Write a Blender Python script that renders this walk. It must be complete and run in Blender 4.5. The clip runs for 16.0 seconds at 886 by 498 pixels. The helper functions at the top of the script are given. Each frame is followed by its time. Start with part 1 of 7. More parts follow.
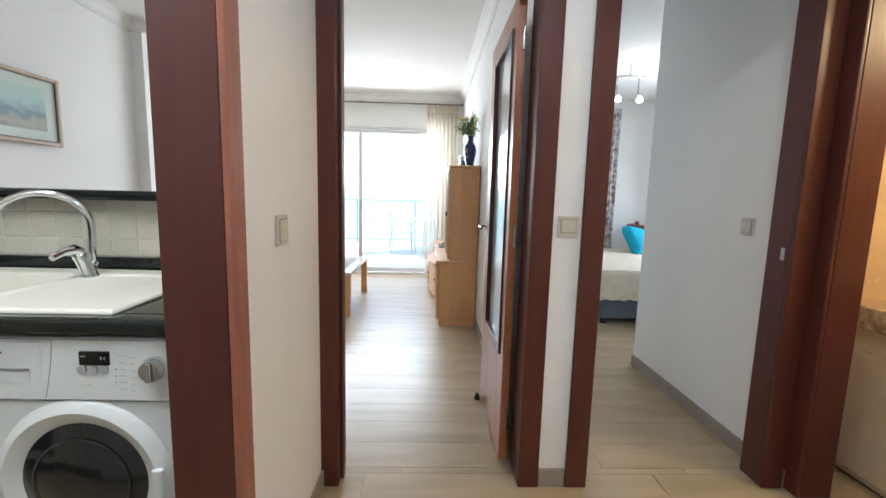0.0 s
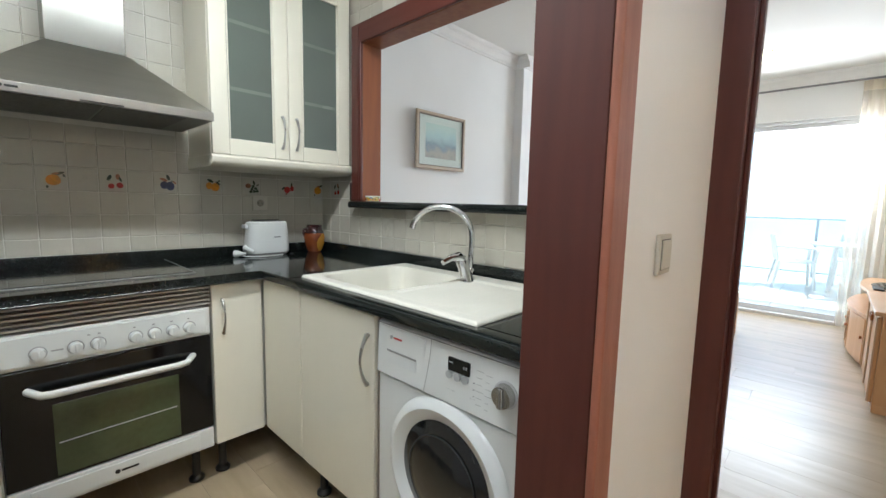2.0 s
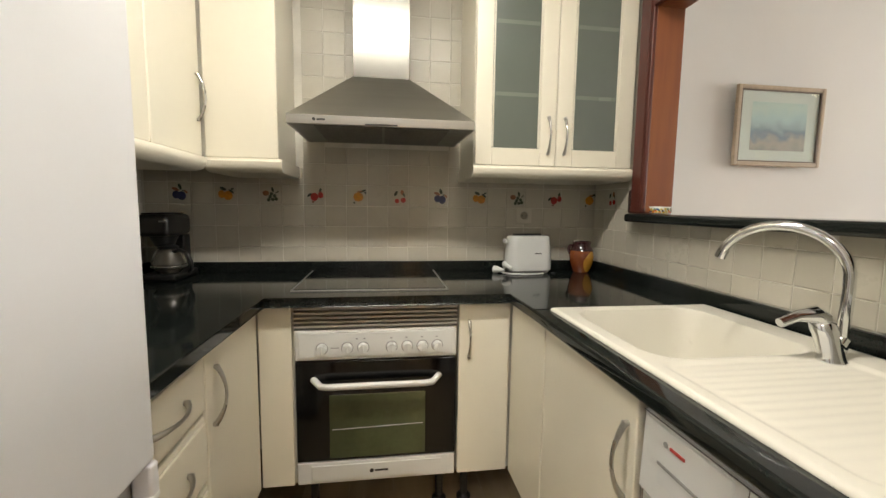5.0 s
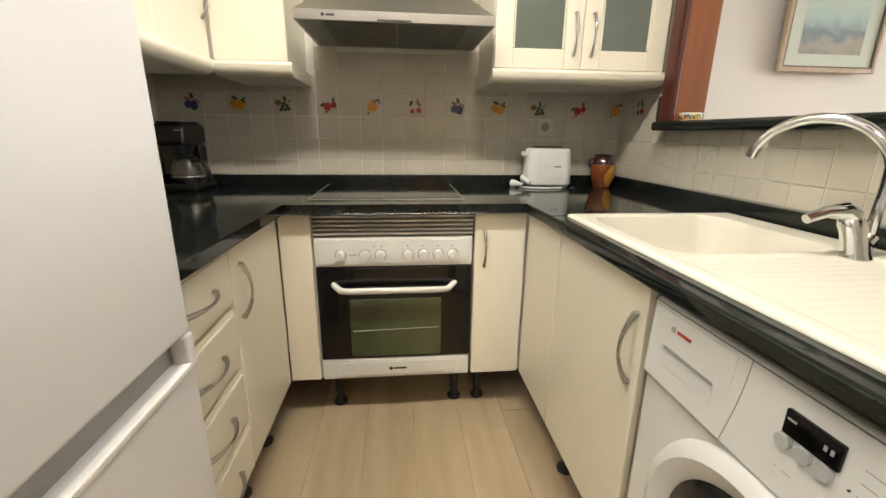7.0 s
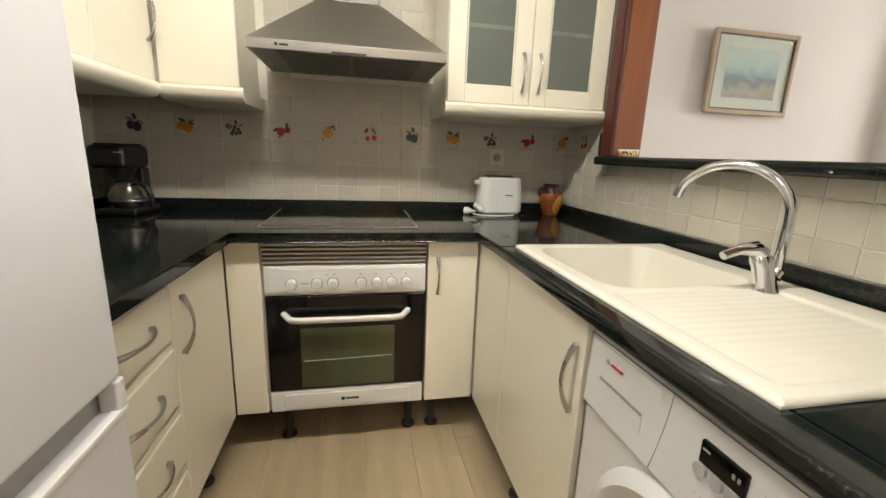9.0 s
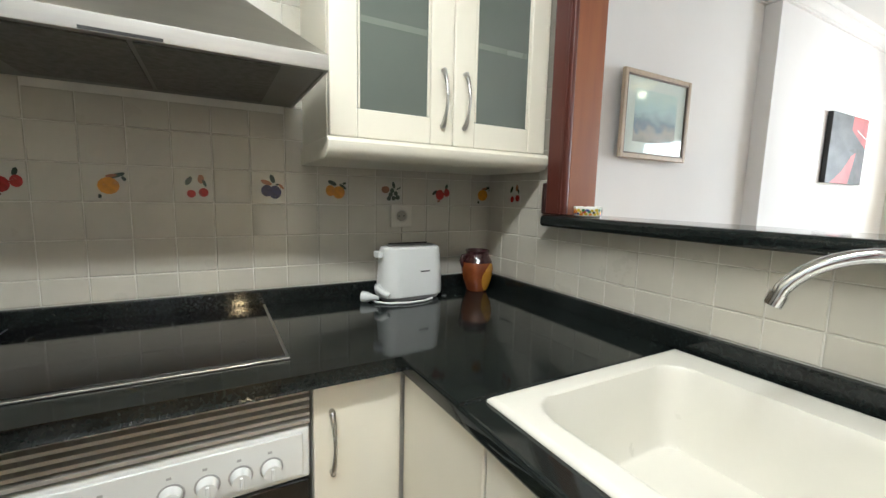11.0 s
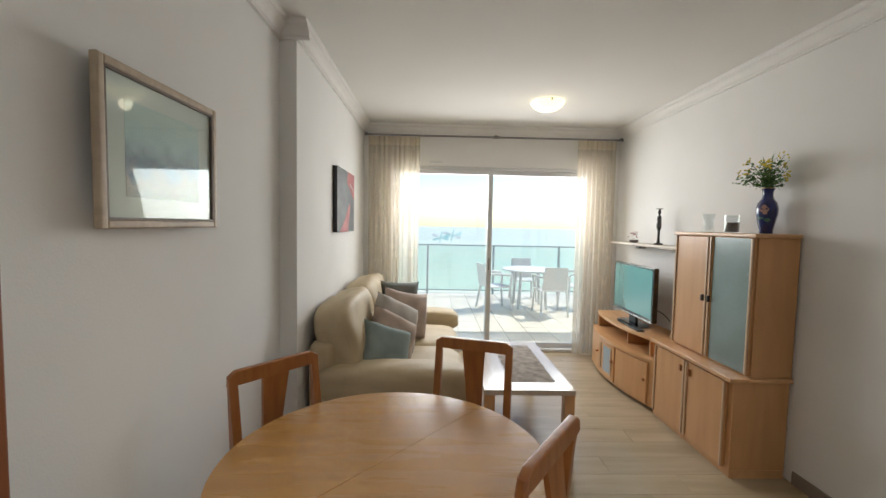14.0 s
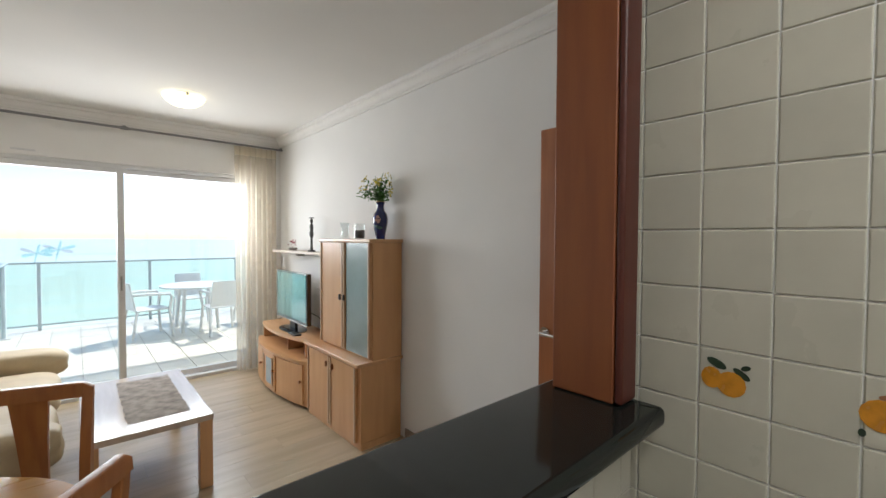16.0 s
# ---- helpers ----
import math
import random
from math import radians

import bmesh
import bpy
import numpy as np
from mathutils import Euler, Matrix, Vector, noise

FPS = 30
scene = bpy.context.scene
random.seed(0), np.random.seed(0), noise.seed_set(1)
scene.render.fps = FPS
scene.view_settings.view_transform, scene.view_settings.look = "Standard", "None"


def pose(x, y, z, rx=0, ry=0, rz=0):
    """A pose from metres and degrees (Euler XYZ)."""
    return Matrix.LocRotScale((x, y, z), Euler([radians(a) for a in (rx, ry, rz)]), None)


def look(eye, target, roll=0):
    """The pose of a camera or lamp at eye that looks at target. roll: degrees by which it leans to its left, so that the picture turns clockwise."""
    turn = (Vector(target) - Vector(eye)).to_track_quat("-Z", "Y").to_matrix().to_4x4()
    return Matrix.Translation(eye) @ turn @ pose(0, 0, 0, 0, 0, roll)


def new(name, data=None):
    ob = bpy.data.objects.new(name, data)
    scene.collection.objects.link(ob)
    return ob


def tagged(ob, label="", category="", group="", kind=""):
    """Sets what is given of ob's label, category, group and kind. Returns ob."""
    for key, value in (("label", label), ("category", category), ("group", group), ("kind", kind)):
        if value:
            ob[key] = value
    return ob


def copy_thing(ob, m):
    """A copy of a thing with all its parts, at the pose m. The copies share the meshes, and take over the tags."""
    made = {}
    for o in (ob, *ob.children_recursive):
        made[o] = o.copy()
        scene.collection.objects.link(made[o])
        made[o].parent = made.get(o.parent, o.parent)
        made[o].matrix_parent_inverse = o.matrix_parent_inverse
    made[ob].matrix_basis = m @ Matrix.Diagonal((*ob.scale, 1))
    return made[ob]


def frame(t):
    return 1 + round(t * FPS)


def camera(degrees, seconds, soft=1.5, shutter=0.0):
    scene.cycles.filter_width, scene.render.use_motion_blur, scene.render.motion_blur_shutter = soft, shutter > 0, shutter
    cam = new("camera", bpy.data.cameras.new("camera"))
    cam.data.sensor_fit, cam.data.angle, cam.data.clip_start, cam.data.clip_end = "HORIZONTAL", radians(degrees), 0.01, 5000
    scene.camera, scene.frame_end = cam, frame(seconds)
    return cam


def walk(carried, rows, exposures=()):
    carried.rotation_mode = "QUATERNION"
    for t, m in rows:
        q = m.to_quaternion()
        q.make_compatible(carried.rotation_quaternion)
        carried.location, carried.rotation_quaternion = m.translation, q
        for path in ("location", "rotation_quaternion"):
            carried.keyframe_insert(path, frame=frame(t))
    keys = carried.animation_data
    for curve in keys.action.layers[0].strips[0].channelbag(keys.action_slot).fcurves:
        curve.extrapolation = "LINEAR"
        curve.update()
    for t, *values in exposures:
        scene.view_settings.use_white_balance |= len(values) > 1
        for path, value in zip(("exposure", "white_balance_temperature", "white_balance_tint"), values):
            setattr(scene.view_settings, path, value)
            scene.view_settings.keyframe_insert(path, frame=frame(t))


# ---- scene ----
cam = camera(94.1, 16.0)
PATH = [
    (0, (0.23, 0.431, 1.216), (0.293, 2.413, 0.96), 1.5),
    (0.5, (0.257, 0.44, 1.21), (0.055, 2.412, 0.946), 1.4),
    (1, (0.278, 0.465, 1.212), (-0.255, 2.373, 0.939), 1.1),
    (1.5, (0.193, 0.573, 1.208), (-0.767, 2.309, 0.954), 1.3),
    (2, (0.064, 0.667, 1.204), (-1.302, 2.111, 0.984), 1.3),
    (2.5, (0.016, 0.783, 1.209), (-1.681, 1.821, 1.01), 1.3),
    (3, (-0.013, 0.859, 1.22), (-1.895, 1.513, 1.036), 1.2),
    (3.5, (-0.124, 0.877, 1.218), (-2.062, 1.344, 1.055), 1.2),
    (6, (-0.231, 0.948, 1.227), (-2.201, 1.142, 0.938), 0.4),
    (6.5, (-0.224, 0.942, 1.182), (-2.17, 1.136, 0.764), 0.5),
    (7, (-0.215, 0.932, 1.147), (-2.131, 1.132, 0.608), 0.7),
    (7.5, (-0.206, 0.931, 1.116), (-2.097, 1.15, 0.502), 0.9),
    (8, (-0.197, 0.932, 1.096), (-2.076, 1.191, 0.461), 1.4),
    (8.5, (-0.191, 0.94, 1.108), (-2.081, 1.266, 0.541), 1.9),
    (9, (-0.202, 0.952, 1.188), (-2.111, 1.348, 0.74), 2.2),
    (11.5, (-1.098, 1.131, 1.288), (-2.618, 2.409, 1.053), 0.9),
    (12, (-1.254, 1.32, 1.347), (-2.4, 2.944, 1.122), 1.4),
    (12.5, (-1.333, 1.544, 1.402), (-2.117, 3.373, 1.205), 1.6),
    (13, (-1.408, 1.694, 1.433), (-1.867, 3.633, 1.267), 1.6),
    (13.5, (-1.49, 1.789, 1.486), (-1.684, 3.775, 1.35), 1.3),
    (14, (-1.507, 1.821, 1.51), (-1.454, 3.817, 1.392), 1.1),
    (14.5, (-1.463, 1.832, 1.499), (-1.147, 3.805, 1.399), 1.0),
    (15, (-1.393, 1.818, 1.501), (-0.776, 3.718, 1.415), 0.9),
    (15.5, (-1.283, 1.784, 1.497), (-0.316, 3.534, 1.428), 0.7),
    (16, (-1.15, 1.69, 1.504), (0.179, 3.184, 1.45), 0.3),
]


# ---- exposure, world, sun, lamps ----
EXPOSURES = [(0, 1.65, 5500, 8), (1, 1.65, 5500, 7), (2.5, 1.65, 5500, 8), (3.5, 1.62, 6200, 10), (6, 1.58, 6750, 12), (7, 1.95, 6800, 12), (8.5, 1.9, 6800, 12), (9, 1.78, 6700, 12), (11.5, 1.9, 5700, 8), (12.5, 1.38, 5900, 9), (13.5, 0.8, 6100, 9), (14.5, 0.66, 6400, 11), (15.5, 0.9, 6100, 10), (16, 0.85, 6000, 10)]
walk(cam, [(t, look(eye, target, roll)) for t, eye, target, roll in PATH], EXPOSURES)

world = bpy.data.worlds.new("sky")
scene.world = world
world.use_nodes = True
wn = world.node_tree
sky = wn.nodes.new("ShaderNodeTexSky")
sky.sky_type = "NISHITA"
sky.sun_disc = False
sky.sun_elevation = radians(52)
sky.sun_rotation = radians(60)
sky.air_density, sky.dust_density = 1.0, 0.6
wn.nodes["Background"].inputs["Strength"].default_value = 0.15
wn.links.new(sky.outputs["Color"], wn.nodes["Background"].inputs["Color"])

sun = new("sun", bpy.data.lights.new("sun", "SUN"))
sun.data.energy, sun.data.angle, sun.data.color = 3.2, radians(0.5), (1.0, 0.95, 0.88)
sun.matrix_world = look((0, 0, 0), (-math.sin(radians(60)) * math.cos(radians(52)), -math.cos(radians(60)) * math.cos(radians(52)), -math.sin(radians(52))))


def area_lamp(name, eye, target, width, height, watts, colour):
    lamp = new(name, bpy.data.lights.new(name, "AREA"))
    lamp.data.shape, lamp.data.size, lamp.data.size_y = "RECTANGLE", width, height
    lamp.data.energy, lamp.data.color = watts, colour
    lamp.matrix_world = look(eye, target)
    return lamp


def point_lamp(name, place, watts, radius, colour):
    lamp = new(name, bpy.data.lights.new(name, "POINT"))
    lamp.data.energy, lamp.data.shadow_soft_size, lamp.data.color = watts, radius, colour
    lamp.location = place
    return lamp


area_lamp("balcony_door_daylight", (-0.8, 7.0, 1.75), (-0.85, 3.6, 0.6), 2.3, 0.75, 36, (1.0, 0.96, 0.92))
area_lamp("kitchen_ceiling_tube", (-0.93, 1.02, 2.43), (-1.2, 1.04, 0.9), 1.1, 0.08, 10.2, (1.0, 0.97, 0.89))
point_lamp("living_ceiling_bulb", (-0.48, 5.62, 2.52), 0.45, 0.05, (1.0, 0.88, 0.62))
# Added fill that brightens the hall walls; no source is known there.
point_lamp("hall_fill_light", (0.55, 0.3, 2.5), 10, 0.08, (1.0, 0.96, 0.92))
point_lamp("bedroom_bulb", (2.45, 4.9, 2.3), 5, 0.05, (1.0, 0.9, 0.76))
# Added panel inside the bedroom, standing in for an unseen window.
area_lamp("bedroom_daylight_fill", (3.9, 5.2, 1.5), (1.8, 4.4, 1.0), 1.0, 1.4, 14, (0.93, 0.97, 1.0))
point_lamp("bathroom_bulb", (2.7, 1.3, 2.2), 20, 0.08, (1.0, 0.72, 0.36))


# ---- materials ----
MATS = {}


def surface(name, colour, rough=0.5, metal=0.0, vary=0.08, scale=5.0, bump=0.03, bscale=60.0, stretch=(1, 1, 1), second=None,
            coat=0.0, piece=0.0, glow=None, alpha=1.0, spec=0.5, rvary=0.08):
    """A principled material: two scales of colour noise, roughness noise and fine relief, in metres."""
    if name in MATS:
        return MATS[name]
    m = bpy.data.materials.new(name)
    m.use_nodes = True
    nt = m.node_tree
    n, link = nt.nodes, nt.links.new
    p = n["Principled BSDF"]
    p.inputs["Metallic"].default_value = metal
    p.inputs["Coat Weight"].default_value = coat
    p.inputs["Coat Roughness"].default_value = 0.12
    p.inputs["Specular IOR Level"].default_value = spec
    co = n.new("ShaderNodeTexCoord")
    mp = n.new("ShaderNodeMapping")
    mp.inputs["Scale"].default_value = stretch
    link(co.outputs["Object"], mp.inputs["Vector"])
    src = mp.outputs["Vector"]
    info = n.new("ShaderNodeObjectInfo")
    if piece:
        add = n.new("ShaderNodeVectorMath")
        add.operation = "MULTIPLY_ADD"
        link(info.outputs["Random"], add.inputs[0])
        add.inputs[1].default_value = (37, 53, 71)
        link(src, add.inputs[2])
        src = add.outputs["Vector"]
    a = n.new("ShaderNodeTexNoise")
    a.inputs["Scale"].default_value = scale
    a.inputs["Detail"].default_value = 6
    link(src, a.inputs["Vector"])
    b = n.new("ShaderNodeTexNoise")
    b.inputs["Scale"].default_value = bscale
    b.inputs["Detail"].default_value = 3
    link(src, b.inputs["Vector"])
    dark = tuple(c * (1 - 1.6 * vary) for c in colour) if second is None else second
    mix = n.new("ShaderNodeMix")
    mix.data_type = "RGBA"
    mix.inputs["A"].default_value = (*colour, 1)
    mix.inputs["B"].default_value = (*dark, 1)
    ramp = n.new("ShaderNodeMapRange")
    ramp.inputs["From Min"].default_value, ramp.inputs["From Max"].default_value = 0.38, 0.66
    link(a.outputs["Fac"], ramp.inputs["Value"])
    link(ramp.outputs["Result"], mix.inputs["Factor"])
    hsv = n.new("ShaderNodeHueSaturation")
    link(mix.outputs["Result"], hsv.inputs["Color"])
    val = n.new("ShaderNodeMapRange")
    val.inputs["To Min"].default_value, val.inputs["To Max"].default_value = 1 - 0.5 * vary, 1 + 0.5 * vary
    link(b.outputs["Fac"], val.inputs["Value"])
    out = val.outputs["Result"]
    if piece:
        pm = n.new("ShaderNodeMath")
        pm.operation = "MULTIPLY"
        pr = n.new("ShaderNodeMapRange")
        pr.inputs["To Min"].default_value, pr.inputs["To Max"].default_value = 1 - piece, 1 + piece
        link(info.outputs["Random"], pr.inputs["Value"])
        link(pr.outputs["Result"], pm.inputs[0])
        link(out, pm.inputs[1])
        out = pm.outputs["Value"]
    link(out, hsv.inputs["Value"])
    link(hsv.outputs["Color"], p.inputs["Base Color"])
    rr = n.new("ShaderNodeMapRange")
    rr.inputs["To Min"].default_value, rr.inputs["To Max"].default_value = max(0.02, rough - rvary), min(1, rough + rvary)
    link(a.outputs["Fac"], rr.inputs["Value"])
    link(rr.outputs["Result"], p.inputs["Roughness"])
    if bump:
        bp = n.new("ShaderNodeBump")
        bp.inputs["Strength"].default_value = min(1.0, bump * 8)
        bp.inputs["Distance"].default_value = 0.0015
        link(b.outputs["Fac"], bp.inputs["Height"])
        link(bp.outputs["Normal"], p.inputs["Normal"])
    if glow:
        p.inputs["Emission Color"].default_value = (*glow[:3], 1)
        p.inputs["Emission Strength"].default_value = glow[3]
    p.inputs["Alpha"].default_value = alpha
    MATS[name] = m
    return m


def glass(name, tint=(0.95, 0.98, 0.97), rough=0.0, clear=0.9, gloss=(0.8, 0.045)):
    """Thin pane: mostly clear, with a gloss that grows at grazing angles."""
    if name in MATS:
        return MATS[name]
    m = bpy.data.materials.new(name)
    m.use_nodes = True
    nt = m.node_tree
    n, link = nt.nodes, nt.links.new
    n.remove(n["Principled BSDF"])
    tr = n.new("ShaderNodeBsdfTransparent") if rough == 0 else n.new("ShaderNodeBsdfTranslucent")
    tr.inputs["Color"].default_value = (*tint, 1)
    gl = n.new("ShaderNodeBsdfGlossy")
    gl.inputs["Roughness"].default_value = max(0.02, rough)
    lw = n.new("ShaderNodeLayerWeight")
    lw.inputs["Blend"].default_value = 0.5
    pw = n.new("ShaderNodeMath")
    pw.operation = "POWER"
    pw.inputs[1].default_value = 4.0
    link(lw.outputs["Facing"], pw.inputs[0])
    fr = n.new("ShaderNodeMath")
    fr.operation = "MULTIPLY_ADD"
    fr.inputs[1].default_value, fr.inputs[2].default_value = gloss
    link(pw.outputs[0], fr.inputs[0])
    mix = n.new("ShaderNodeMixShader")
    link(fr.outputs[0], mix.inputs["Fac"])
    first = tr
    if rough:
        df = n.new("ShaderNodeBsdfDiffuse")
        df.inputs["Color"].default_value = (*tint, 1)
        half = n.new("ShaderNodeMixShader")
        half.inputs["Fac"].default_value = clear
        link(tr.outputs[0], half.inputs[1])
        link(df.outputs[0], half.inputs[2])
        first = half
    link(first.outputs[0], mix.inputs[1])
    link(gl.outputs[0], mix.inputs[2])
    link(mix.outputs[0], n["Material Output"].inputs["Surface"])
    MATS[name] = m
    return m


PAINT = surface("wall_paint", (0.83, 0.825, 0.81), 0.85, vary=0.025, scale=1.6, bump=0.05, bscale=160)
CEIL = surface("ceiling_paint", (0.77, 0.76, 0.73), 0.9, vary=0.02, scale=1.2, bump=0.03, bscale=140)
CORNICE = surface("cornice_plaster", (0.80, 0.79, 0.77), 0.8, vary=0.02, bump=0.01)
GROUT = surface("grout", (0.70, 0.68, 0.61), 0.9, vary=0.1, scale=9, bump=0.05, bscale=200)
TILE = surface("kitchen_tile_glaze", (0.50, 0.472, 0.395), 0.3, vary=0.04, scale=8, bump=0.012, bscale=50, piece=0.035, spec=0.35)
MAHOG = surface("mahogany_varnish", (0.092, 0.023, 0.015), 0.42, vary=0.06, scale=3, bump=0.015, bscale=70, stretch=(12, 12, 1), second=(0.078, 0.019, 0.0125), coat=0.04, spec=0.4)
MAHOG_X = surface("mahogany_varnish_level", (0.092, 0.023, 0.015), 0.42, vary=0.06, scale=3, bump=0.015, bscale=70, stretch=(1, 12, 12), second=(0.078, 0.019, 0.0125), coat=0.04, spec=0.4)
BEECH = surface("beech_veneer", (0.60, 0.33, 0.145), 0.38, vary=0.06, scale=2, bump=0.008, bscale=60, stretch=(8, 8, 1), second=(0.55, 0.295, 0.125), coat=0.15)
BEECH_X = surface("beech_veneer_level", (0.62, 0.355, 0.165), 0.34, vary=0.06, scale=2, bump=0.008, bscale=60, stretch=(8, 1, 8), second=(0.56, 0.31, 0.14), coat=0.2)
CHERRY = surface("cherry_chair_wood", (0.36, 0.135, 0.036), 0.36, vary=0.08, scale=4, bump=0.012, bscale=70, stretch=(8, 8, 1), second=(0.29, 0.10, 0.028), coat=0.25)
TABLEWOOD = surface("table_veneer", (0.54, 0.29, 0.090), 0.28, vary=0.06, scale=2.2, bump=0.008, bscale=60, stretch=(1, 8, 8), second=(0.48, 0.25, 0.075), coat=0.25)
FLOORM = surface("laminate_plank", (0.435, 0.34, 0.222), 0.33, vary=0.1, scale=1.6, bump=0.003, bscale=26, stretch=(1, 7, 1), second=(0.35, 0.275, 0.168), piece=0.045, coat=0.0, spec=0.42, rvary=0.015)
JOINT = surface("floor_joint", (0.38, 0.30, 0.20), 0.45)
SKIRT = surface("grey_skirting", (0.30, 0.26, 0.22), 0.5, vary=0.06)
GRANITE = surface("black_granite", (0.008, 0.0095, 0.009), 0.08, vary=0.35, scale=130, bump=0.0, bscale=300, second=(0.012, 0.016, 0.014), coat=0.0, rvary=0.01, spec=0.42)
CREAM = surface("cream_lacquer", (0.76, 0.72, 0.60), 0.3, vary=0.02, scale=2, bump=0.008, bscale=30, coat=0.1, rvary=0.01)
CREAM_IN = surface("cabinet_inside", (0.62, 0.60, 0.52), 0.6, vary=0.03)
WHITE = surface("appliance_white", (0.68, 0.69, 0.67), 0.28, vary=0.015, bump=0.004, coat=0.2, rvary=0.01)
FRIDGE = surface("fridge_white", (0.73, 0.74, 0.76), 0.3, vary=0.015, bump=0.008, bscale=220, coat=0.15, rvary=0.01)
SINKM = surface("cream_sink_composite", (0.68, 0.655, 0.57), 0.3, vary=0.02, bump=0.01, bscale=90, coat=0.2)
CHROME = surface("chrome", (0.78, 0.79, 0.80), 0.08, metal=1.0, vary=0.03, bump=0.0)
NICKEL = surface("satin_nickel", (0.50, 0.49, 0.46), 0.28, metal=1.0, vary=0.05, bump=0.004)
STEEL = surface("brushed_steel", (0.38, 0.37, 0.345), 0.36, metal=1.0, vary=0.05, scale=4, bump=0.012, bscale=60, stretch=(1, 1, 20))
BLACKG = surface("black_glass", (0.004, 0.004, 0.004), 0.07, vary=0.05, bump=0.0, coat=0.0, spec=0.4)
BLACKP = surface("black_plastic", (0.012, 0.012, 0.012), 0.35, vary=0.1, bump=0.01)
GREYP = surface("grey_plastic", (0.35, 0.35, 0.34), 0.45, vary=0.06)
OVENG = surface("oven_window", (0.055, 0.075, 0.03), 0.08, vary=0.3, scale=3, bump=0.0, coat=0.5)
SWITCHM = surface("switch_beige", (0.58, 0.55, 0.47), 0.4, vary=0.02, bump=0.004)
SOFA = surface("sofa_leather_beige", (0.54, 0.44, 0.28), 0.6, vary=0.08, scale=5, bump=0.12, bscale=38, second=(0.47, 0.375, 0.235))
CUSH_TEAL = surface("cushion_grey_teal", (0.25, 0.31, 0.30), 0.9, vary=0.1, scale=9, bump=0.06, bscale=260)
CUSH_DARK = surface("cushion_dark_grey", (0.15, 0.16, 0.15), 0.9, vary=0.1, scale=9, bump=0.06, bscale=260)
CUSH_PINK = surface("cushion_taupe", (0.43, 0.345, 0.29), 0.9, vary=0.1, scale=9, bump=0.06, bscale=260)
CUSH_GREY = surface("cushion_light_grey", (0.44, 0.41, 0.37), 0.9, vary=0.1, scale=9, bump=0.06, bscale=260)
FRAME = surface("light_oak_frame", (0.50, 0.40, 0.29), 0.5, vary=0.1, scale=5, stretch=(1, 6, 6), bump=0.03)
ALU = surface("white_aluminium", (0.70, 0.71, 0.72), 0.4, vary=0.02, bump=0.004)
RAILM = surface("grey_painted_rail", (0.42, 0.47, 0.48), 0.4, vary=0.04)
CURTROD = surface("curtain_rod_grey", (0.25, 0.25, 0.26), 0.4, metal=0.6)
BALTILE = surface("terrace_tile", (0.74, 0.66, 0.55), 0.35, vary=0.08, scale=5, bump=0.03, bscale=90, piece=0.05)
PLASTIC_W = surface("white_resin", (0.74, 0.74, 0.73), 0.45, vary=0.03)
FROST = surface("frosted_door_glass", (0.45, 0.52, 0.55), 0.16, vary=0.03, bump=0.0, coat=0.6)
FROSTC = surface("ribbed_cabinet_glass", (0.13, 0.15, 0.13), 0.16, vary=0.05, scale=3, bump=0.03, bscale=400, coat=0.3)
PANE = glass("clear_glass")
TEALPANE = glass("balustrade_glass", (0.90, 0.96, 0.94))
CLEARG = glass("vase_glass", (0.93, 0.95, 0.95))

# ---- mesh helpers ----
ORIGIN = {}


def thing(name, label, category="", at=(0, 0, 0), group="", kind=""):
    e = new(name)
    e.location = at
    e.empty_display_size = 0.1
    ORIGIN[e] = Vector(at)
    return tagged(e, label, category, group, kind)


def finish(bm, name, mat, smooth=True):
    me = bpy.data.meshes.new(name)
    bmesh.ops.recalc_face_normals(bm, faces=bm.faces)
    bm.normal_update()
    normals = []
    if smooth:
        # broad faces keep their flat shading, narrow bevels round off between them
        limit = math.cos(radians(47))
        area = {f: f.calc_area() for f in bm.faces}
        for f in bm.faces:
            for v in f.verts:
                total = Vector()
                for g in v.link_faces:
                    if g.normal.dot(f.normal) > limit:
                        total += g.normal * area[g]
                normals.append(total.normalized() if total.length > 1e-12 else f.normal.copy())
    bm.to_mesh(me)
    bm.free()
    for m in mat if isinstance(mat, (list, tuple)) else [mat]:
        me.materials.append(m)
    if smooth:
        me.polygons.foreach_set("use_smooth", [True] * len(me.polygons))
        me.normals_split_custom_set(normals)
    return me


def part(name, bm, mat, parent=None, label="", smooth=True):
    """Links a bmesh, given in world metres, as one mesh object under a thing or a part."""
    base = ORIGIN.get(parent, Vector())
    bm.transform(Matrix.Translation(-base))
    ob = new(name, finish(bm, name, mat, smooth))
    if parent is not None:
        ob.parent = parent
        ORIGIN[ob] = base
    return tagged(ob, label)


def solo(name, bm, mat, label, category="", at=(0, 0, 0), kind="", group="", smooth=True):
    """A thing that is one mesh, with its origin at a place."""
    bm.transform(Matrix.Translation(-Vector(at)))
    ob = new(name, finish(bm, name, mat, smooth))
    ob.location = at
    ORIGIN[ob] = Vector(at)
    return tagged(ob, label, category, group, kind)


def box(x0, x1, y0, y1, z0, z1, bev=0.0, seg=2, bm=None):
    bm = bm or bmesh.new()
    geo = bmesh.ops.create_cube(bm, size=1.0)
    c = ((x0 + x1) / 2, (y0 + y1) / 2, (z0 + z1) / 2)
    for v in geo["verts"]:
        v.co = Vector((c[0] + v.co.x * abs(x1 - x0), c[1] + v.co.y * abs(y1 - y0), c[2] + v.co.z * abs(z1 - z0)))
    if bev:
        edges = {e for v in geo["verts"] for e in v.link_edges}
        bmesh.ops.bevel(bm, geom=list(edges), offset=bev, segments=seg, profile=0.5, affect="EDGES")
    return bm


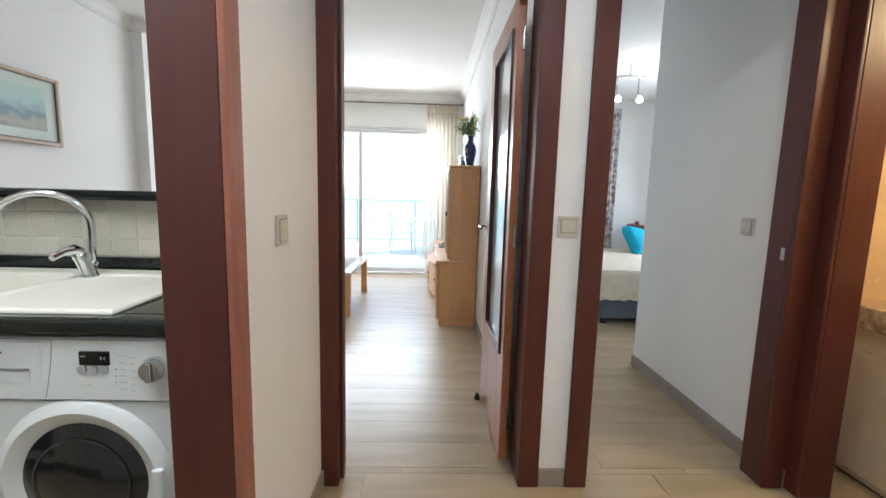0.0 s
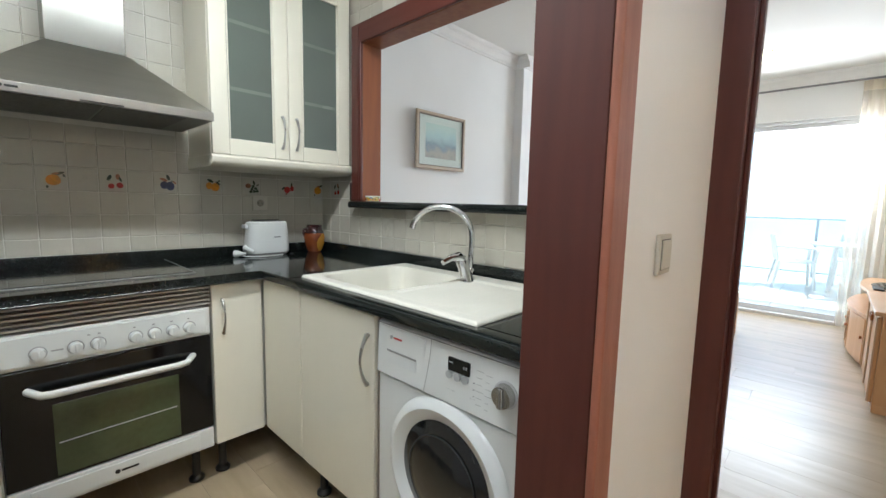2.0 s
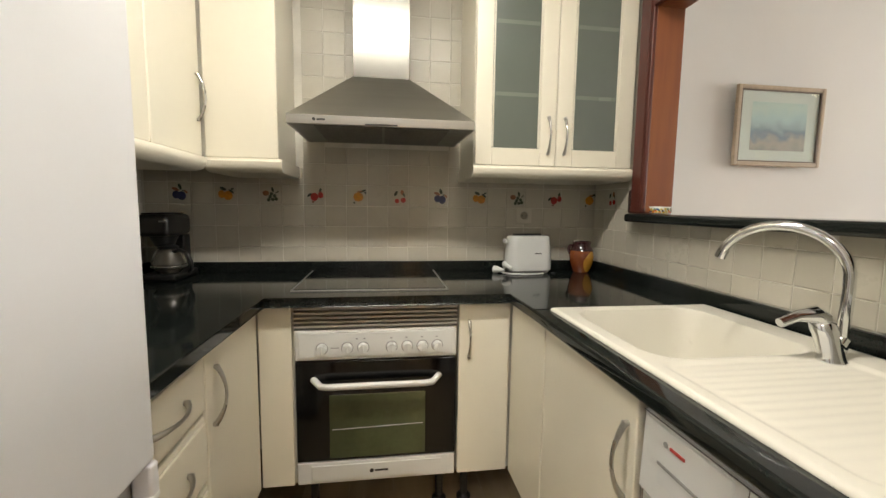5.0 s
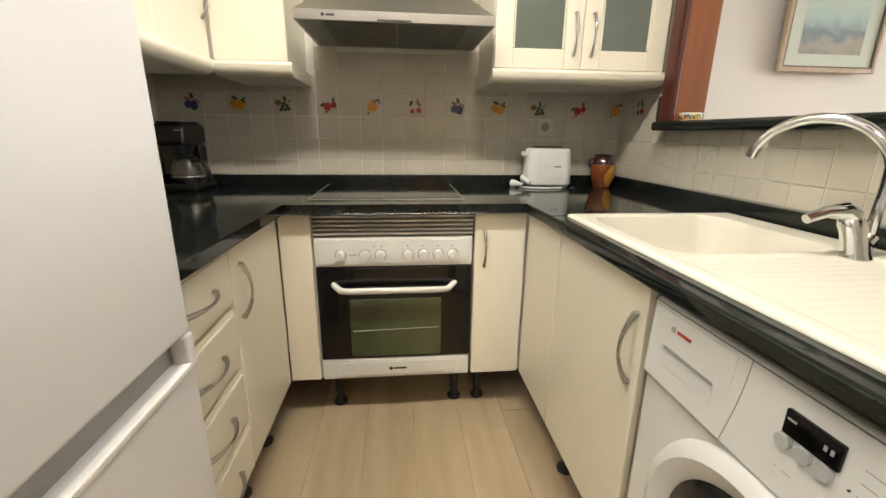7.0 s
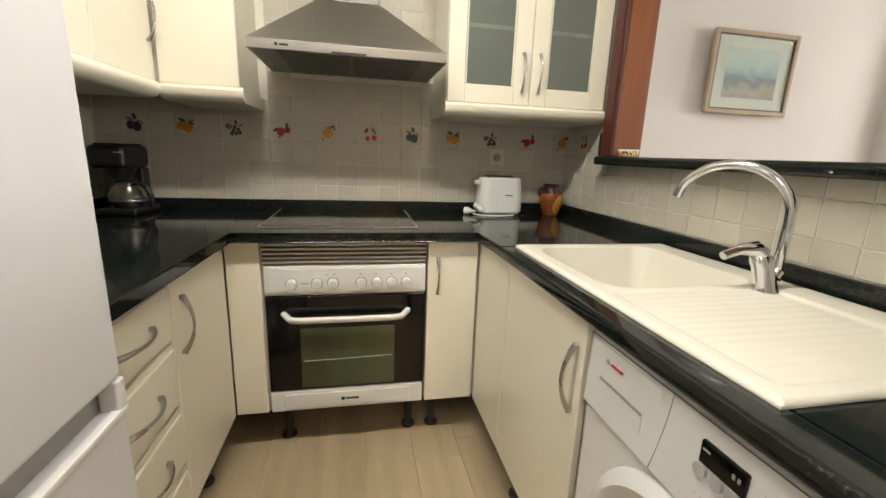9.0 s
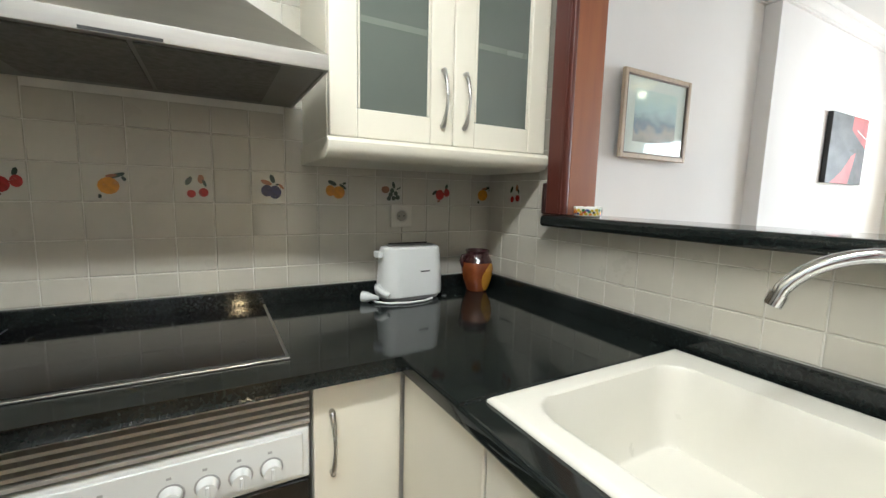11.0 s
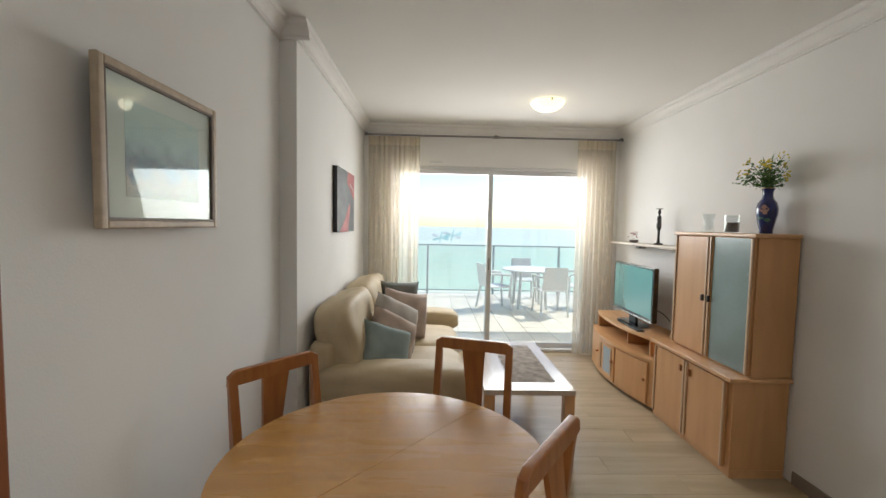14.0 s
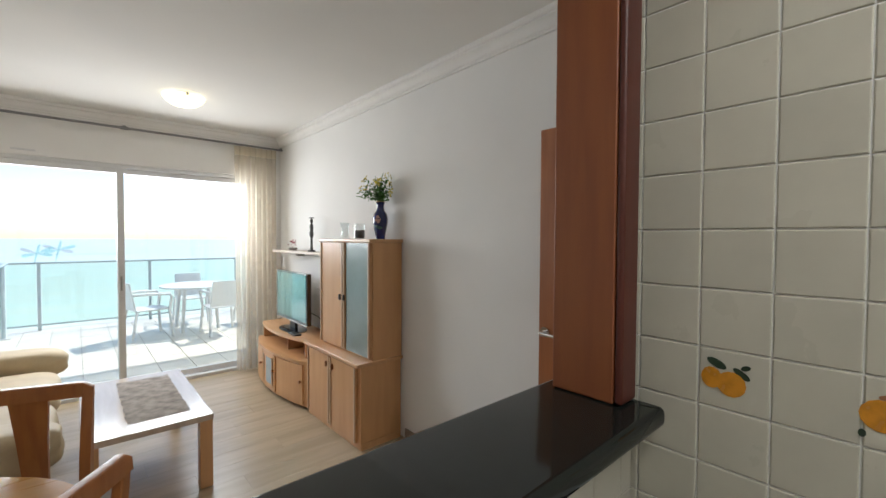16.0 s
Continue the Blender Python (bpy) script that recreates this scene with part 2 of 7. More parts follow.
def rod(p, q, r, r2=None, seg=16, bm=None):
    bm = bm or bmesh.new()
    p, q = Vector(p), Vector(q)
    turn = (q - p).to_track_quat("Z", "Y").to_matrix().to_4x4()
    bmesh.ops.create_cone(bm, cap_ends=True, segments=seg, radius1=r, radius2=r if r2 is None else r2, depth=(q - p).length,
                          matrix=Matrix.Translation((p + q) / 2) @ turn)
    return bm


def lathe(profile, centre=(0, 0, 0), seg=28, bm=None, sx=1.0, sy=1.0):
    """Turns (radius, height) pairs about the upright axis."""
    bm = bm or bmesh.new()
    rings = []
    for r, z in profile:
        rings.append([bm.verts.new((centre[0] + sx * r * math.cos(a), centre[1] + sy * r * math.sin(a), centre[2] + z))
                      for a in (2 * math.pi * i / seg for i in range(seg))] if r > 1e-5 else [bm.verts.new((centre[0], centre[1], centre[2] + z))])
    for lo, hi in zip(rings, rings[1:]):
        for i in range(seg):
            j = (i + 1) % seg
            if len(lo) == 1 and len(hi) > 1:
                bm.faces.new((lo[0], hi[j], hi[i]))
            elif len(hi) == 1 and len(lo) > 1:
                bm.faces.new((lo[i], lo[j], hi[0]))
            elif len(lo) > 1:
                bm.faces.new((lo[i], lo[j], hi[j], hi[i]))
    return bm


def tube(points, r, seg=10, bm=None, radii=None, flat=1.0):
    """A round bar along points; radii: one for each point."""
    bm = bm or bmesh.new()
    pts = [Vector(p) for p in points]
    rings = []
    side = None
    for i, p in enumerate(pts):
        ahead = (pts[min(i + 1, len(pts) - 1)] - pts[max(i - 1, 0)]).normalized()
        if side is None:
            side = ahead.orthogonal().normalized()
        side = (side - ahead * side.dot(ahead)).normalized()
        up = ahead.cross(side)
        rad = radii[i] if radii else r
        rings.append([bm.verts.new(p + rad * (math.cos(a) * side + flat * math.sin(a) * up)) for a in (2 * math.pi * k / seg for k in range(seg))])
    for lo, hi in zip(rings, rings[1:]):
        for k in range(seg):
            bm.faces.new((lo[k], lo[(k + 1) % seg], hi[(k + 1) % seg], hi[k]))
    bm.faces.new(rings[0][::-1])
    bm.faces.new(rings[-1])
    return bm


def prism(outline, axis, a, b, bev=0.0, bm=None):
    """Extrudes a 2D outline along an axis from a to b. The outline's pairs are the other two axes in order."""
    bm = bm or bmesh.new()

    def at(p, w):
        return {"x": (w, p[0], p[1]), "y": (p[0], w, p[1]), "z": (p[0], p[1], w)}[axis]

    lo = [bm.verts.new(at(p, a)) for p in outline]
    hi = [bm.verts.new(at(p, b)) for p in outline]
    n = len(outline)
    faces = [bm.faces.new(lo), bm.faces.new(hi[::-1])]
    for i in range(n):
        faces.append(bm.faces.new((lo[i], hi[i], hi[(i + 1) % n], lo[(i + 1) % n])))
    if bev:
        edges = {e for f in faces[:2] for e in f.edges}
        bmesh.ops.bevel(bm, geom=list(edges), offset=bev, segments=2, profile=0.5, affect="EDGES")
    return bm


def pillow(cx, cy, cz, w, d, h, power=2.6, seg=20, m=None, bm=None, dent=0.0, seed=0):
    """A soft upholstered body: a rounded superellipsoid with slight folds."""
    bm = bm or bmesh.new()
    geo = bmesh.ops.create_cube(bm, size=2.0)
    es = list({e for v in geo["verts"] for e in v.link_edges})
    bmesh.ops.subdivide_edges(bm, edges=es, cuts=13, use_grid_fill=True)
    for v in bm.verts:
        if v.tag:
            continue
        v.tag = True
        q = v.co.copy()
        s = (abs(q.x) ** power + abs(q.y) ** power + abs(q.z) ** power) ** (1 / power)
        q /= s
        q *= 1 + dent * (noise.noise(q * 2.1 + Vector((seed, 3, 1))))
        q = Vector((q.x * w / 2, q.y * d / 2, q.z * h / 2))
        if m is not None:
            q = m @ q
        v.co = Vector((cx, cy, cz)) + q
    return bm


def arc_handle(parent, a, b, out, label="", mat=None):
    """A bowed pull from a to b that stands off towards out."""
    a, b, out = Vector(a), Vector(b), Vector(out)
    pts, radii = [], []
    for i in range(15):
        s = i / 14
        pts.append(a.lerp(b, s) + out * (0.006 + 0.026 * math.sin(math.pi * s) ** 0.8))
        radii.append(0.0075 - 0.0035 * math.sin(math.pi * s))
    bm = tube(pts, 0.006, 8, radii=radii)
    for p in (a, b):
        rod(p - out * 0.002, p + out * 0.012, 0.0065, seg=10, bm=bm)
    return part("handle", bm, mat or NICKEL, parent, label)


def slab(name, x0, x1, y0, y1, z0, z1, mat, kind="structure", label="", bev=0.0):
    return solo(name, box(x0, x1, y0, y1, z0, z1, bev), mat, label, kind=kind, smooth=bool(bev))


# ---- the shell ----
KW, KN, KS, KE = -2.29, 2.04, -0.16, -0.345      # faces of the kitchen's walls
HE, HW = 1.80, -0.20                             # hall
LW1, LW2, LE, LN, PY = -2.41, -2.31, 0.677, 6.66, 4.29
CEILING = 2.65
HY = 2.145                                       # living room side of the hatch wall

slab("floor", -2.6, 4.2, -1.8, 6.9, -0.15, -0.004, JOINT, label="beige laminate plank floor with fine dark joints")
slab("ceiling", -2.9, 4.2, -1.9, 6.9, CEILING, CEILING + 0.15, CEIL, label="plain white painted ceiling")

WALL_LABEL = "white painted plaster wall"
wall_west_kitchen = slab("wall_kitchen_west", KW - 0.15, KW, KS - 0.15, 2.17, 0, CEILING, GROUT, label="kitchen wall in small cream glazed tiles")
wall_south_kitchen = slab("wall_kitchen_south", KW, HW, KS - 0.15, KS, 0, CEILING, GROUT, label="kitchen wall in small cream glazed tiles")
# wall with the serving hatch, between kitchen and living room
bm = box(KW, -1.865, KN, HY, 0, CEILING)
box(-1.865, -0.42, KN, HY, 0, 1.165, bm=bm)
box(-1.865, -0.42, KN, HY, 2.08, CEILING, bm=bm)
box(-0.42, -0.345, KN, HY, 0, CEILING, bm=bm)
wall_north_kitchen = solo("wall_kitchen_north", bm, GROUT, "wall with serving hatch, cream tiles facing the kitchen", kind="structure", smooth=False)
solo("wall_hatch_living_face", box(-1.865, -0.42, HY, HY + 0.006, 2.08, CEILING, bm=box(-0.42, -0.203, HY, HY + 0.006, 0, CEILING, bm=box(-1.865, -0.42, HY, HY + 0.006, 0, 1.165, bm=box(-2.41, -1.865, HY, HY + 0.006, 0, CEILING)))),
     PAINT, WALL_LABEL, kind="structure", smooth=False)
# kitchen's east wall with its doorway, towards the hall
bm = box(KE, HW, KS - 0.15, 0.52, 0, CEILING)
box(KE, HW, 0.52, 1.34, 2.09, CEILING, bm=bm)
box(KE, HW, 1.34, 2.17, 0, CEILING, bm=bm)
wall_east_kitchen = solo("wall_kitchen_east", bm, PAINT, "white wall between hall and kitchen with a doorway", kind="structure", smooth=False)
# hall's north wall with the living room's and the bedroom's doorways
bm = box(HW, -0.162, 2.04, 2.17, 0, CEILING)
box(-0.162, 0.653, 2.04, 2.17, 2.07, CEILING, bm=bm)
box(0.653, 0.883, 2.04, 2.17, 0, CEILING, bm=bm)
box(0.883, 1.712, 2.04, 2.17, 2.07, CEILING, bm=bm)
box(1.712, HE, 2.04, 2.17, 0, CEILING, bm=bm)
solo("wall_hall_north", bm, PAINT, "white wall with two mahogany framed doorways", kind="structure", smooth=False)
bm = box(HE, HE + 0.12, 1.995, 2.17, 0, CEILING)
box(HE, HE + 0.12, 1.21, 1.995, 2.07, CEILING, bm=bm)
box(HE, HE + 0.12, -1.8, 1.21, 0, CEILING, bm=bm)
solo("wall_hall_east", bm, PAINT, "white hall wall with the bathroom doorway", kind="structure", smooth=False)
slab("wall_hall_south", -0.345, 1.92, -1.95, -1.8, 0, CEILING, PAINT, label=WALL_LABEL)
slab("wall_hall_west", -0.345, HW, -1.8, KS - 0.15, 0, CEILING, PAINT, label=WALL_LABEL)
# living room
slab("wall_living_west", LW1 - 0.15, LW1, HY, LN + 0.2, 0, CEILING, PAINT, label=WALL_LABEL)
slab("wall_living_west_step", LW1, LW2, PY, LN + 0.2, 0, CEILING, PAINT, label="white wall that steps forward beside the sofa")
slab("wall_living_east", LE, LE + 0.12, 2.17, LN + 0.2, 0, CEILING, PAINT, label=WALL_LABEL)
WX0, WX1, WZ = -2.0, 0.42, 2.19
bm = box(LW2, WX0, LN, LN + 0.2, 0, CEILING)
box(WX0, WX1, LN, LN + 0.2, WZ, CEILING, bm=bm)
box(WX1, LE, LN, LN + 0.2, 0, CEILING, bm=bm)
solo("wall_living_north", bm, PAINT, "white wall round the sliding balcony door", kind="structure", smooth=False)
# bedroom and bathroom
slab("wall_bedroom_partition", 1.765, 1.845, 2.17, 3.345, 0, CEILING, PAINT, label=WALL_LABEL)
slab("wall_bedroom_partition_back", 1.845, 4.2, 3.265, 3.345, 0, CEILING, PAINT, label=WALL_LABEL)
slab("wall_bedroom_north", LE + 0.12, 4.2, 6.6, 6.75, 0, CEILING, PAINT, label=WALL_LABEL)
slab("wall_bedroom_east", 4.05, 4.2, 3.36, 6.6, 0, CEILING, PAINT, label=WALL_LABEL)
slab("wall_bathroom_north", 1.92, 4.2, 2.2, 2.3, 0, CEILING, surface("bath_tile", (0.62, 0.45, 0.25), 0.25, vary=0.08), label="warm beige tiled bathroom wall")
slab("wall_bathroom_east", 3.6, 3.7, 0, 2.2, 0, CEILING, MATS["bath_tile"], label="warm beige tiled bathroom wall")
slab("wall_bathroom_south", 1.92, 3.7, -0.1, 0, 0, CEILING, MATS["bath_tile"], label="warm beige tiled bathroom wall")


slab("ceiling_kitchen", KW, KE, KS, KN, 2.48, 2.50, CEIL, label="lower white kitchen ceiling")

# ---- door frames ----
def casing_x(name, face, back, x0, x1, ztop, label, out=0.1, wall=None):
    """A door frame in a wall that faces south: opening x0 to x1, casing face at y face, lining back to y back."""
    f = thing(name, label, kind="structure", at=(x0, face, 0))
    bm = box(x0 - out, x0, face, face + 0.017, 0, ztop + 0.09, 0.004)
    part("casing", bm, MAHOG, f)
    bm = box(x1, x1 + out, face, face + 0.017, 0, ztop + 0.09, 0.004)
    part("casing", bm, MAHOG, f)
    part("casing_head", box(x0, x1, face, face + 0.017, ztop, ztop + 0.09, 0.004), MAHOG_X, f)
    part("lining", box(x0 - 0.03, x0, face + 0.0175, back, 0, ztop + 0.02, 0.002), MAHOG, f)
    part("lining", box(x1, x1 + 0.03, face + 0.0175, back, 0, ztop + 0.02, 0.002), MAHOG, f)
    part("lining_head", box(x0, x1, face + 0.0175, back, ztop, ztop + 0.02, 0.002), MAHOG_X, f)
    part("door_stop", box(x0, x0 + 0.012, face + 0.05, face + 0.08, 0, ztop - 0.001, 0.002), MAHOG, f)
    return f


casing_x("door_frame_living", 2.022, 2.182, -0.131, 0.622, 2.03, "dark mahogany door frame towards the living room", out=0.086)
bedroom_frame = casing_x("door_frame_bedroom", 2.022, 2.15, 0.914, 1.680, 2.03, "dark mahogany door frame towards the bedroom", out=0.09)
part("strike_plate", box(1.677, 1.6805, 2.06, 2.078, 0.99, 1.04, 0.001), NICKEL, bedroom_frame, "bright steel strike plate")
f = thing("door_frame_kitchen", "dark mahogany frame of the open kitchen doorway", kind="structure", at=(-0.26, 1.3, 0))
for y0, y1, s in ((1.298, 1.368, 1), (0.492, 0.562, -1)):
    # Hall-side casing is the same mahogany, its orange light put into the colour.
    part("casing", box(HW + 0.002, HW + 0.018, y0, y1, 0, 2.14, 0.005), surface("mahogany_lit_face", (0.34, 0.125, 0.075), 0.4, vary=0.12, stretch=(10, 10, 1), coat=0.2), f)
    yy = (1.304, 1.334) if s > 0 else (0.526, 0.556)
    part("lining", box(KE + 0.008, HW + 0.001, *yy, 0, 2.06, 0.003), MAHOG, f)
part("casing_head", box(HW + 0.002, HW + 0.018, 0.5625, 1.2975, 2.05, 2.14, 0.004), MAHOG_X, f)
part("lining_head", box(KE + 0.008, HW + 0.001, 0.556, 1.304, 2.05, 2.08, 0.003), MAHOG_X, f)
f = thing("door_frame_bathroom", "dark mahogany door frame towards the bathroom", kind="structure", at=(1.8, 2.0, 0))
part("casing", box(HE - 0.018, HE - 0.002, 1.965, 2.065, 0, 2.12, 0.004), MAHOG, f)
part("casing", box(HE - 0.018, HE - 0.002, 1.14, 1.24, 0, 2.12, 0.004), MAHOG, f)
part("casing_head", box(HE - 0.018, HE - 0.002, 1.241, 1.964, 2.03, 2.12, 0.004), MAHOG_X, f)
part("lining", box(HE, HE + 0.13, 1.965, 1.995, 0, 2.05, 0.003), MAHOG, f)
part("lining", box(HE, HE + 0.13, 1.21, 1.24, 0, 2.05, 0.003), MAHOG, f)

# the living room's door leaf, open against the east wall
d = thing("door_1", "open beech-coloured door leaf with dark glazed panel, hinged to the mahogany frame", "door", at=(0.575, 2.29, 0.01))
DX0, DX1 = 0.566, 0.601
LEAF = surface("door_leaf_veneer", (0.37, 0.135, 0.050), 0.36, vary=0.08, scale=3, stretch=(10, 10, 1), bump=0.01, second=(0.31, 0.108, 0.038), coat=0.15)
y0, y1, gy0, gy1, gz0, gz1 = 2.19, 2.898, 2.265, 2.75, 0.49, 1.925
part("stile", box(DX0, DX1, y0, gy0, 0.012, 2.035, 0.003), LEAF, d)
part("stile", box(DX0, DX1, gy1, y1, 0.012, 2.035, 0.003), LEAF, d)
part("rail", box(DX0 + 0.0005, DX1 - 0.0005, gy0, gy1, 0.012, gz0, 0.002), LEAF, d)
part("rail", box(DX0 + 0.0005, DX1 - 0.0005, gy0, gy1, gz1, 2.035, 0.002), LEAF, d)
for nm, b in (("moulding", (gy0, gy0 + 0.02, gz0, gz1)), ("moulding", (gy1 - 0.02, gy1, gz0, gz1)), ("moulding", (gy0 + 0.02, gy1 - 0.02, gz0, gz0 + 0.02)), ("moulding", (gy0 + 0.02, gy1 - 0.02, gz1 - 0.02, gz1))):
    part(nm, box(DX0 - 0.008, DX1 + 0.008, *b, 0.004), MAHOG, d, "dark mahogany glazing bead")
part("pane", box(0.581, 0.586, gy0 + 0.01, gy1 - 0.01, gz0 + 0.01, gz1 - 0.01), FROST, d, "pale blue-grey frosted glass", smooth=False)
for s, xx in ((-1, DX0), (1, DX1)):
    h = part("door_handle", tube([(xx, 2.86, 1.045), (xx + s * 0.045, 2.86, 1.045), (xx + s * 0.05, 2.85, 1.045), (xx + s * 0.05, 2.74, 1.04)], 0.009, 10), CHROME, d, "chrome lever handle")
    part("rosette", rod((xx, 2.86, 1.045), (xx + s * 0.008, 2.86, 1.045), 0.025), CHROME, h)
for z in (0.22, 1.05, 1.86):
    part("hinge", rod((0.593, 2.186, z - 0.045), (0.593, 2.186, z + 0.045), 0.007, seg=10), NICKEL, d, "steel hinge")
solo("door_stop", lathe([(0, 0), (0.018, 0), (0.018, 0.012), (0.012, 0.02), (0.013, 0.035), (0.0, 0.04)], (0.535, 2.79, 0)), BLACKP, "small black rubber door stop on the floor", "door stop", at=(0.535, 2.79, 0))

# ---- serving hatch ----
f = thing("window_hatch_frame", "reddish mahogany frame round the serving hatch", kind="structure", at=(-1.1, 2.1, 1.2))
HX0, HX1, HZ0, HZ1 = -1.843, -0.436, 1.206, 2.04
# Lighter, more orange than the casing: the light on the jambs is coloured in.
HATCH_LIT = surface("hatch_wood_lit", (0.245, 0.08, 0.026), 0.46, vary=0.08, scale=3, stretch=(10, 10, 1), bump=0.012, second=(0.21, 0.063, 0.024), coat=0.05)
part("jamb", box(HX0 - 0.02, HX0, KN - 0.012, HY + 0.006, HZ0, HZ1 + 0.03, 0.003), HATCH_LIT, f)
part("jamb", box(HX1, HX1 + 0.015, KN - 0.006, HY + 0.014, HZ0, HZ1 + 0.03, 0.003), HATCH_LIT, f)
part("head", box(HX0, HX1, KN - 0.012, HY + 0.006, HZ1, HZ1 + 0.03, 0.003), HATCH_LIT, f)
part("casing", box(HX0 - 0.082, HX0 + 0.004, KN - 0.032, KN - 0.013, HZ0, HZ1 + 0.10, 0.006), MAHOG, f)
part("casing_bead", box(HX0 - 0.022, HX0 - 0.010, KN - 0.036, KN - 0.0325, HZ0 + 0.001, HZ1 + 0.09, 0.0015), MAHOG, f)
part("casing", box(HX1 + 0.001, HX1 + 0.062, KN - 0.022, KN - 0.0065, HZ0, HZ1 + 0.10, 0.006), MAHOG, f)
part("plinth_block", box(HX0 - 0.105, HX0 - 0.083, KN - 0.03, KN - 0.005, HZ0, 1.309, 0.007, 3), surface("dark_block", (0.03, 0.012, 0.01), 0.4), f, "dark rounded end block")
part("casing_head", box(HX0 - 0.001, HX1, KN - 0.032, KN - 0.013, HZ1, HZ1 + 0.10, 0.006), MAHOG_X, f)
led = box(-1.908, -0.364, 1.968, 2.192, 1.168, 1.2045, 0.012, 3)
solo("hatch_ledge", led, GRANITE, "polished black granite ledge of the serving hatch", "ledge", at=(-1.1, 2.08, 1.168))

# ---- kitchen: worktop, units, appliances ----
bm = bmesh.new()
outline = [(KW + 0.001, KS + 0.001), (-0.93, KS + 0.001), (-0.93, 0.51), (-1.70, 0.51), (-1.70, 1.40), (KE - 0.001, 1.40), (KE - 0.001, 1.455), (-1.44, 1.455),
           (-1.44, 1.985), (KE - 0.001, 1.985), (KE - 0.001, KN - 0.001), (KW + 0.001, KN - 0.001)]
prism([(x, y) for x, y in outline[:5]] + [(-1.70, 1.40), (-1.46, 1.40), (-1.46, KN - 0.001), (KW + 0.001, KN - 0.001)], "z", 0.865, 0.90, 0.008, bm)
wt = thing("kitchen_worktop", "U-shaped polished black granite worktop with low upstands", "worktop", at=(-1.7, 1.0, 0.865))
part("slab", bm, GRANITE, wt)
bm = prism([(-1.459, 1.40), (KE - 0.001, 1.40), (KE - 0.001, 1.47), (-1.459, 1.47)], "z", 0.865, 0.90, 0.008)
part("slab", bm, GRANITE, wt)
part("slab", box(-1.459, KE - 0.001, 1.975, KN - 0.001, 0.865, 0.8995), GRANITE, wt, smooth=False)
part("slab", box(-0.59, KE - 0.001, 1.471, 1.974, 0.865, 0.8993), GRANITE, wt, smooth=False)
part("upstand", box(KW + 0.001, KW + 0.021, KS + 0.022, KN - 0.022, 0.9, 0.95, 0.003), GRANITE, wt)
part("upstand", box(KW + 0.001, KE - 0.001, KN - 0.021, KN - 0.001, 0.9, 0.95, 0.003), GRANITE, wt)
part("upstand", box(KW + 0.001, -0.93, KS + 0.001, KS + 0.021, 0.9, 0.95, 0.003), GRANITE, wt)


def leg(parent, x, y, top=0.17):
    bm = rod((x, y, 0.012), (x, y, top), 0.016, seg=14)
    lathe([(0, 0), (0.03, 0), (0.03, 0.01), (0.018, 0.022), (0, 0.022)], (x, y, 0), 16, bm)
    part("foot", bm, BLACKP, parent, "black plastic adjustable foot")


def front(parent, name, axis, at, a0, a1, z0, z1, out, bead=False, label=""):
    """A lacquered door or drawer front. axis: the one it faces; at: its face; out: +1 or -1."""
    t = 0.019

    def bx(a, b, lo, hi, w0, w1, bev):
        return box(min(w0, w1), max(w0, w1), a, b, lo, hi, bev) if axis == "x" else box(a, b, min(w0, w1), max(w0, w1), lo, hi, bev)

    bm = bx(a0 + 0.0015, a1 - 0.0015, z0 + 0.0015, z1 - 0.0015, at, at - out * t, 0.004)
    return part(name, bm, CREAM, parent, label)


FZ0, FZ1 = 0.171, 0.858
# north run: corner filler, door under the sink, washing machine
u = thing("sink_base_unit", "cream lacquered base unit under the sink on black feet", "kitchen cabinet", at=(-1.2, 1.7, 0))
part("carcass", box(-1.70, -0.935, 1.443, 2.0, 0.171, 0.70, 0.0), CREAM_IN, u, smooth=False)
front(u, "corner_panel", "y", 1.421, -1.735, -1.405, FZ0, FZ1, -1)
dd = front(u, "door", "y", 1.421, -1.40, -0.932, FZ0, FZ1, -1)
arc_handle(dd, (-0.962, 1.421, 0.79), (-0.962, 1.421, 0.63), (0, -1, 0))
part("side_panel", box(-0.932, -0.917, 1.44, 2.0, 0.171, 0.862, 0.001), surface("brown_edge", (0.25, 0.19, 0.14), 0.5), u, smooth=False)
for x, y in ((-1.37, 1.5), (-0.97, 1.5), (-1.37, 1.9), (-0.97, 1.9), (-1.02, 1.5)):
    leg(u, x, y)
# west run
u = thing("oven_housing_unit", "cream lacquered base unit round the built-in oven on black feet", "kitchen cabinet", at=(-2.0, 1.0, 0))
part("carcass", box(KW + 0.002, -1.755, 0.50, 0.604, 0.171, 0.862), CREAM_IN, u, smooth=False)
part("carcass", box(KW + 0.002, -1.755, 1.213, 1.43, 0.171, 0.862), CREAM_IN, u, smooth=False)
front(u, "filler_panel", "x", -1.735, 0.4802, 0.600, FZ0, FZ1, 1)
dd = front(u, "door", "x", -1.735, 1.212, 1.416, FZ0, FZ1, 1)
arc_handle(dd, (-1.735, 1.252, 0.79), (-1.735, 1.252, 0.65), (1, 0, 0))
for y in (0.655, 1.157, 1.262):
    leg(u, -1.83, y)
    leg(u, -2.2, y)
bm = bmesh.new()
for i in range(5):
    z = 0.778 + i * 0.0165
    prism([(-1.745, z), (-1.729, z + 0.002), (-1.729, z + 0.009), (-1.745, z + 0.013)], "y", 0.607, 1.205, 0, bm)
g = part("vent_grille", bm, surface("grille_grey", (0.42, 0.41, 0.37), 0.35, metal=0.5, vary=0.03, bump=0), u, "grey slatted ventilation strip", smooth=False)
part("grille_backing", box(-1.76, -1.748, 0.607, 1.205, 0.772, 0.86), BLACKP, g, smooth=False)

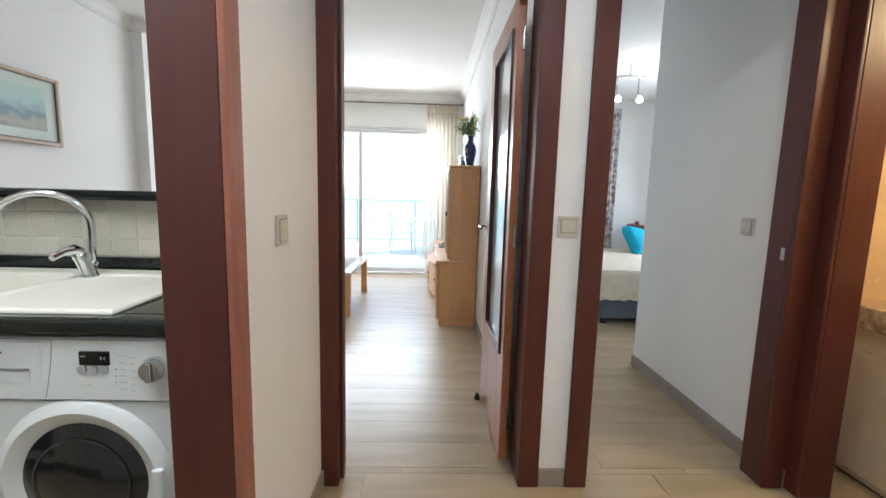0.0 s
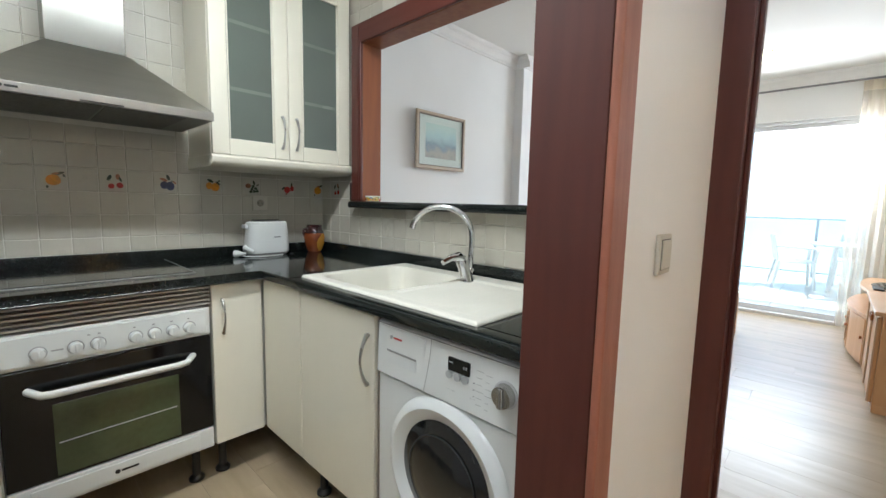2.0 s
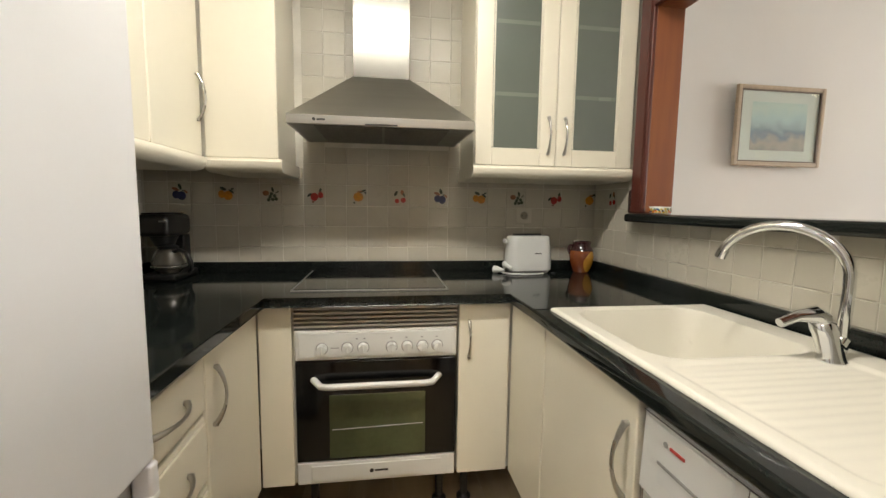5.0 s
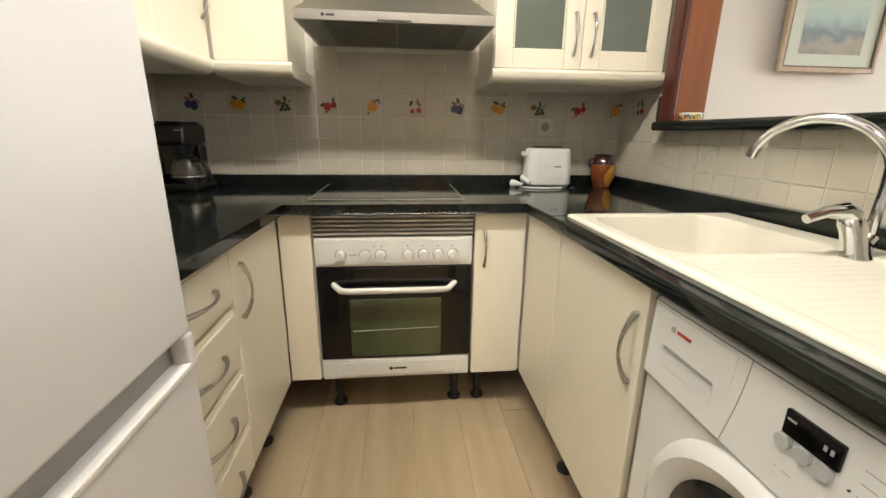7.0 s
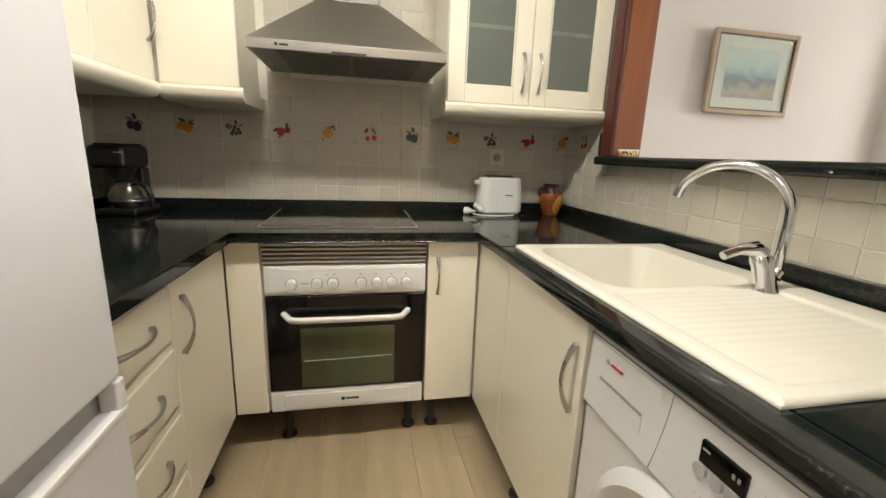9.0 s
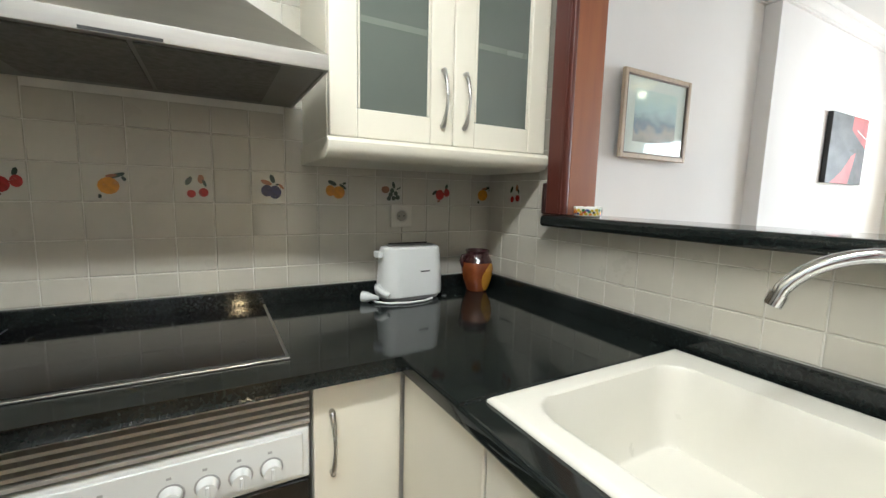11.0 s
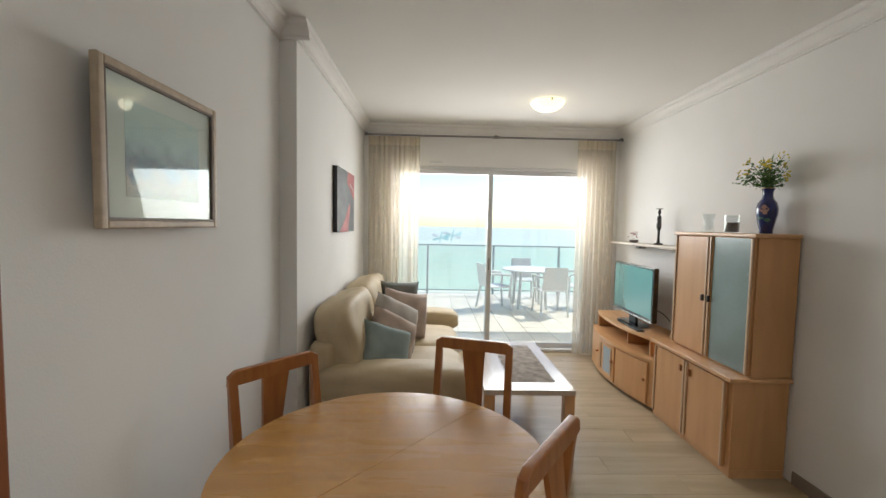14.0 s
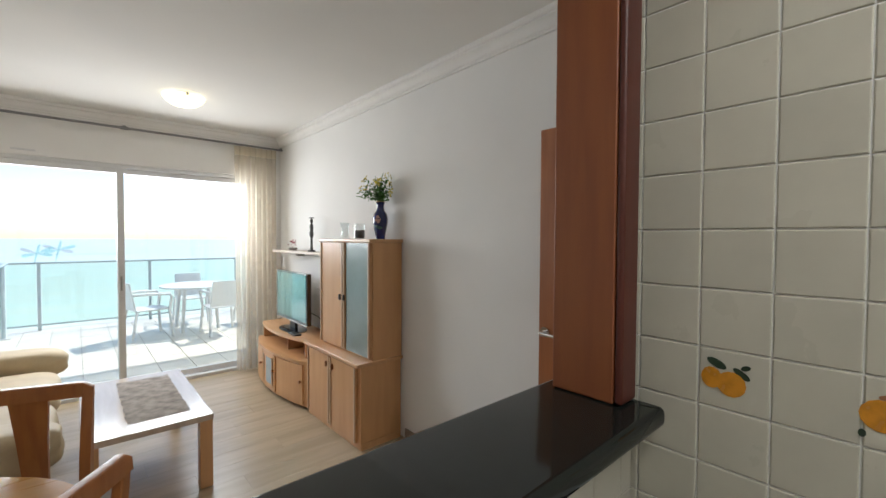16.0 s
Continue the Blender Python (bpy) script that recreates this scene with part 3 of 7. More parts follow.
ov = thing("built_in_oven", "white built-in oven with black glass door and seven knobs", "oven", at=(-2.0, 0.906, 0.17))
part("housing", box(-2.25, -1.76, 0.61, 1.20, 0.18, 0.77), GREYP, ov, smooth=False)
cp = part("control_panel", box(-1.76, -1.733, 0.607, 1.205, 0.655, 0.771, 0.006), WHITE, ov)
part("panel_rim", box(-1.7335, -1.728, 0.622, 1.19, 0.667, 0.76, 0.0025), WHITE, cp)
for y in (0.705, 0.795, 0.853, 0.957, 1.015, 1.072, 1.128):
    k = part("knob", rod((-1.73, y, 0.702), (-1.705, y, 0.702), 0.0195, 0.0165, 24), WHITE, ov, "white rotary knob")
    part("knob_grip", box(-1.7055, -1.701, y - 0.003, y + 0.003, 0.69, 0.714, 0.001), WHITE, k)
    part("knob_ring", rod((-1.7285, y, 0.702), (-1.7265, y, 0.702), 0.0225, seg=24), GREYP, k)
part("marking", box(-1.7285, -1.7275, 0.735, 0.765, 0.700, 0.705), GREYP, cp, smooth=False)
for y in (0.83, 0.857, 0.955, 1.012, 1.07, 1.126):
    part("marking", box(-1.7285, -1.7275, y - 0.004, y + 0.004, 0.733, 0.738), GREYP, cp, smooth=False)
dr = part("oven_door", box(-1.765, -1.735, 0.608, 1.204, 0.262, 0.65, 0.004), BLACKG, ov, "black glass oven door")
part("window", box(-1.7355, -1.7345, 0.727, 1.086, 0.272, 0.520, 0.0004), OVENG, dr, "dark green tinted oven window", smooth=False)
part("shelf_line", rod((-1.734, 0.737, 0.385), (-1.734, 1.076, 0.393), 0.0018, seg=6), GREYP, dr)
hp = []
for i in range(17):
    s = i / 16
    e = min(1, math.sin(math.pi * s) * 4.5)
    hp.append((-1.733 + 0.045 * e, 0.673 + 0.463 * s, 0.582 - 0.010 * e))
part("door_bar", tube(hp, 0.012, 10, flat=1.3), WHITE, dr, "white bowed bar handle")
lp = part("lower_panel", box(-1.76, -1.735, 0.608, 1.204, 0.172, 0.258, 0.005), WHITE, ov, "white lower panel with embossed rim")
part("panel_rim", box(-1.7355, -1.7305, 0.66, 1.15, 0.185, 0.245, 0.002), WHITE, lp)
part("badge", box(-1.7305, -1.7295, 0.893, 0.945, 0.211, 0.219), BLACKP, lp, smooth=False)
part("badge_ring", rod((-1.7305, 0.882, 0.215), (-1.7292, 0.882, 0.215), 0.008, seg=14), BLACKP, lp)

hob = thing("ceramic_hob", "black ceramic hob with thin steel frame on the worktop", "hob", at=(-2.05, 0.88, 0.9))
part("rim", box(-2.315 + 0.02, -1.79, 0.585, 1.178, 0.9003, 0.905, 0.0015), STEEL, hob, "thin brushed steel frame")
part("cooktop", box(-2.285 + 0.01, -1.80, 0.593, 1.170, 0.9052, 0.9075, 0.001), BLACKG, hob)
for x, y, r in ((-1.93, 0.73, 0.09), (-1.93, 1.03, 0.07), (-2.15, 0.73, 0.07), (-2.15, 1.03, 0.09)):
    part("cooking_zone", lathe([(r - 0.003, 0), (r, 0.0003), (r + 0.003, 0)], (x, y, 0.9074), 40), surface("ring_print", (0.03, 0.03, 0.03), 0.2), hob, "grey printed ring")
# south run: corner door, drawers
u = thing("corner_base_unit", "cream lacquered corner base unit with one door on black feet", "kitchen cabinet", at=(-1.6, 0.2, 0))
part("carcass", box(-1.74, -1.31, KS + 0.01, 0.458, 0.171, 0.862), CREAM_IN, u, smooth=False)
dd = front(u, "door", "y", 0.48, -1.733, -1.303, FZ0, FZ1, 1)
arc_handle(dd, (-1.362, 0.48, 0.79), (-1.342, 0.48, 0.64), (0, 1, 0))
for x in (-1.6, -1.36):
    leg(u, x, 0.4)
u = thing("drawer_base_unit", "cream lacquered base unit with four shaped drawers", "kitchen cabinet", at=(-1.1, 0.2, 0))
part("carcass", box(-1.30, -0.945, KS + 0.01, 0.458, 0.171, 0.862), CREAM_IN, u, smooth=False)
for z0, z1 in ((0.695, 0.858), (0.512, 0.69), (0.335, 0.507), (0.171, 0.33)):
    dd = front(u, "drawer_front", "y", 0.478, -1.298, -0.945, z0, z1, 1)
    part("raised_panel", prism([(-1.285, z0 + 0.014), (-0.958, z0 + 0.014), (-0.958, z1 - 0.014), (-1.285, z1 - 0.014)], "y", 0.477, 0.486, 0.004), CREAM, dd)
    zz = (z0 + z1) / 2 + 0.01
    arc_handle(dd, (-1.178, 0.486, zz - 0.008), (-1.028, 0.486, zz - 0.008), (0, 1, 0))
for x in (-1.26, -0.98):
    leg(u, x, 0.4)

# washing machine
wm = thing("washing_machine", "white front-loading washing machine under the worktop", "washing machine", at=(-0.63, 1.75, 0))
part("body", box(-0.912, -0.352, 1.425, 2.0, 0.01, 0.685, 0.006), WHITE, wm)
part("plinth", box(-0.905, -0.36, 1.419, 1.426, 0.02, 0.10, 0.002), WHITE, wm)
cp = part("control_panel", prism([(1.425, 0.688), (1.416, 0.695), (1.422, 0.845), (1.43, 0.852), (1.99, 0.852), (1.99, 0.688)], "x", -0.912, -0.352, 0.004), WHITE, wm)
DRW = surface("white_recess", (0.66, 0.67, 0.66), 0.35, vary=0.02)
part("detergent_drawer", box(-0.905, -0.705, 1.4185, 1.428, 0.703, 0.842, 0.006), WHITE, wm)
part("drawer_pull", box(-0.862, -0.738, 1.4165, 1.4192, 0.734, 0.771, 0.0008), DRW, wm, "recessed drawer grip")
# Grey strip paints the shade under the grip's upper edge.
part("grip_shadow_gap", box(-0.862, -0.738, 1.4145, 1.4164, 0.768, 0.774, 0.0008), surface("seam_shade_soft", (0.30, 0.30, 0.29), 0.7, bump=0), wm, "painted shade along the drawer grip's upper edge", smooth=False)
part("display", box(-0.618, -0.547, 1.415, 1.423, 0.783, 0.818, 0.002), BLACKG, cp, "small black display")
part("digits", box(-0.613, -0.601, 1.4143, 1.415, 0.805, 0.808), GREYP, cp, smooth=False)
for x in (-0.566, -0.558):
    part("digits", box(x, x + 0.004, 1.4143, 1.415, 0.799, 0.806), GREYP, cp, smooth=False)
for x in (-0.613, -0.586, -0.561):
    part("button", rod((x, 1.42, 0.772), (x, 1.413, 0.772), 0.0112, 0.0104, 24), surface("button_grey", (0.42, 0.43, 0.43), 0.3), cp, "round grey push button")
kn = part("programme_dial", rod((-0.440, 1.42, 0.776), (-0.440, 1.396, 0.775), 0.028, 0.025, 36), NICKEL, cp, "large silver programme dial")
part("dial_grip", box(-0.447, -0.433, 1.388, 1.3965, 0.751, 0.800, 0.004), NICKEL, kn)
part("dial_collar", rod((-0.440, 1.4195, 0.776), (-0.440, 1.4155, 0.776), 0.032, seg=36), surface("collar_grey", (0.5, 0.5, 0.5), 0.4), kn)
rnd = random.Random(4)
PRINT = surface("faint_print", (0.30, 0.30, 0.30), 0.4, bump=0)


def print_line(x0, w, z, h=0.0012):
    """A printed stroke lying on the sloping control panel."""
    y = 1.4163 + (z - 0.695) * 0.04
    part("printed_mark", box(x0, x0 + w, y - 0.0004, y + 0.0006, z, z + h), PRINT, cp, smooth=False)


for row in range(6):
    z = 0.722 + row * 0.0168
    print_line(-0.527, rnd.uniform(0.016, 0.022), z)
    print_line(-0.499, rnd.uniform(0.010, 0.020), z - 0.004)
    print_line(-0.401, rnd.uniform(0.007, 0.012), z)
for row in range(3):
    part("indicator_dot", rod((-0.5335, 1.4195, 0.7395 + row * 0.0168), (-0.5335, 1.4172, 0.7395 + row * 0.0168), 0.0015, seg=10), BLACKP, cp)
for x0, w in ((-0.618, 0.004), (-0.606, 0.012), (-0.545, 0.003), (-0.539, 0.003), (-0.533, 0.003)):
    print_line(x0, w, 0.731)
# Dark tube and strip colour in the shade of drawer seam and lid gap.
seam = [(-0.684 - 0.022 * (q / 8) ** 1.6, 1.4158 + (0.15 - 0.15 * q / 8) * 0.04, 0.845 - 0.15 * q / 8) for q in range(9)]
part("drawer_seam", tube(seam, 0.0007, 5), surface("seam_shade", (0.25, 0.25, 0.24), 0.7, bump=0), cp)
part("lid_gap", box(-0.912, -0.352, 1.4195, 1.4215, 0.8455, 0.8468), surface("seam_shade", (0.25, 0.25, 0.24)), cp, smooth=False)
door = part("porthole_door", lathe([(0.150, 0.0), (0.168, 0.012), (0.190, 0.022), (0.212, 0.012), (0.218, 0.0)], (0, 0, 0), 56), WHITE, None, "")
door.data.transform(Matrix.Translation((-0.63, 1.424, 0.475)) @ Matrix.Rotation(radians(90), 4, "X"))
door.data.transform(Matrix.Translation(-ORIGIN[wm]))
door.parent = wm
ORIGIN[door] = ORIGIN[wm]
tagged(door, "round white porthole door ring")
bm = lathe([(0.0, 0.026), (0.05, 0.025), (0.10, 0.018), (0.135, 0.006), (0.153, 0.004), (0.156, 0.0)], (0, 0, 0), 48)
bm.transform(Matrix.Translation((-0.63, 1.421, 0.475)) @ Matrix.Rotation(radians(90), 4, "X"))
part("porthole_glass", bm, surface("porthole_dark", (0.018, 0.019, 0.02), 0.09, vary=0.3, scale=4, bump=0, coat=0.2), door, "dark bulging porthole glass")
for r in (0.118,):
    bm = lathe([(r - 0.003, 0.0), (r, 0.0015), (r + 0.003, 0.0)], (0, 0, 0), 48)
    zz = 0.0255 - (r / 0.153) ** 2 * 0.018
    bm.transform(Matrix.Translation((-0.63, 1.421 - zz, 0.475)) @ Matrix.Rotation(radians(90), 4, "X"))
    part("glass_ring", bm, surface("ring_dark", (0.03, 0.032, 0.034), 0.25), door)
part("latch", box(-0.452, -0.425, 1.394, 1.41, 0.44, 0.52, 0.006), WHITE, door, "white porthole latch")


def letters(body, size, place, turn, mat, parent, name="lettering"):
    """Built-in-font writing turned into a mesh, under its part."""
    cu = bpy.data.curves.new(name, "FONT")
    cu.body, cu.size, cu.extrude, cu.align_x = body, size, 0.0004, "LEFT"
    tmp = bpy.data.objects.new(name, cu)
    me = bpy.data.meshes.new_from_object(tmp)
    bpy.data.objects.remove(tmp)
    me.transform(Matrix.Translation(Vector(place) - ORIGIN.get(parent, Vector())) @ turn)
    me.materials.append(mat)
    ob = new(name, me)
    ob.parent = parent
    ORIGIN[ob] = ORIGIN.get(parent, Vector())
    return ob


RED = surface("print_red", (0.45, 0.03, 0.02), 0.4)
SOUTH = Matrix.Rotation(radians(90), 4, "X")
part("brand_mark", box(-0.834, -0.800, 1.4162, 1.4205, 0.8095, 0.8145), RED, cp, "red printed maker's mark", smooth=False)
part("brand_ring", rod((-0.846, 1.4210, 0.812), (-0.846, 1.4170, 0.812), 0.0055, seg=16), GREYP, cp)
letters("Serie 2", 0.009, (-0.768, 1.4192, 0.806), SOUTH, surface("pale_print", (0.42, 0.42, 0.42), 0.4, bump=0), cp)

# fridge
fr = thing("fridge_freezer", "tall glossy white fridge-freezer beside the drawers", "fridge", at=(-0.63, 0.2, 0))
part("body", box(-0.895, -0.352, KS + 0.02, 0.49, 0.03, 1.86, 0.006), FRIDGE, fr)
upd = part("upper_door", box(-0.932, -0.352, 0.495, 0.553, 0.80, 1.86, 0.01, 3), FRIDGE, fr)
lod = part("lower_door", box(-0.932, -0.352, 0.495, 0.553, 0.04, 0.745, 0.01, 3), FRIDGE, fr)
part("grip_recess", box(-0.915, -0.352, 0.50, 0.522, 0.742, 0.803), surface("recess_grey", (0.42, 0.42, 0.42), 0.4), lod, "grey recessed grip between the doors", smooth=False)
part("grip_end", box(-0.934, -0.908, 0.523, 0.556, 0.742, 0.80, 0.006), FRIDGE, lod)
part("grip_edge", box(-0.932, -0.352, 0.540, 0.5565, 0.735, 0.748, 0.003), surface("grip_edge_white", (0.80, 0.81, 0.80), 0.3), lod)
for x in (-0.86, -0.40):
    part("foot", lathe([(0, 0), (0.02, 0), (0.02, 0.035), (0, 0.035)], (x, 0.42, 0), 12), BLACKP, fr)

# sink and tap
sk = thing("kitchen_sink", "cream composite inset sink with bowl and ribbed drainer", "sink", at=(-1.0, 1.72, 0.9))
X0, X1, Y0, Y1, ZT = -1.445, -0.556, 1.452, 1.995, 0.911
nx, ny = 150, 96
bm = bmesh.new()
grid = []


def sink_height(x, y):
    def inside(x0, x1, y0, y1, r, edge):
        cx, cy = (x0 + x1) / 2, (y0 + y1) / 2
        qx, qy = abs(x - cx) - (x1 - x0) / 2 + r, abs(y - cy) - (y1 - y0) / 2 + r
        dist = math.hypot(max(qx, 0), max(qy, 0)) + min(max(qx, qy), 0) - r
        s = min(1, max(0, -dist / edge))
        return s * s * (3 - 2 * s)

    z = -0.165 * inside(-1.40, -0.985, 1.50, 1.905, 0.07, 0.035)
    dr_ = inside(-0.975, -0.585, 1.485, 1.90, 0.03, 0.012)
    z -= 0.006 * dr_
    if dr_ > 0.9 and 1.51 < y < 1.87:
        z += 0.0014 * (0.5 + 0.5 * math.cos((x + 0.975) / 0.026 * 2 * math.pi * 0.5 * 2))
    return z


for j in range(ny + 1):
    row = []
    for i in range(nx + 1):
        x, y = X0 + (X1 - X0) * i / nx, Y0 + (Y1 - Y0) * j / ny
        d_ = min(x - X0, X1 - x, y - Y0, Y1 - y)
        row.append(bm.verts.new((x, y, ZT - 0.006 * max(0, 1 - d_ / 0.008) ** 2 + sink_height(x, y))))
    grid.append(row)
for j in range(ny):
    for i in range(nx):
        bm.faces.new((grid[j][i], grid[j][i + 1], grid[j + 1][i + 1], grid[j + 1][i]))
rim = [grid[0][i] for i in range(nx + 1)] + [grid[j][nx] for j in range(1, ny + 1)] + [grid[ny][i] for i in range(nx - 1, -1, -1)] + [grid[j][0] for j in range(ny - 1, 0, -1)]
low = [bm.verts.new((v.co.x, v.co.y, 0.9003)) for v in rim]
for i in range(len(rim)):
    j = (i + 1) % len(rim)
    bm.faces.new((rim[i], low[i], low[j], rim[j]))
part("basin", bm, SINKM, sk)
part("drain", lathe([(0, 0), (0.02, 0.001), (0.038, 0.003), (0.042, 0.0)], (-1.19, 1.70, 0.748), 24), CHROME, sk, "chrome drain")
part("underside", box(-1.39, -0.99, 1.5, 1.91, 0.725, 0.745, 0.01), SINKM, sk)

tp = thing("kitchen_tap", "chrome mixer tap with tall swan-neck spout", "tap", at=(-0.95, 1.93, 0.911))
bm = lathe([(0, 0), (0.027, 0), (0.027, 0.004), (0.024, 0.012), (0.023, 0.05), (0.025, 0.065), (0.023, 0.08), (0.012, 0.09), (0, 0.092)], (-0.950, 1.876, 0.906), 28)
for v in bm.verts:
    lean = max(0.0, v.co.z - 0.912)
    v.co += Vector((-0.24 * lean, -0.16 * lean, 0))
part("tap_base", bm, CHROME, tp, "chrome body that leans towards the bowl")
pts = [(-0.963 + 0.0008 * i, 1.912, 0.93 + 0.026 * i) for i in range(6)]
for i in range(1, 18):
    a = math.pi * i / 20
    s = (1 - math.cos(a)) / 2
    pts.append((-0.959 - 0.23 * s, 1.912 - 0.111 * s, 1.078 + 0.112 * math.sin(a)))
pts.append((pts[-1][0] - 0.003, pts[-1][1] - 0.001, 1.120))
part("spout", tube(pts, 0.0115, 14), CHROME, tp, "tall arched chrome spout")
e = Vector(pts[-1])
part("aerator", rod(e, e + (Vector(pts[-1]) - Vector(pts[-2])).normalized() * 0.02, 0.0135, seg=18), CHROME, tp)
part("spout_joint", tube([(-0.952, 1.875, 0.94), (-0.956, 1.895, 0.93), (-0.963, 1.912, 0.945)], 0.017, 12), CHROME, tp)
part("lever", tube([(-0.968, 1.864, 0.990), (-0.972, 1.847, 1.003), (-0.975, 1.81, 1.0), (-0.976, 1.768, 0.985)], 0.012, 12, radii=[0.021, 0.019, 0.012, 0.010]), CHROME, tp, "chrome single lever")

# ---- kitchen wall units and hood ----
def wall_unit_valance(parent, axis, outline, a, b):
    return part("valance", prism(outline, axis, a, b, 0.004), CREAM, parent, "rounded cream lower moulding")


u = thing("glazed_wall_unit", "cream lacquered wall cabinet with two ribbed glass doors", "kitchen cabinet", at=(-2.12, 1.65, 1.4))
UT = 2.30
part("side_panel", box(KW + 0.002, -1.972, 1.305, 1.321, 1.40, UT, 0.002), CREAM, u)
part("side_panel", box(KW + 0.002, -1.972, 2.0, 2.016, 1.40, UT, 0.002), CREAM, u)
part("base_board", box(KW + 0.002, -1.972, 1.3215, 1.9995, 1.40, 1.418), CREAM_IN, u, smooth=False)
part("top_board", box(KW + 0.002, -1.972, 1.3215, 1.9995, UT - 0.018, UT), CREAM_IN, u, smooth=False)
for z in (1.69, 1.98):
    part("shelf", box(KW + 0.002, -2.0, 1.3215, 1.9995, z, z + 0.018), CREAM_IN, u, smooth=False)
part("back_board", box(KW + 0.002, KW + 0.008, 1.3215, 1.9995, 1.419, UT - 0.02), CREAM_IN, u, smooth=False)
for y0, y1, hy in ((1.307, 1.660, 1.625), (1.663, 2.014, 1.698)):
    fx0, fx1 = -1.970, -1.949
    d = part("door", box(fx0, fx1, y0, y0 + 0.072, 1.402, UT, 0.004), CREAM, u)
    part("stile", box(fx0, fx1, y1 - 0.072, y1, 1.402, UT, 0.004), CREAM, d)
    part("rail", box(fx0, fx1 - 0.0008, y0 + 0.072, y1 - 0.072, 1.402, 1.475, 0.003), CREAM, d)
    part("rail", box(fx0, fx1 - 0.0008, y0 + 0.072, y1 - 0.072, UT - 0.072, UT, 0.003), CREAM, d)
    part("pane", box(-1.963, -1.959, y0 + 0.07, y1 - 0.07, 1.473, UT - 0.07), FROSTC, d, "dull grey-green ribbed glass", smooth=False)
    for zb in (1.69, 1.98):
        part("shelf_edge_line", box(-1.9594, -1.9586, y0 + 0.082, y1 - 0.082, zb, zb + 0.016), surface("shelf_seen_through_glass", (0.19, 0.21, 0.18), 0.25, bump=0, coat=0.2), d, "paler band of a shelf behind the glass", smooth=False)
    for yy in (y0 + 0.074, y1 - 0.080):
        part("bead", box(-1.958, -1.952, yy, yy + 0.006, 1.477, UT - 0.074, 0.002), CREAM, d)
    arc_handle(d, (-1.949, hy, 1.605), (-1.949, hy, 1.455), (1, 0, 0))
VAL = [(KW + 0.002, 1.345), (-1.975, 1.345), (-1.945, 1.352), (-1.932, 1.37), (-1.93, 1.388), (-1.94, 1.399), (KW + 0.002, 1.399)]
wall_unit_valance(u, "y", VAL, 1.298, 2.02)

u = thing("corner_wall_unit", "plain cream lacquered wall cabinets meeting in the kitchen corner", "kitchen cabinet", at=(-2.1, 0.2, 1.4))
part("carcass", box(KW + 0.002, -1.982, KS + 0.002, 0.50, 1.40, UT, 0.001), CREAM_IN, u, smooth=False)
part("carcass", box(-1.98, -0.96, KS + 0.002, 0.215, 1.40, UT, 0.001), CREAM_IN, u, smooth=False)
part("end_panel", box(KW + 0.002, -1.965, 0.501, 0.517, 1.40, UT, 0.003), CREAM, u)
d = part("door", box(-1.981, -1.960, 0.245, 0.517, 1.402, UT, 0.006), CREAM, u)
d = part("door", box(-1.958, -1.60, 0.217, 0.238, 1.402, UT, 0.006), CREAM, u)
arc_handle(d, (-1.925, 0.238, 1.70), (-1.925, 0.238, 1.535), (0, 1, 0))
d = part("door", box(-1.597, -1.25, 0.217, 0.238, 1.402, UT, 0.006), CREAM, u)
arc_handle(d, (-1.29, 0.238, 1.70), (-1.29, 0.238, 1.535), (0, 1, 0))
d = part("door", box(-1.247, -0.96, 0.217, 0.238, 1.402, UT, 0.006), CREAM, u)
wall_unit_valance(u, "y", VAL, 0.25, 0.535)
wall_unit_valance(u, "x", [(KS + 0.002, 1.345), (0.225, 1.345), (0.25, 1.352), (0.262, 1.37), (0.264, 1.388), (0.255, 1.399), (KS + 0.002, 1.399)], -1.93, -0.96)

h = thing("cooker_hood", "brushed steel chimney hood with dark filters above the hob", "cooker hood", at=(-2.05, 0.92, 1.52))
HY0, HY1, HXF = 0.578, 1.276, -1.825
bm = bmesh.new()
lo = [bm.verts.new(p) for p in ((HXF, HY0, 1.552), (HXF, HY1, 1.552), (KW + 0.002, HY1, 1.552), (KW + 0.002, HY0, 1.552))]
hi = [bm.verts.new(p) for p in ((-2.07, 0.798, 1.765), (-2.07, 1.042, 1.765), (KW + 0.002, 1.042, 1.765), (KW + 0.002, 0.798, 1.765))]
for i in range(4):
    j = (i + 1) % 4
    bm.faces.new((lo[i], lo[j], hi[j], hi[i]))
bm.faces.new(hi)
part("canopy", bm, surface("hood_steel", (0.48, 0.47, 0.43), 0.36, metal=1.0, vary=0.03, scale=2, bump=0.004, bscale=60, stretch=(20, 1, 20), rvary=0.02), h, smooth=False)
part("rim", box(HXF - 0.012, HXF + 0.001, HY0 - 0.001, HY1 + 0.001, 1.518, 1.552, 0.002), STEEL, h)
part("rim", box(KW + 0.002, HXF - 0.0125, HY0 - 0.001, HY0 + 0.008, 1.518, 1.552, 0.002), STEEL, h)
part("rim", box(KW + 0.002, HXF - 0.0125, HY1 - 0.008, HY1 + 0.001, 1.518, 1.552, 0.002), STEEL, h)
part("chimney", box(KW + 0.002, -2.085, 0.80, 1.04, 1.765, 2.479, 0.002), surface("chimney_steel", (0.24, 0.235, 0.21), 0.22, metal=1.0, vary=0.04, bump=0.0, rvary=0.02), h)
FILT = surface("filter_grey", (0.17, 0.17, 0.16), 0.5, metal=0.7, vary=0.15, scale=60, bump=0.05, bscale=500)
bm = bmesh.new()
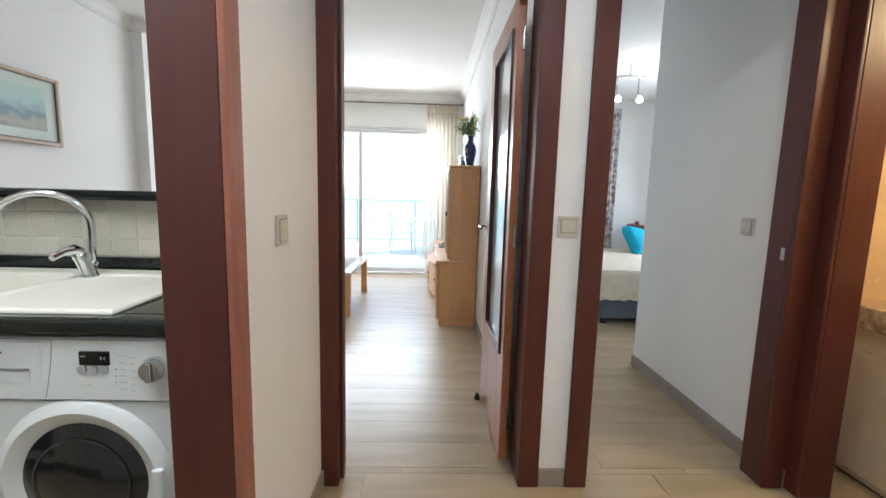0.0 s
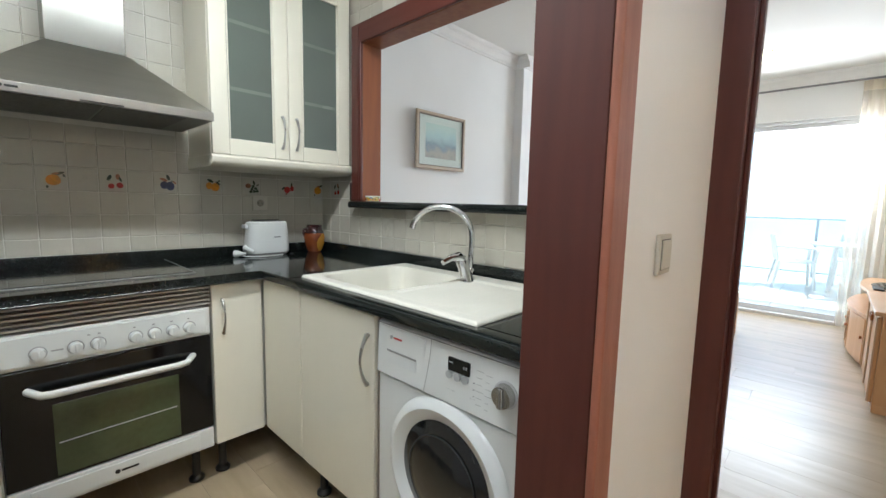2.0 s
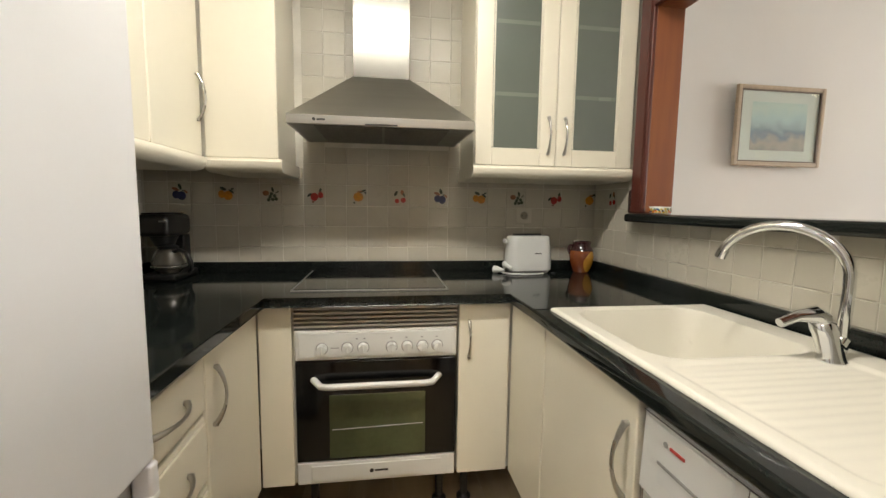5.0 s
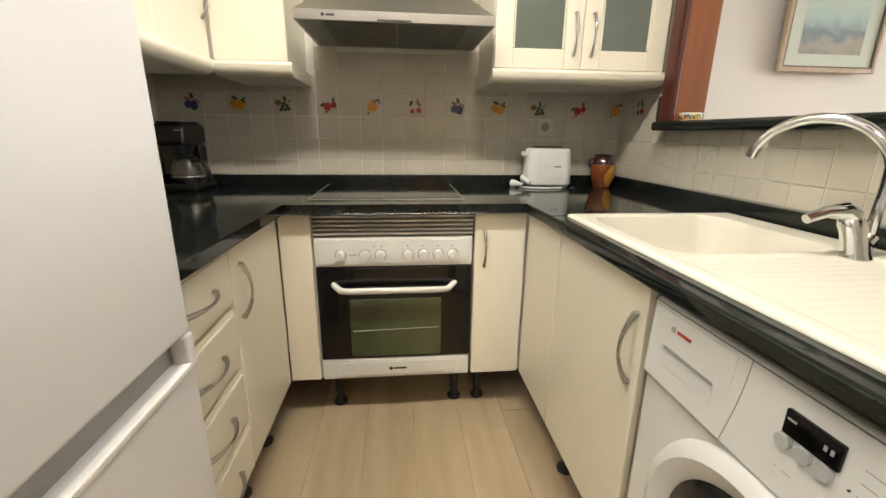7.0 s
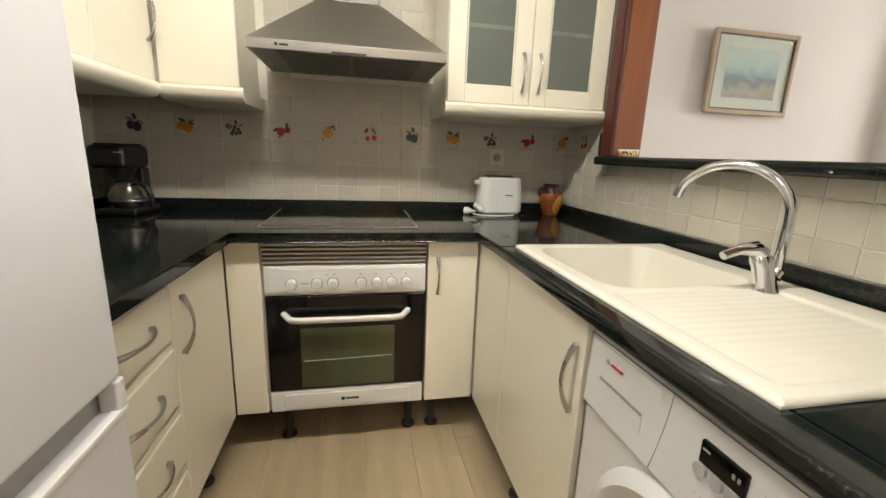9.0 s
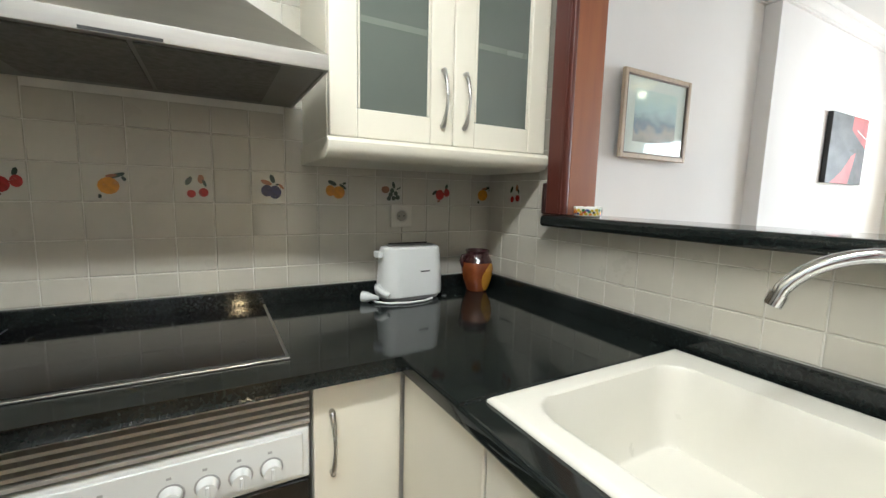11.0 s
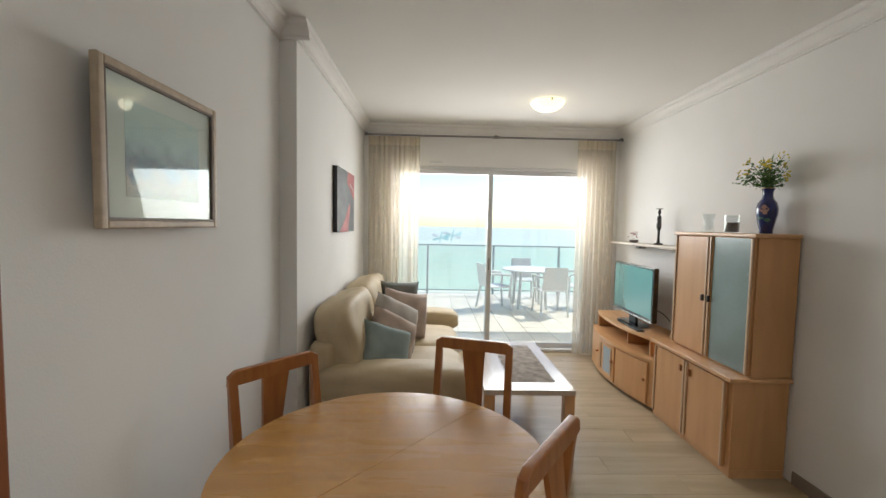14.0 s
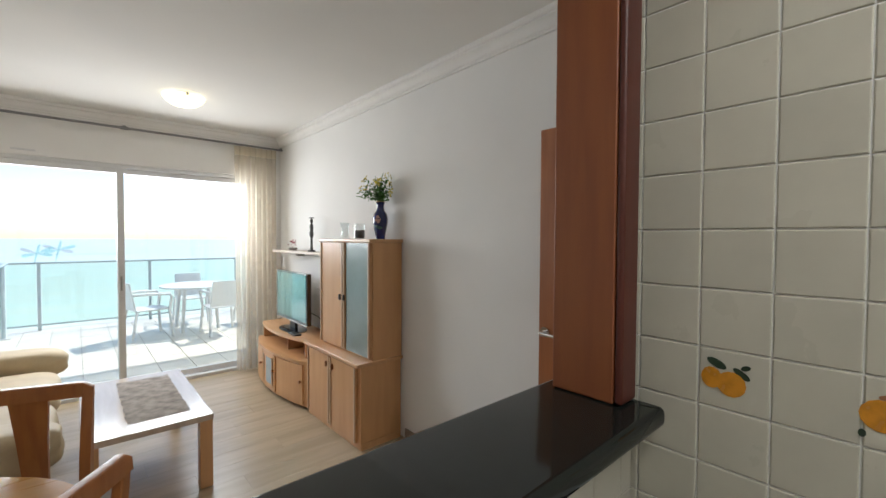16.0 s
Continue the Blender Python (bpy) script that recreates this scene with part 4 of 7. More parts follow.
lo = [bm.verts.new(p) for p in ((HXF - 0.013, HY0 + 0.008, 1.52), (HXF - 0.013, HY1 - 0.008, 1.52), (KW + 0.003, HY1 - 0.009, 1.5195), (KW + 0.003, HY0 + 0.009, 1.5195))]
hi = [bm.verts.new((v.co.x, v.co.y, 1.545)) for v in lo]
bm.faces.new(lo)
bm.faces.new(hi)
for i in range(4):
    bm.faces.new((lo[i], lo[(i + 1) % 4], hi[(i + 1) % 4], hi[i]))
part("underside", bm, surface("hood_under_grey", (0.24, 0.24, 0.225), 0.45, metal=0.5), h, "dull grey underside", smooth=False)
for a, b in ((0.672, 0.922), (0.932, 1.182)):
    part("filter", box(-2.24, -1.845, a, b, 1.5165, 1.524), FILT, h, "dark mesh grease filter", smooth=False)
part("badge", rod((HXF, 0.675, 1.536), (HXF + 0.0015, 0.675, 1.536), 0.006, seg=14), BLACKP, h)
part("badge_mark", box(HXF, HXF + 0.0012, 0.685, 0.715, 1.532, 1.539), BLACKP, h, smooth=False)
part("button_strip", box(HXF, HXF + 0.0015, 0.86, 0.98, 1.5205, 1.5265), BLACKP, h, smooth=False)

# ---- things on the worktop ----
t = thing("toaster", "white long-slot toaster with its cable beside it on the worktop", "toaster", at=(-2.2, 1.66, 0.9))
TC, TR = Vector((-2.185, 1.655, 0.9)), Matrix.Rotation(radians(4), 4, "Z")


def turned(bm, c, rot):
    bm.transform(Matrix.Translation(c) @ rot @ Matrix.Translation(-Vector(c)))
    return bm




def rounded_ring(bm, cx, cy, z, hx, hy, rad, n=6):
    """One level outline with round corners, as a loop of vertices."""
    ring = []
    for k, (sx, sy) in enumerate(((1, 1), (-1, 1), (-1, -1), (1, -1))):
        for i in range(n + 1):
            q = math.pi / 2 * (k + i / n)
            ring.append(bm.verts.new((cx + sx * (hx - rad) + rad * math.cos(q), cy + sy * (hy - rad) + rad * math.sin(q), z)))
    return ring


def lofted(rows, cx, cy):
    """A solid through level outlines; rows of z, half widths and corner radius."""
    bm = bmesh.new()
    rings = [rounded_ring(bm, cx, cy, *row) for row in rows]
    for a, b in zip(rings, rings[1:]):
        for i in range(len(a)):
            j = (i + 1) % len(a)
            bm.faces.new((a[i], a[j], b[j], b[i]))
    bm.faces.new(rings[0][::-1])
    bm.faces.new(rings[-1])
    return bm


bm = lofted([(0.917, 0.058, 0.113, 0.05), (0.921, 0.061, 0.116, 0.052), (0.96, 0.061, 0.115, 0.05), (1.03, 0.057, 0.110, 0.045), (1.077, 0.053, 0.105, 0.042), (1.083, 0.049, 0.101, 0.04), (1.085, 0.043, 0.095, 0.036)], -2.185, 1.638)
part("body", turned(bm, TC, TR), WHITE, t)
part("base", turned(lofted([(0.905, 0.05, 0.105, 0.045), (0.9165, 0.055, 0.110, 0.048)], -2.185, 1.638), TC, TR), GREYP, t)
tp = part("top_plate", turned(lofted([(1.0855, 0.034, 0.086, 0.026), (1.0885, 0.033, 0.085, 0.025)], -2.185, 1.640), TC, TR), surface("toaster_steel", (0.30, 0.30, 0.28), 0.35, metal=0.7, vary=0.05, bump=0), t, "dull grey metal top plate")
part("bread_slot", turned(box(-2.181, -2.162, 1.566, 1.716, 1.0887, 1.0895, 0.0003), TC, TR), BLACKP, tp, smooth=False)
part("warming_rack", turned(tube([(-2.204, 1.565, 1.0915), (-2.204, 1.715, 1.0915)], 0.003, 8), TC, TR), BLACKP, tp)
part("lever", turned(box(-2.205, -2.165, 1.510, 1.529, 1.050, 1.07, 0.004), TC, TR), WHITE, t)
part("dial", turned(rod((-2.185, 1.53, 0.945), (-2.185, 1.512, 0.945), 0.016, seg=18), TC, TR), WHITE, t)
part("badge", turned(box(-2.1275, -2.1258, 1.648, 1.685, 1.0, 1.0045), TC, TR), BLACKP, t, smooth=False)
for x, y in ((-2.23, 1.565), (-2.14, 1.565), (-2.23, 1.755), (-2.14, 1.755)):
    part("foot", turned(rod((x, y, 0.9005), (x, y, 0.905), 0.008, seg=10), TC, TR), BLACKP, t)
part("cable", tube([(-2.13, 1.70, 0.9045), (-2.11, 1.66, 0.9045), (-2.105, 1.60, 0.9045), (-2.12, 1.54, 0.9045), (-2.15, 1.505, 0.906), (-2.18, 1.50, 0.909)], 0.004, 8), WHITE, t, "white power cable")
part("plug", tube([(-2.15, 1.512, 0.919), (-2.165, 1.496, 0.919), (-2.178, 1.482, 0.919), (-2.19, 1.470, 0.919)], 0.014, 14, radii=[0.006, 0.010, 0.0175, 0.0185]), WHITE, t, "white round plug")
part("cord_loop", tube([(-2.12, 1.535, 0.93), (-2.135, 1.515, 0.944), (-2.16, 1.512, 0.948), (-2.175, 1.52, 0.935), (-2.16, 1.525, 0.924)], 0.011, 10), WHITE, t, "bundled white cord")

JUGM = surface("jug_brown_glaze", (0.23, 0.062, 0.016), 0.12, vary=0.2, scale=14, bump=0.01, bscale=60, second=(0.14, 0.034, 0.012), coat=0.5)
JUGD = surface("jug_collar_glaze", (0.04, 0.009, 0.010), 0.1, vary=0.2, scale=20, bump=0.0, coat=0.6)
j = thing("ceramic_jug", "glossy brown glazed stoneware jug with an ochre patch", "jug", at=(-2.19, 1.925, 0.9))
part("body", lathe([(0, 0.001), (0.038, 0.001), (0.042, 0.006), (0.056, 0.05), (0.061, 0.085), (0.056, 0.115), (0.043, 0.137), (0.044, 0.150), (0.047, 0.155), (0.043, 0.157), (0.038, 0.15), (0.037, 0.13), (0.0, 0.02)], (-2.19, 1.925, 0.9), 32), JUGM, j)
part("handle", tube([(-2.20, 1.884, 1.037), (-2.203, 1.868, 1.035), (-2.204, 1.861, 1.018), (-2.202, 1.866, 1.0), (-2.20, 1.873, 0.99)], 0.007, 10), JUGD, j)
part("collar", lathe([(0.0575, 0.112), (0.0515, 0.124), (0.0437, 0.137), (0.0448, 0.150), (0.0478, 0.1555), (0.043, 0.1578), (0.0365, 0.15), (0.036, 0.13), (0.0365, 0.11)], (-2.19, 1.925, 0.9), 32), JUGD, j, "dark purple-brown glazed collar and rim")
bm = bmesh.new()
OC = surface("ochre_glaze", (0.50, 0.24, 0.03), 0.15, vary=0.15, scale=20, bump=0.0, coat=0.5)
prof = [(0.0425, 0.006), (0.0565, 0.05), (0.0615, 0.085), (0.0572, 0.112)]
rings = []
for i in range(13):
    zz = 0.006 + 0.104 * i / 12
    rr = np.interp(zz, [p[1] for p in prof], [p[0] for p in prof]) + 0.0006
    w = 0.62 * math.sin(math.pi * (i + 0.4) / 12.8) ** 0.7
    rings.append([bm.verts.new((-2.19 + rr * math.cos(a), 1.925 + rr * math.sin(a), 0.9 + zz)) for a in (0.25 + 0.25 * i / 12 + w * (k / 3 - 1) for k in range(7))])
for a, b in zip(rings, rings[1:]):
    for k in range(6):
        bm.faces.new((a[k], a[k + 1], b[k + 1], b[k]))
part("glaze_patch", bm, OC, j, "ochre yellow glaze patch")

c = thing("coffee_maker", "black filter coffee maker with a glass carafe", "coffee maker", at=(-2.13, 0.02, 0.9))
part("base", box(-2.25, -2.03, -0.06, 0.085, 0.9005, 0.93, 0.01), BLACKP, c)
part("column", box(-2.25, -2.185, -0.06, 0.055, 0.931, 1.085, 0.008), BLACKP, c)
part("head", box(-2.25, -2.035, -0.065, 0.062, 1.085, 1.175, 0.022, 4), BLACKP, c)
part("lid", box(-2.23, -2.055, -0.045, 0.042, 1.176, 1.182, 0.003), BLACKP, c)
part("filter_basket", lathe([(0.035, 0), (0.055, 0.045), (0, 0.045)], (-2.11, 0.012, 1.042), 24), BLACKP, c)
cf = part("carafe", lathe([(0, 0), (0.045, 0), (0.061, 0.02), (0.065, 0.045), (0.05, 0.085), (0.036, 0.1)], (-2.10, 0.030, 0.9315), 28), surface("carafe_glass", (0.10, 0.09, 0.075), 0.06, vary=0.3, scale=20, bump=0, coat=1.0), c, "clear glass carafe")
part("carafe_band", lathe([(0.0645, 0.022), (0.0665, 0.024), (0.0665, 0.03), (0.0645, 0.032)], (-2.10, 0.030, 0.9315), 28), NICKEL, cf)
part("carafe_lid", lathe([(0.037, 0), (0.039, 0.01), (0.02, 0.018), (0, 0.018)], (-2.10, 0.030, 1.0315), 24), BLACKP, cf)
part("carafe_handle", tube([(-2.075, 0.06, 1.02), (-2.06, 0.09, 1.03), (-2.045, 0.125, 1.02), (-2.04, 0.143, 0.985), (-2.045, 0.143, 0.955), (-2.06, 0.125, 0.94)], 0.0075, 10), BLACKP, cf)
part("badge", box(-2.035, -2.034, 0.03, 0.06, 1.145, 1.151), GREYP, c, smooth=False)

a = thing("ashtray", "white ceramic ashtray with a colourful painted fruit rim on the ledge", "ashtray", at=(-1.79, 2.058, 1.2045))
AC = (-1.79, 2.058, 1.2045)
bm = lathe([(0, 0.002), (0.036, 0.001), (0.039, 0.004), (0.0405, 0.016), (0.0425, 0.029), (0.041, 0.031), (0.0385, 0.029), (0.036, 0.009), (0, 0.007)], AC, 48)
for v in bm.verts:
    an = math.atan2(v.co.y - AC[1], v.co.x - AC[0])
    if v.co.z > AC[2] + 0.026 and min(abs((an - k * 2.094 - 0.4 + math.pi) % (2 * math.pi) - math.pi) for k in range(3)) < 0.12:
        v.co.z -= 0.006
part("bowl", bm, surface("white_glaze", (0.74, 0.74, 0.68), 0.15, vary=0.02, coat=0.4), a)
cols = [("paint_red", (0.5, 0.03, 0.03)), ("paint_yellow", (0.62, 0.45, 0.03)), ("paint_blue", (0.03, 0.07, 0.25)), ("paint_orange", (0.6, 0.2, 0.02)), ("paint_green", (0.05, 0.18, 0.06)), ("paint_black", (0.02, 0.015, 0.03))]
rnd = random.Random(8)
for i in range(60):
    an = 2 * math.pi * i / 60 + rnd.uniform(-0.04, 0.04)
    zz = (0.009, 0.0205, 0.0145)[i % 3] + rnd.uniform(-0.001, 0.001)
    rr = 0.0408 + (zz - 0.012) * 0.14 + (i % 5) * 0.00012
    nm, cc = cols[rnd.randrange(6)]
    bm = bmesh.new()
    cen = Vector((AC[0] + rr * math.cos(an), AC[1] + rr * math.sin(an), AC[2] + zz))
    tan, up = Vector((-math.sin(an), math.cos(an), 0)), Vector((0, 0, 1))
    out = Vector((math.cos(an), math.sin(an), 0)) * 0.0006
    ra, rb = rnd.uniform(0.0035, 0.0065), rnd.uniform(0.0035, 0.005)
    bm.faces.new([bm.verts.new(cen + out + tan * ra * math.cos(q) + up * rb * math.sin(q)) for q in (2 * math.pi * k / 12 for k in range(12))])
    part("painted_fruit", bm, surface(nm, cc, 0.2, vary=0.1, bump=0, coat=0.4), a, smooth=False)


def socket(place, face):
    """A square wall socket that faces +x."""
    s = thing("wall_socket", "beige square wall socket on the tiles", "socket", at=place)
    x, y, z = place
    part("plate", box(x, x + 0.009, y - 0.041, y + 0.041, z - 0.041, z + 0.041, 0.003), SWITCHM, s)
    part("rim", rotx(lathe([(0.019, 0), (0.0225, 0.003), (0.0225, 0.0)], (0, 0, 0), 28), (x + 0.009, y, z)), SWITCHM, s)
    # Flat darker disc stands for the shaded hollow of the socket.
    part("recess", rod((x + 0.0088, y, z), (x + 0.0095, y, z), 0.019, seg=24), surface("socket_shade", (0.3, 0.28, 0.22), 0.5), s)
    for dy in (-0.0095, 0.0095):
        part("pin_hole", rod((x + 0.0095, y + dy, z), (x + 0.0102, y + dy, z), 0.0028, seg=10), BLACKP, s)
    return s


def rotx(bm, place):
    bm.transform(Matrix.Translation(place) @ Matrix.Rotation(radians(90), 4, "Y"))
    return bm


socket((KW + 0.0045, 1.645, 1.182), "x")


def switch(name, lo, hi, label):
    s = thing(name, label, "light switch", at=[(p + q) / 2 for p, q in zip(lo, hi)])
    part("plate", box(lo[0], hi[0], lo[1], hi[1], lo[2], hi[2], 0.003), SWITCHM, s)
    ax = min(range(2), key=lambda i: hi[i] - lo[i])
    l2, h2 = list(lo), list(hi)
    for i in range(3):
        if i != ax:
            l2[i] += 0.012
            h2[i] -= 0.012
    if name == "double_light_switch":
        l2[2] = lo[2] + 0.018
    front_hi = lo[ax] < 0 and ax == 0
    if ax == 0 and lo[0] < 0:
        l2[0], h2[0] = hi[0], hi[0] + 0.004
    else:
        h2[ax], l2[ax] = lo[ax], lo[ax] - 0.004
    s_lo, s_hi = [q - 0.0015 for q in l2], [q + 0.0015 for q in h2]
    if ax == 0 and lo[0] < 0:
        s_lo[0], s_hi[0] = hi[0] + 0.0001, hi[0] + 0.0008
    else:
        s_lo[ax], s_hi[ax] = lo[ax] - 0.0008, lo[ax] - 0.0001
    # Thin dark plate paints the shadow border round the rocker.
    part("gap_line", box(s_lo[0], s_hi[0], s_lo[1], s_hi[1], s_lo[2], s_hi[2]), surface("switch_border_shade", (0.12, 0.115, 0.1), 0.7), s, smooth=False)
    part("rocker", box(l2[0], h2[0], l2[1], h2[1], l2[2], h2[2], 0.0015), SWITCHM, s)
    return s


switch("light_switch", (-0.1995, 1.58, 1.065), (-0.190, 1.66, 1.15), "beige single light switch on the white hall wall")
switch("double_light_switch", (0.729, 2.030, 1.067), (0.811, 2.0395, 1.149), "wide beige light switch between the two door frames")
switch("light_switch", (1.755, 2.335, 1.068), (1.7645, 2.415, 1.148), "beige light switch on the bedroom's white wall")

# ---- cornices and skirtings ----


def cornice(name, axis, wall, out, a, b):
    """Stepped plaster moulding along a wall under the ceiling."""
    steps = [(0, 0), (0, 0.096), (0.018, 0.096), (0.018, 0.084), (0.026, 0.080), (0.026, 0.068), (0.034, 0.054), (0.046, 0.042), (0.060, 0.034), (0.060, 0.024), (0.072, 0.021), (0.080, 0.012), (0.080, 0)]
    prof = [(wall + out * a, CEILING - d) for a, d in steps]
    solo(name, prism(prof, axis, a, b), CORNICE, "white plaster cornice", kind="structure")


cornice("trim_cornice_west", "y", LW1, 1, 2.176, PY)
cornice("trim_cornice_west", "y", LW2, 1, PY + 0.0, LN)
cornice("trim_cornice_step", "x", PY, -1, LW1, LW2 + 0.08)
cornice("trim_cornice_east", "y", LE, -1, 2.17, LN)
cornice("trim_cornice_north", "x", LN, -1, LW2, LE)
cornice("trim_cornice_south", "x", HY + 0.006, 1, LW1, LE)
SK = [("y", LE - 0.012, LE - 0.001, 2.2, 4.15), ("y", LW1 + 0.001, LW1 + 0.012, HY + 0.02, PY - 0.01), ("y", LW2 + 0.001, LW2 + 0.012, PY, LN - 0.01), ("x", LN - 0.012, LN - 0.001, 0.43, LE - 0.01),
      ("y", HW + 0.001, HW + 0.012, 1.40, 2.02), ("x", 2.028, 2.039, 0.71, 0.822), ("x", 2.028, 2.039, 1.772, 1.79), ("y", 1.753, 1.764, 2.17, 3.345), ("x", 3.346, 3.357, 1.765, 4.05),
      ("x", HY + 0.007, HY + 0.018, -2.39, -0.24), ("x", 6.588, 6.599, 0.8, 4.05), ("y", HE - 0.012, HE - 0.001, -1.8, 1.135)]
for ax, p, q, a0, b0 in SK:
    bm = box(p, q, a0, b0, 0, 0.078, 0.002) if ax == "y" else box(a0, b0, p, q, 0, 0.078, 0.002)
    solo("baseboard", bm, SKIRT, "grey-brown skirting strip along the wall", kind="structure")

# ---- balcony door, terrace, sea ----
w = thing("window_balcony_door", "white aluminium sliding door to the terrace", kind="structure", at=(-0.8, 6.72, 0))
part("frame", box(WX0, WX0 + 0.04, 6.69, 6.79, 0.0, WZ, 0.003), ALU, w)
part("frame", box(WX1 - 0.04, WX1, 6.69, 6.79, 0.0, WZ, 0.003), ALU, w)
part("frame", box(WX0 + 0.04, WX1 - 0.04, 6.69, 6.79, WZ - 0.035, WZ, 0.003), ALU, w)
part("threshold", box(WX0 + 0.04, WX1 - 0.04, 6.67, 6.82, -0.003, 0.035, 0.004), ALU, w)
for x0, x1, yy in ((-1.955, -0.80, 6.715), (-0.86, 0.375, 6.755)):
    s = part("sash", box(x0, x0 + 0.05, yy - 0.017, yy + 0.017, 0.036, WZ - 0.036, 0.003), ALU, w)
    part("stile", box(x1 - 0.055, x1, yy - 0.017, yy + 0.017, 0.036, WZ - 0.036, 0.003), ALU, s)
    part("rail", box(x0 + 0.05, x1 - 0.055, yy - 0.016, yy + 0.016, 0.036, 0.095, 0.003), ALU, s)
    part("rail", box(x0 + 0.05, x1 - 0.055, yy - 0.016, yy + 0.016, WZ - 0.085, WZ - 0.036, 0.003), ALU, s)
    p = part("pane", box(x0 + 0.051, x1 - 0.056, yy - 0.003, yy + 0.003, 0.096, WZ - 0.086), PANE, s, "clear glass pane", smooth=False)
    p.visible_shadow = False
part("door_handle", box(-0.838, -0.822, 6.684, 6.697, 0.98, 1.12, 0.004), GREYP, w, "small grey sliding door handle")

solo("lintel_vent", box(-1.55, -1.40, 6.653, 6.659, 2.225, 2.24, 0.002), ALU, "small white roller shutter slot above the door", "vent", at=(-1.47, 6.656, 2.17))
DRB, DRP = glass("decal_blue", (0.62, 0.84, 0.88)), glass("decal_pink", (0.80, 0.78, 0.84))
for cx, cz, k in ((-1.407, 1.352, 0), (-1.268, 1.380, 1)):
    g = thing("window_sticker", "faded dragonfly-shaped sticker on the glass door", "sticker", at=(cx, 6.711, cz))
    for nm, an, ln, off, mm in (("body", 78, 0.20, -0.03, DRB), ("wing", 25 - 8 * k, 0.12, 0.05, DRB), ("wing", 158, 0.11, 0.05, DRP), ("wing", -12, 0.10, 0.03, DRP if k else DRB), ("wing", 196, 0.10, 0.03, DRB)):
        dx, dz = math.cos(radians(an)), math.sin(radians(an))
        half = 0.010 if nm == "body" else 0.015
        bm = bmesh.new()
        shift = off / 2 if nm == "body" else ln / 2
        bm.faces.new([bm.verts.new((cx + dx * (ln * q + shift) - dz * wv, 6.7105 - 0.0003 * (nm == "body"), cz + dz * (ln * q + shift) + dx * wv)) for q, wv in ((-0.5, 0), (-0.2, half * 0.6), (0.2, half), (0.42, half * 0.8), (0.5, 0), (0.42, -half * 0.8), (0.2, -half), (-0.2, -half * 0.6))])
        part(nm, bm, mm, g, smooth=False)

slab("terrace_slab", -3.6, 4.2, 6.87, 11.0, -0.25, -0.012, surface("terrace_joint", (0.55, 0.50, 0.45), 0.9), label="terrace floor in square pale tiles")
# Added roof slab, out of view; keeps direct sun out of the room.
slab("terrace_roof", -3.6, 4.2, 6.87, 8.6, 2.52, 2.75, CEIL, label="unseen white slab added above the terrace against the sun")
slab("terrace_wall_outer", -3.6, -2.461, 6.66, 6.86, 0, 2.75, PAINT, label="white painted outer wall")
slab("terrace_wall_outer", 0.8, 4.2, 6.76, 6.86, 0, 2.52, PAINT, label="white painted outer wall")
r_ = thing("balustrade", "grey metal terrace balustrade with glass panels", kind="structure", at=(-0.2, 10.8, 0))
part("top_rail", box(-3.5, 4.0, 10.775, 10.825, 1.055, 1.085, 0.008), RAILM, r_)
part("bottom_rail", box(-3.5, 4.0, 10.785, 10.815, 0.075, 0.10, 0.005), RAILM, r_)
for i in range(-1, 4):
    x = -1.60 + 1.44 * i
    part("post", box(x - 0.022, x + 0.022, 10.78, 10.82, 0.0, 1.055, 0.004), RAILM, r_)
    p = part("pane", box(x + 0.03, x + 1.41, 10.797, 10.803, 0.10, 1.05), TEALPANE, r_, "green-tinted glass panel", smooth=False)
    p.visible_shadow = False
r_ = thing("side_balustrade", "grey side rail of the terrace with a tall glass panel", kind="structure", at=(-1.95, 9.5, 0))
part("top_rail", box(-1.975, -1.93, 9.3, 10.77, 1.055, 1.085, 0.008), RAILM, r_)
part("post", box(-1.98, -1.925, 10.3, 10.36, 0, 1.055, 0.005), surface("pale_post", (0.62, 0.68, 0.70), 0.4), r_)
p = part("pane", box(-1.955, -1.95, 9.3, 10.29, 0.05, 1.05), TEALPANE, r_, "green-tinted glass panel", smooth=False)
p.visible_shadow = False
part("post_foot", box(-2.02, -1.88, 10.27, 10.39, 0, 0.02, 0.006), ALU, r_)


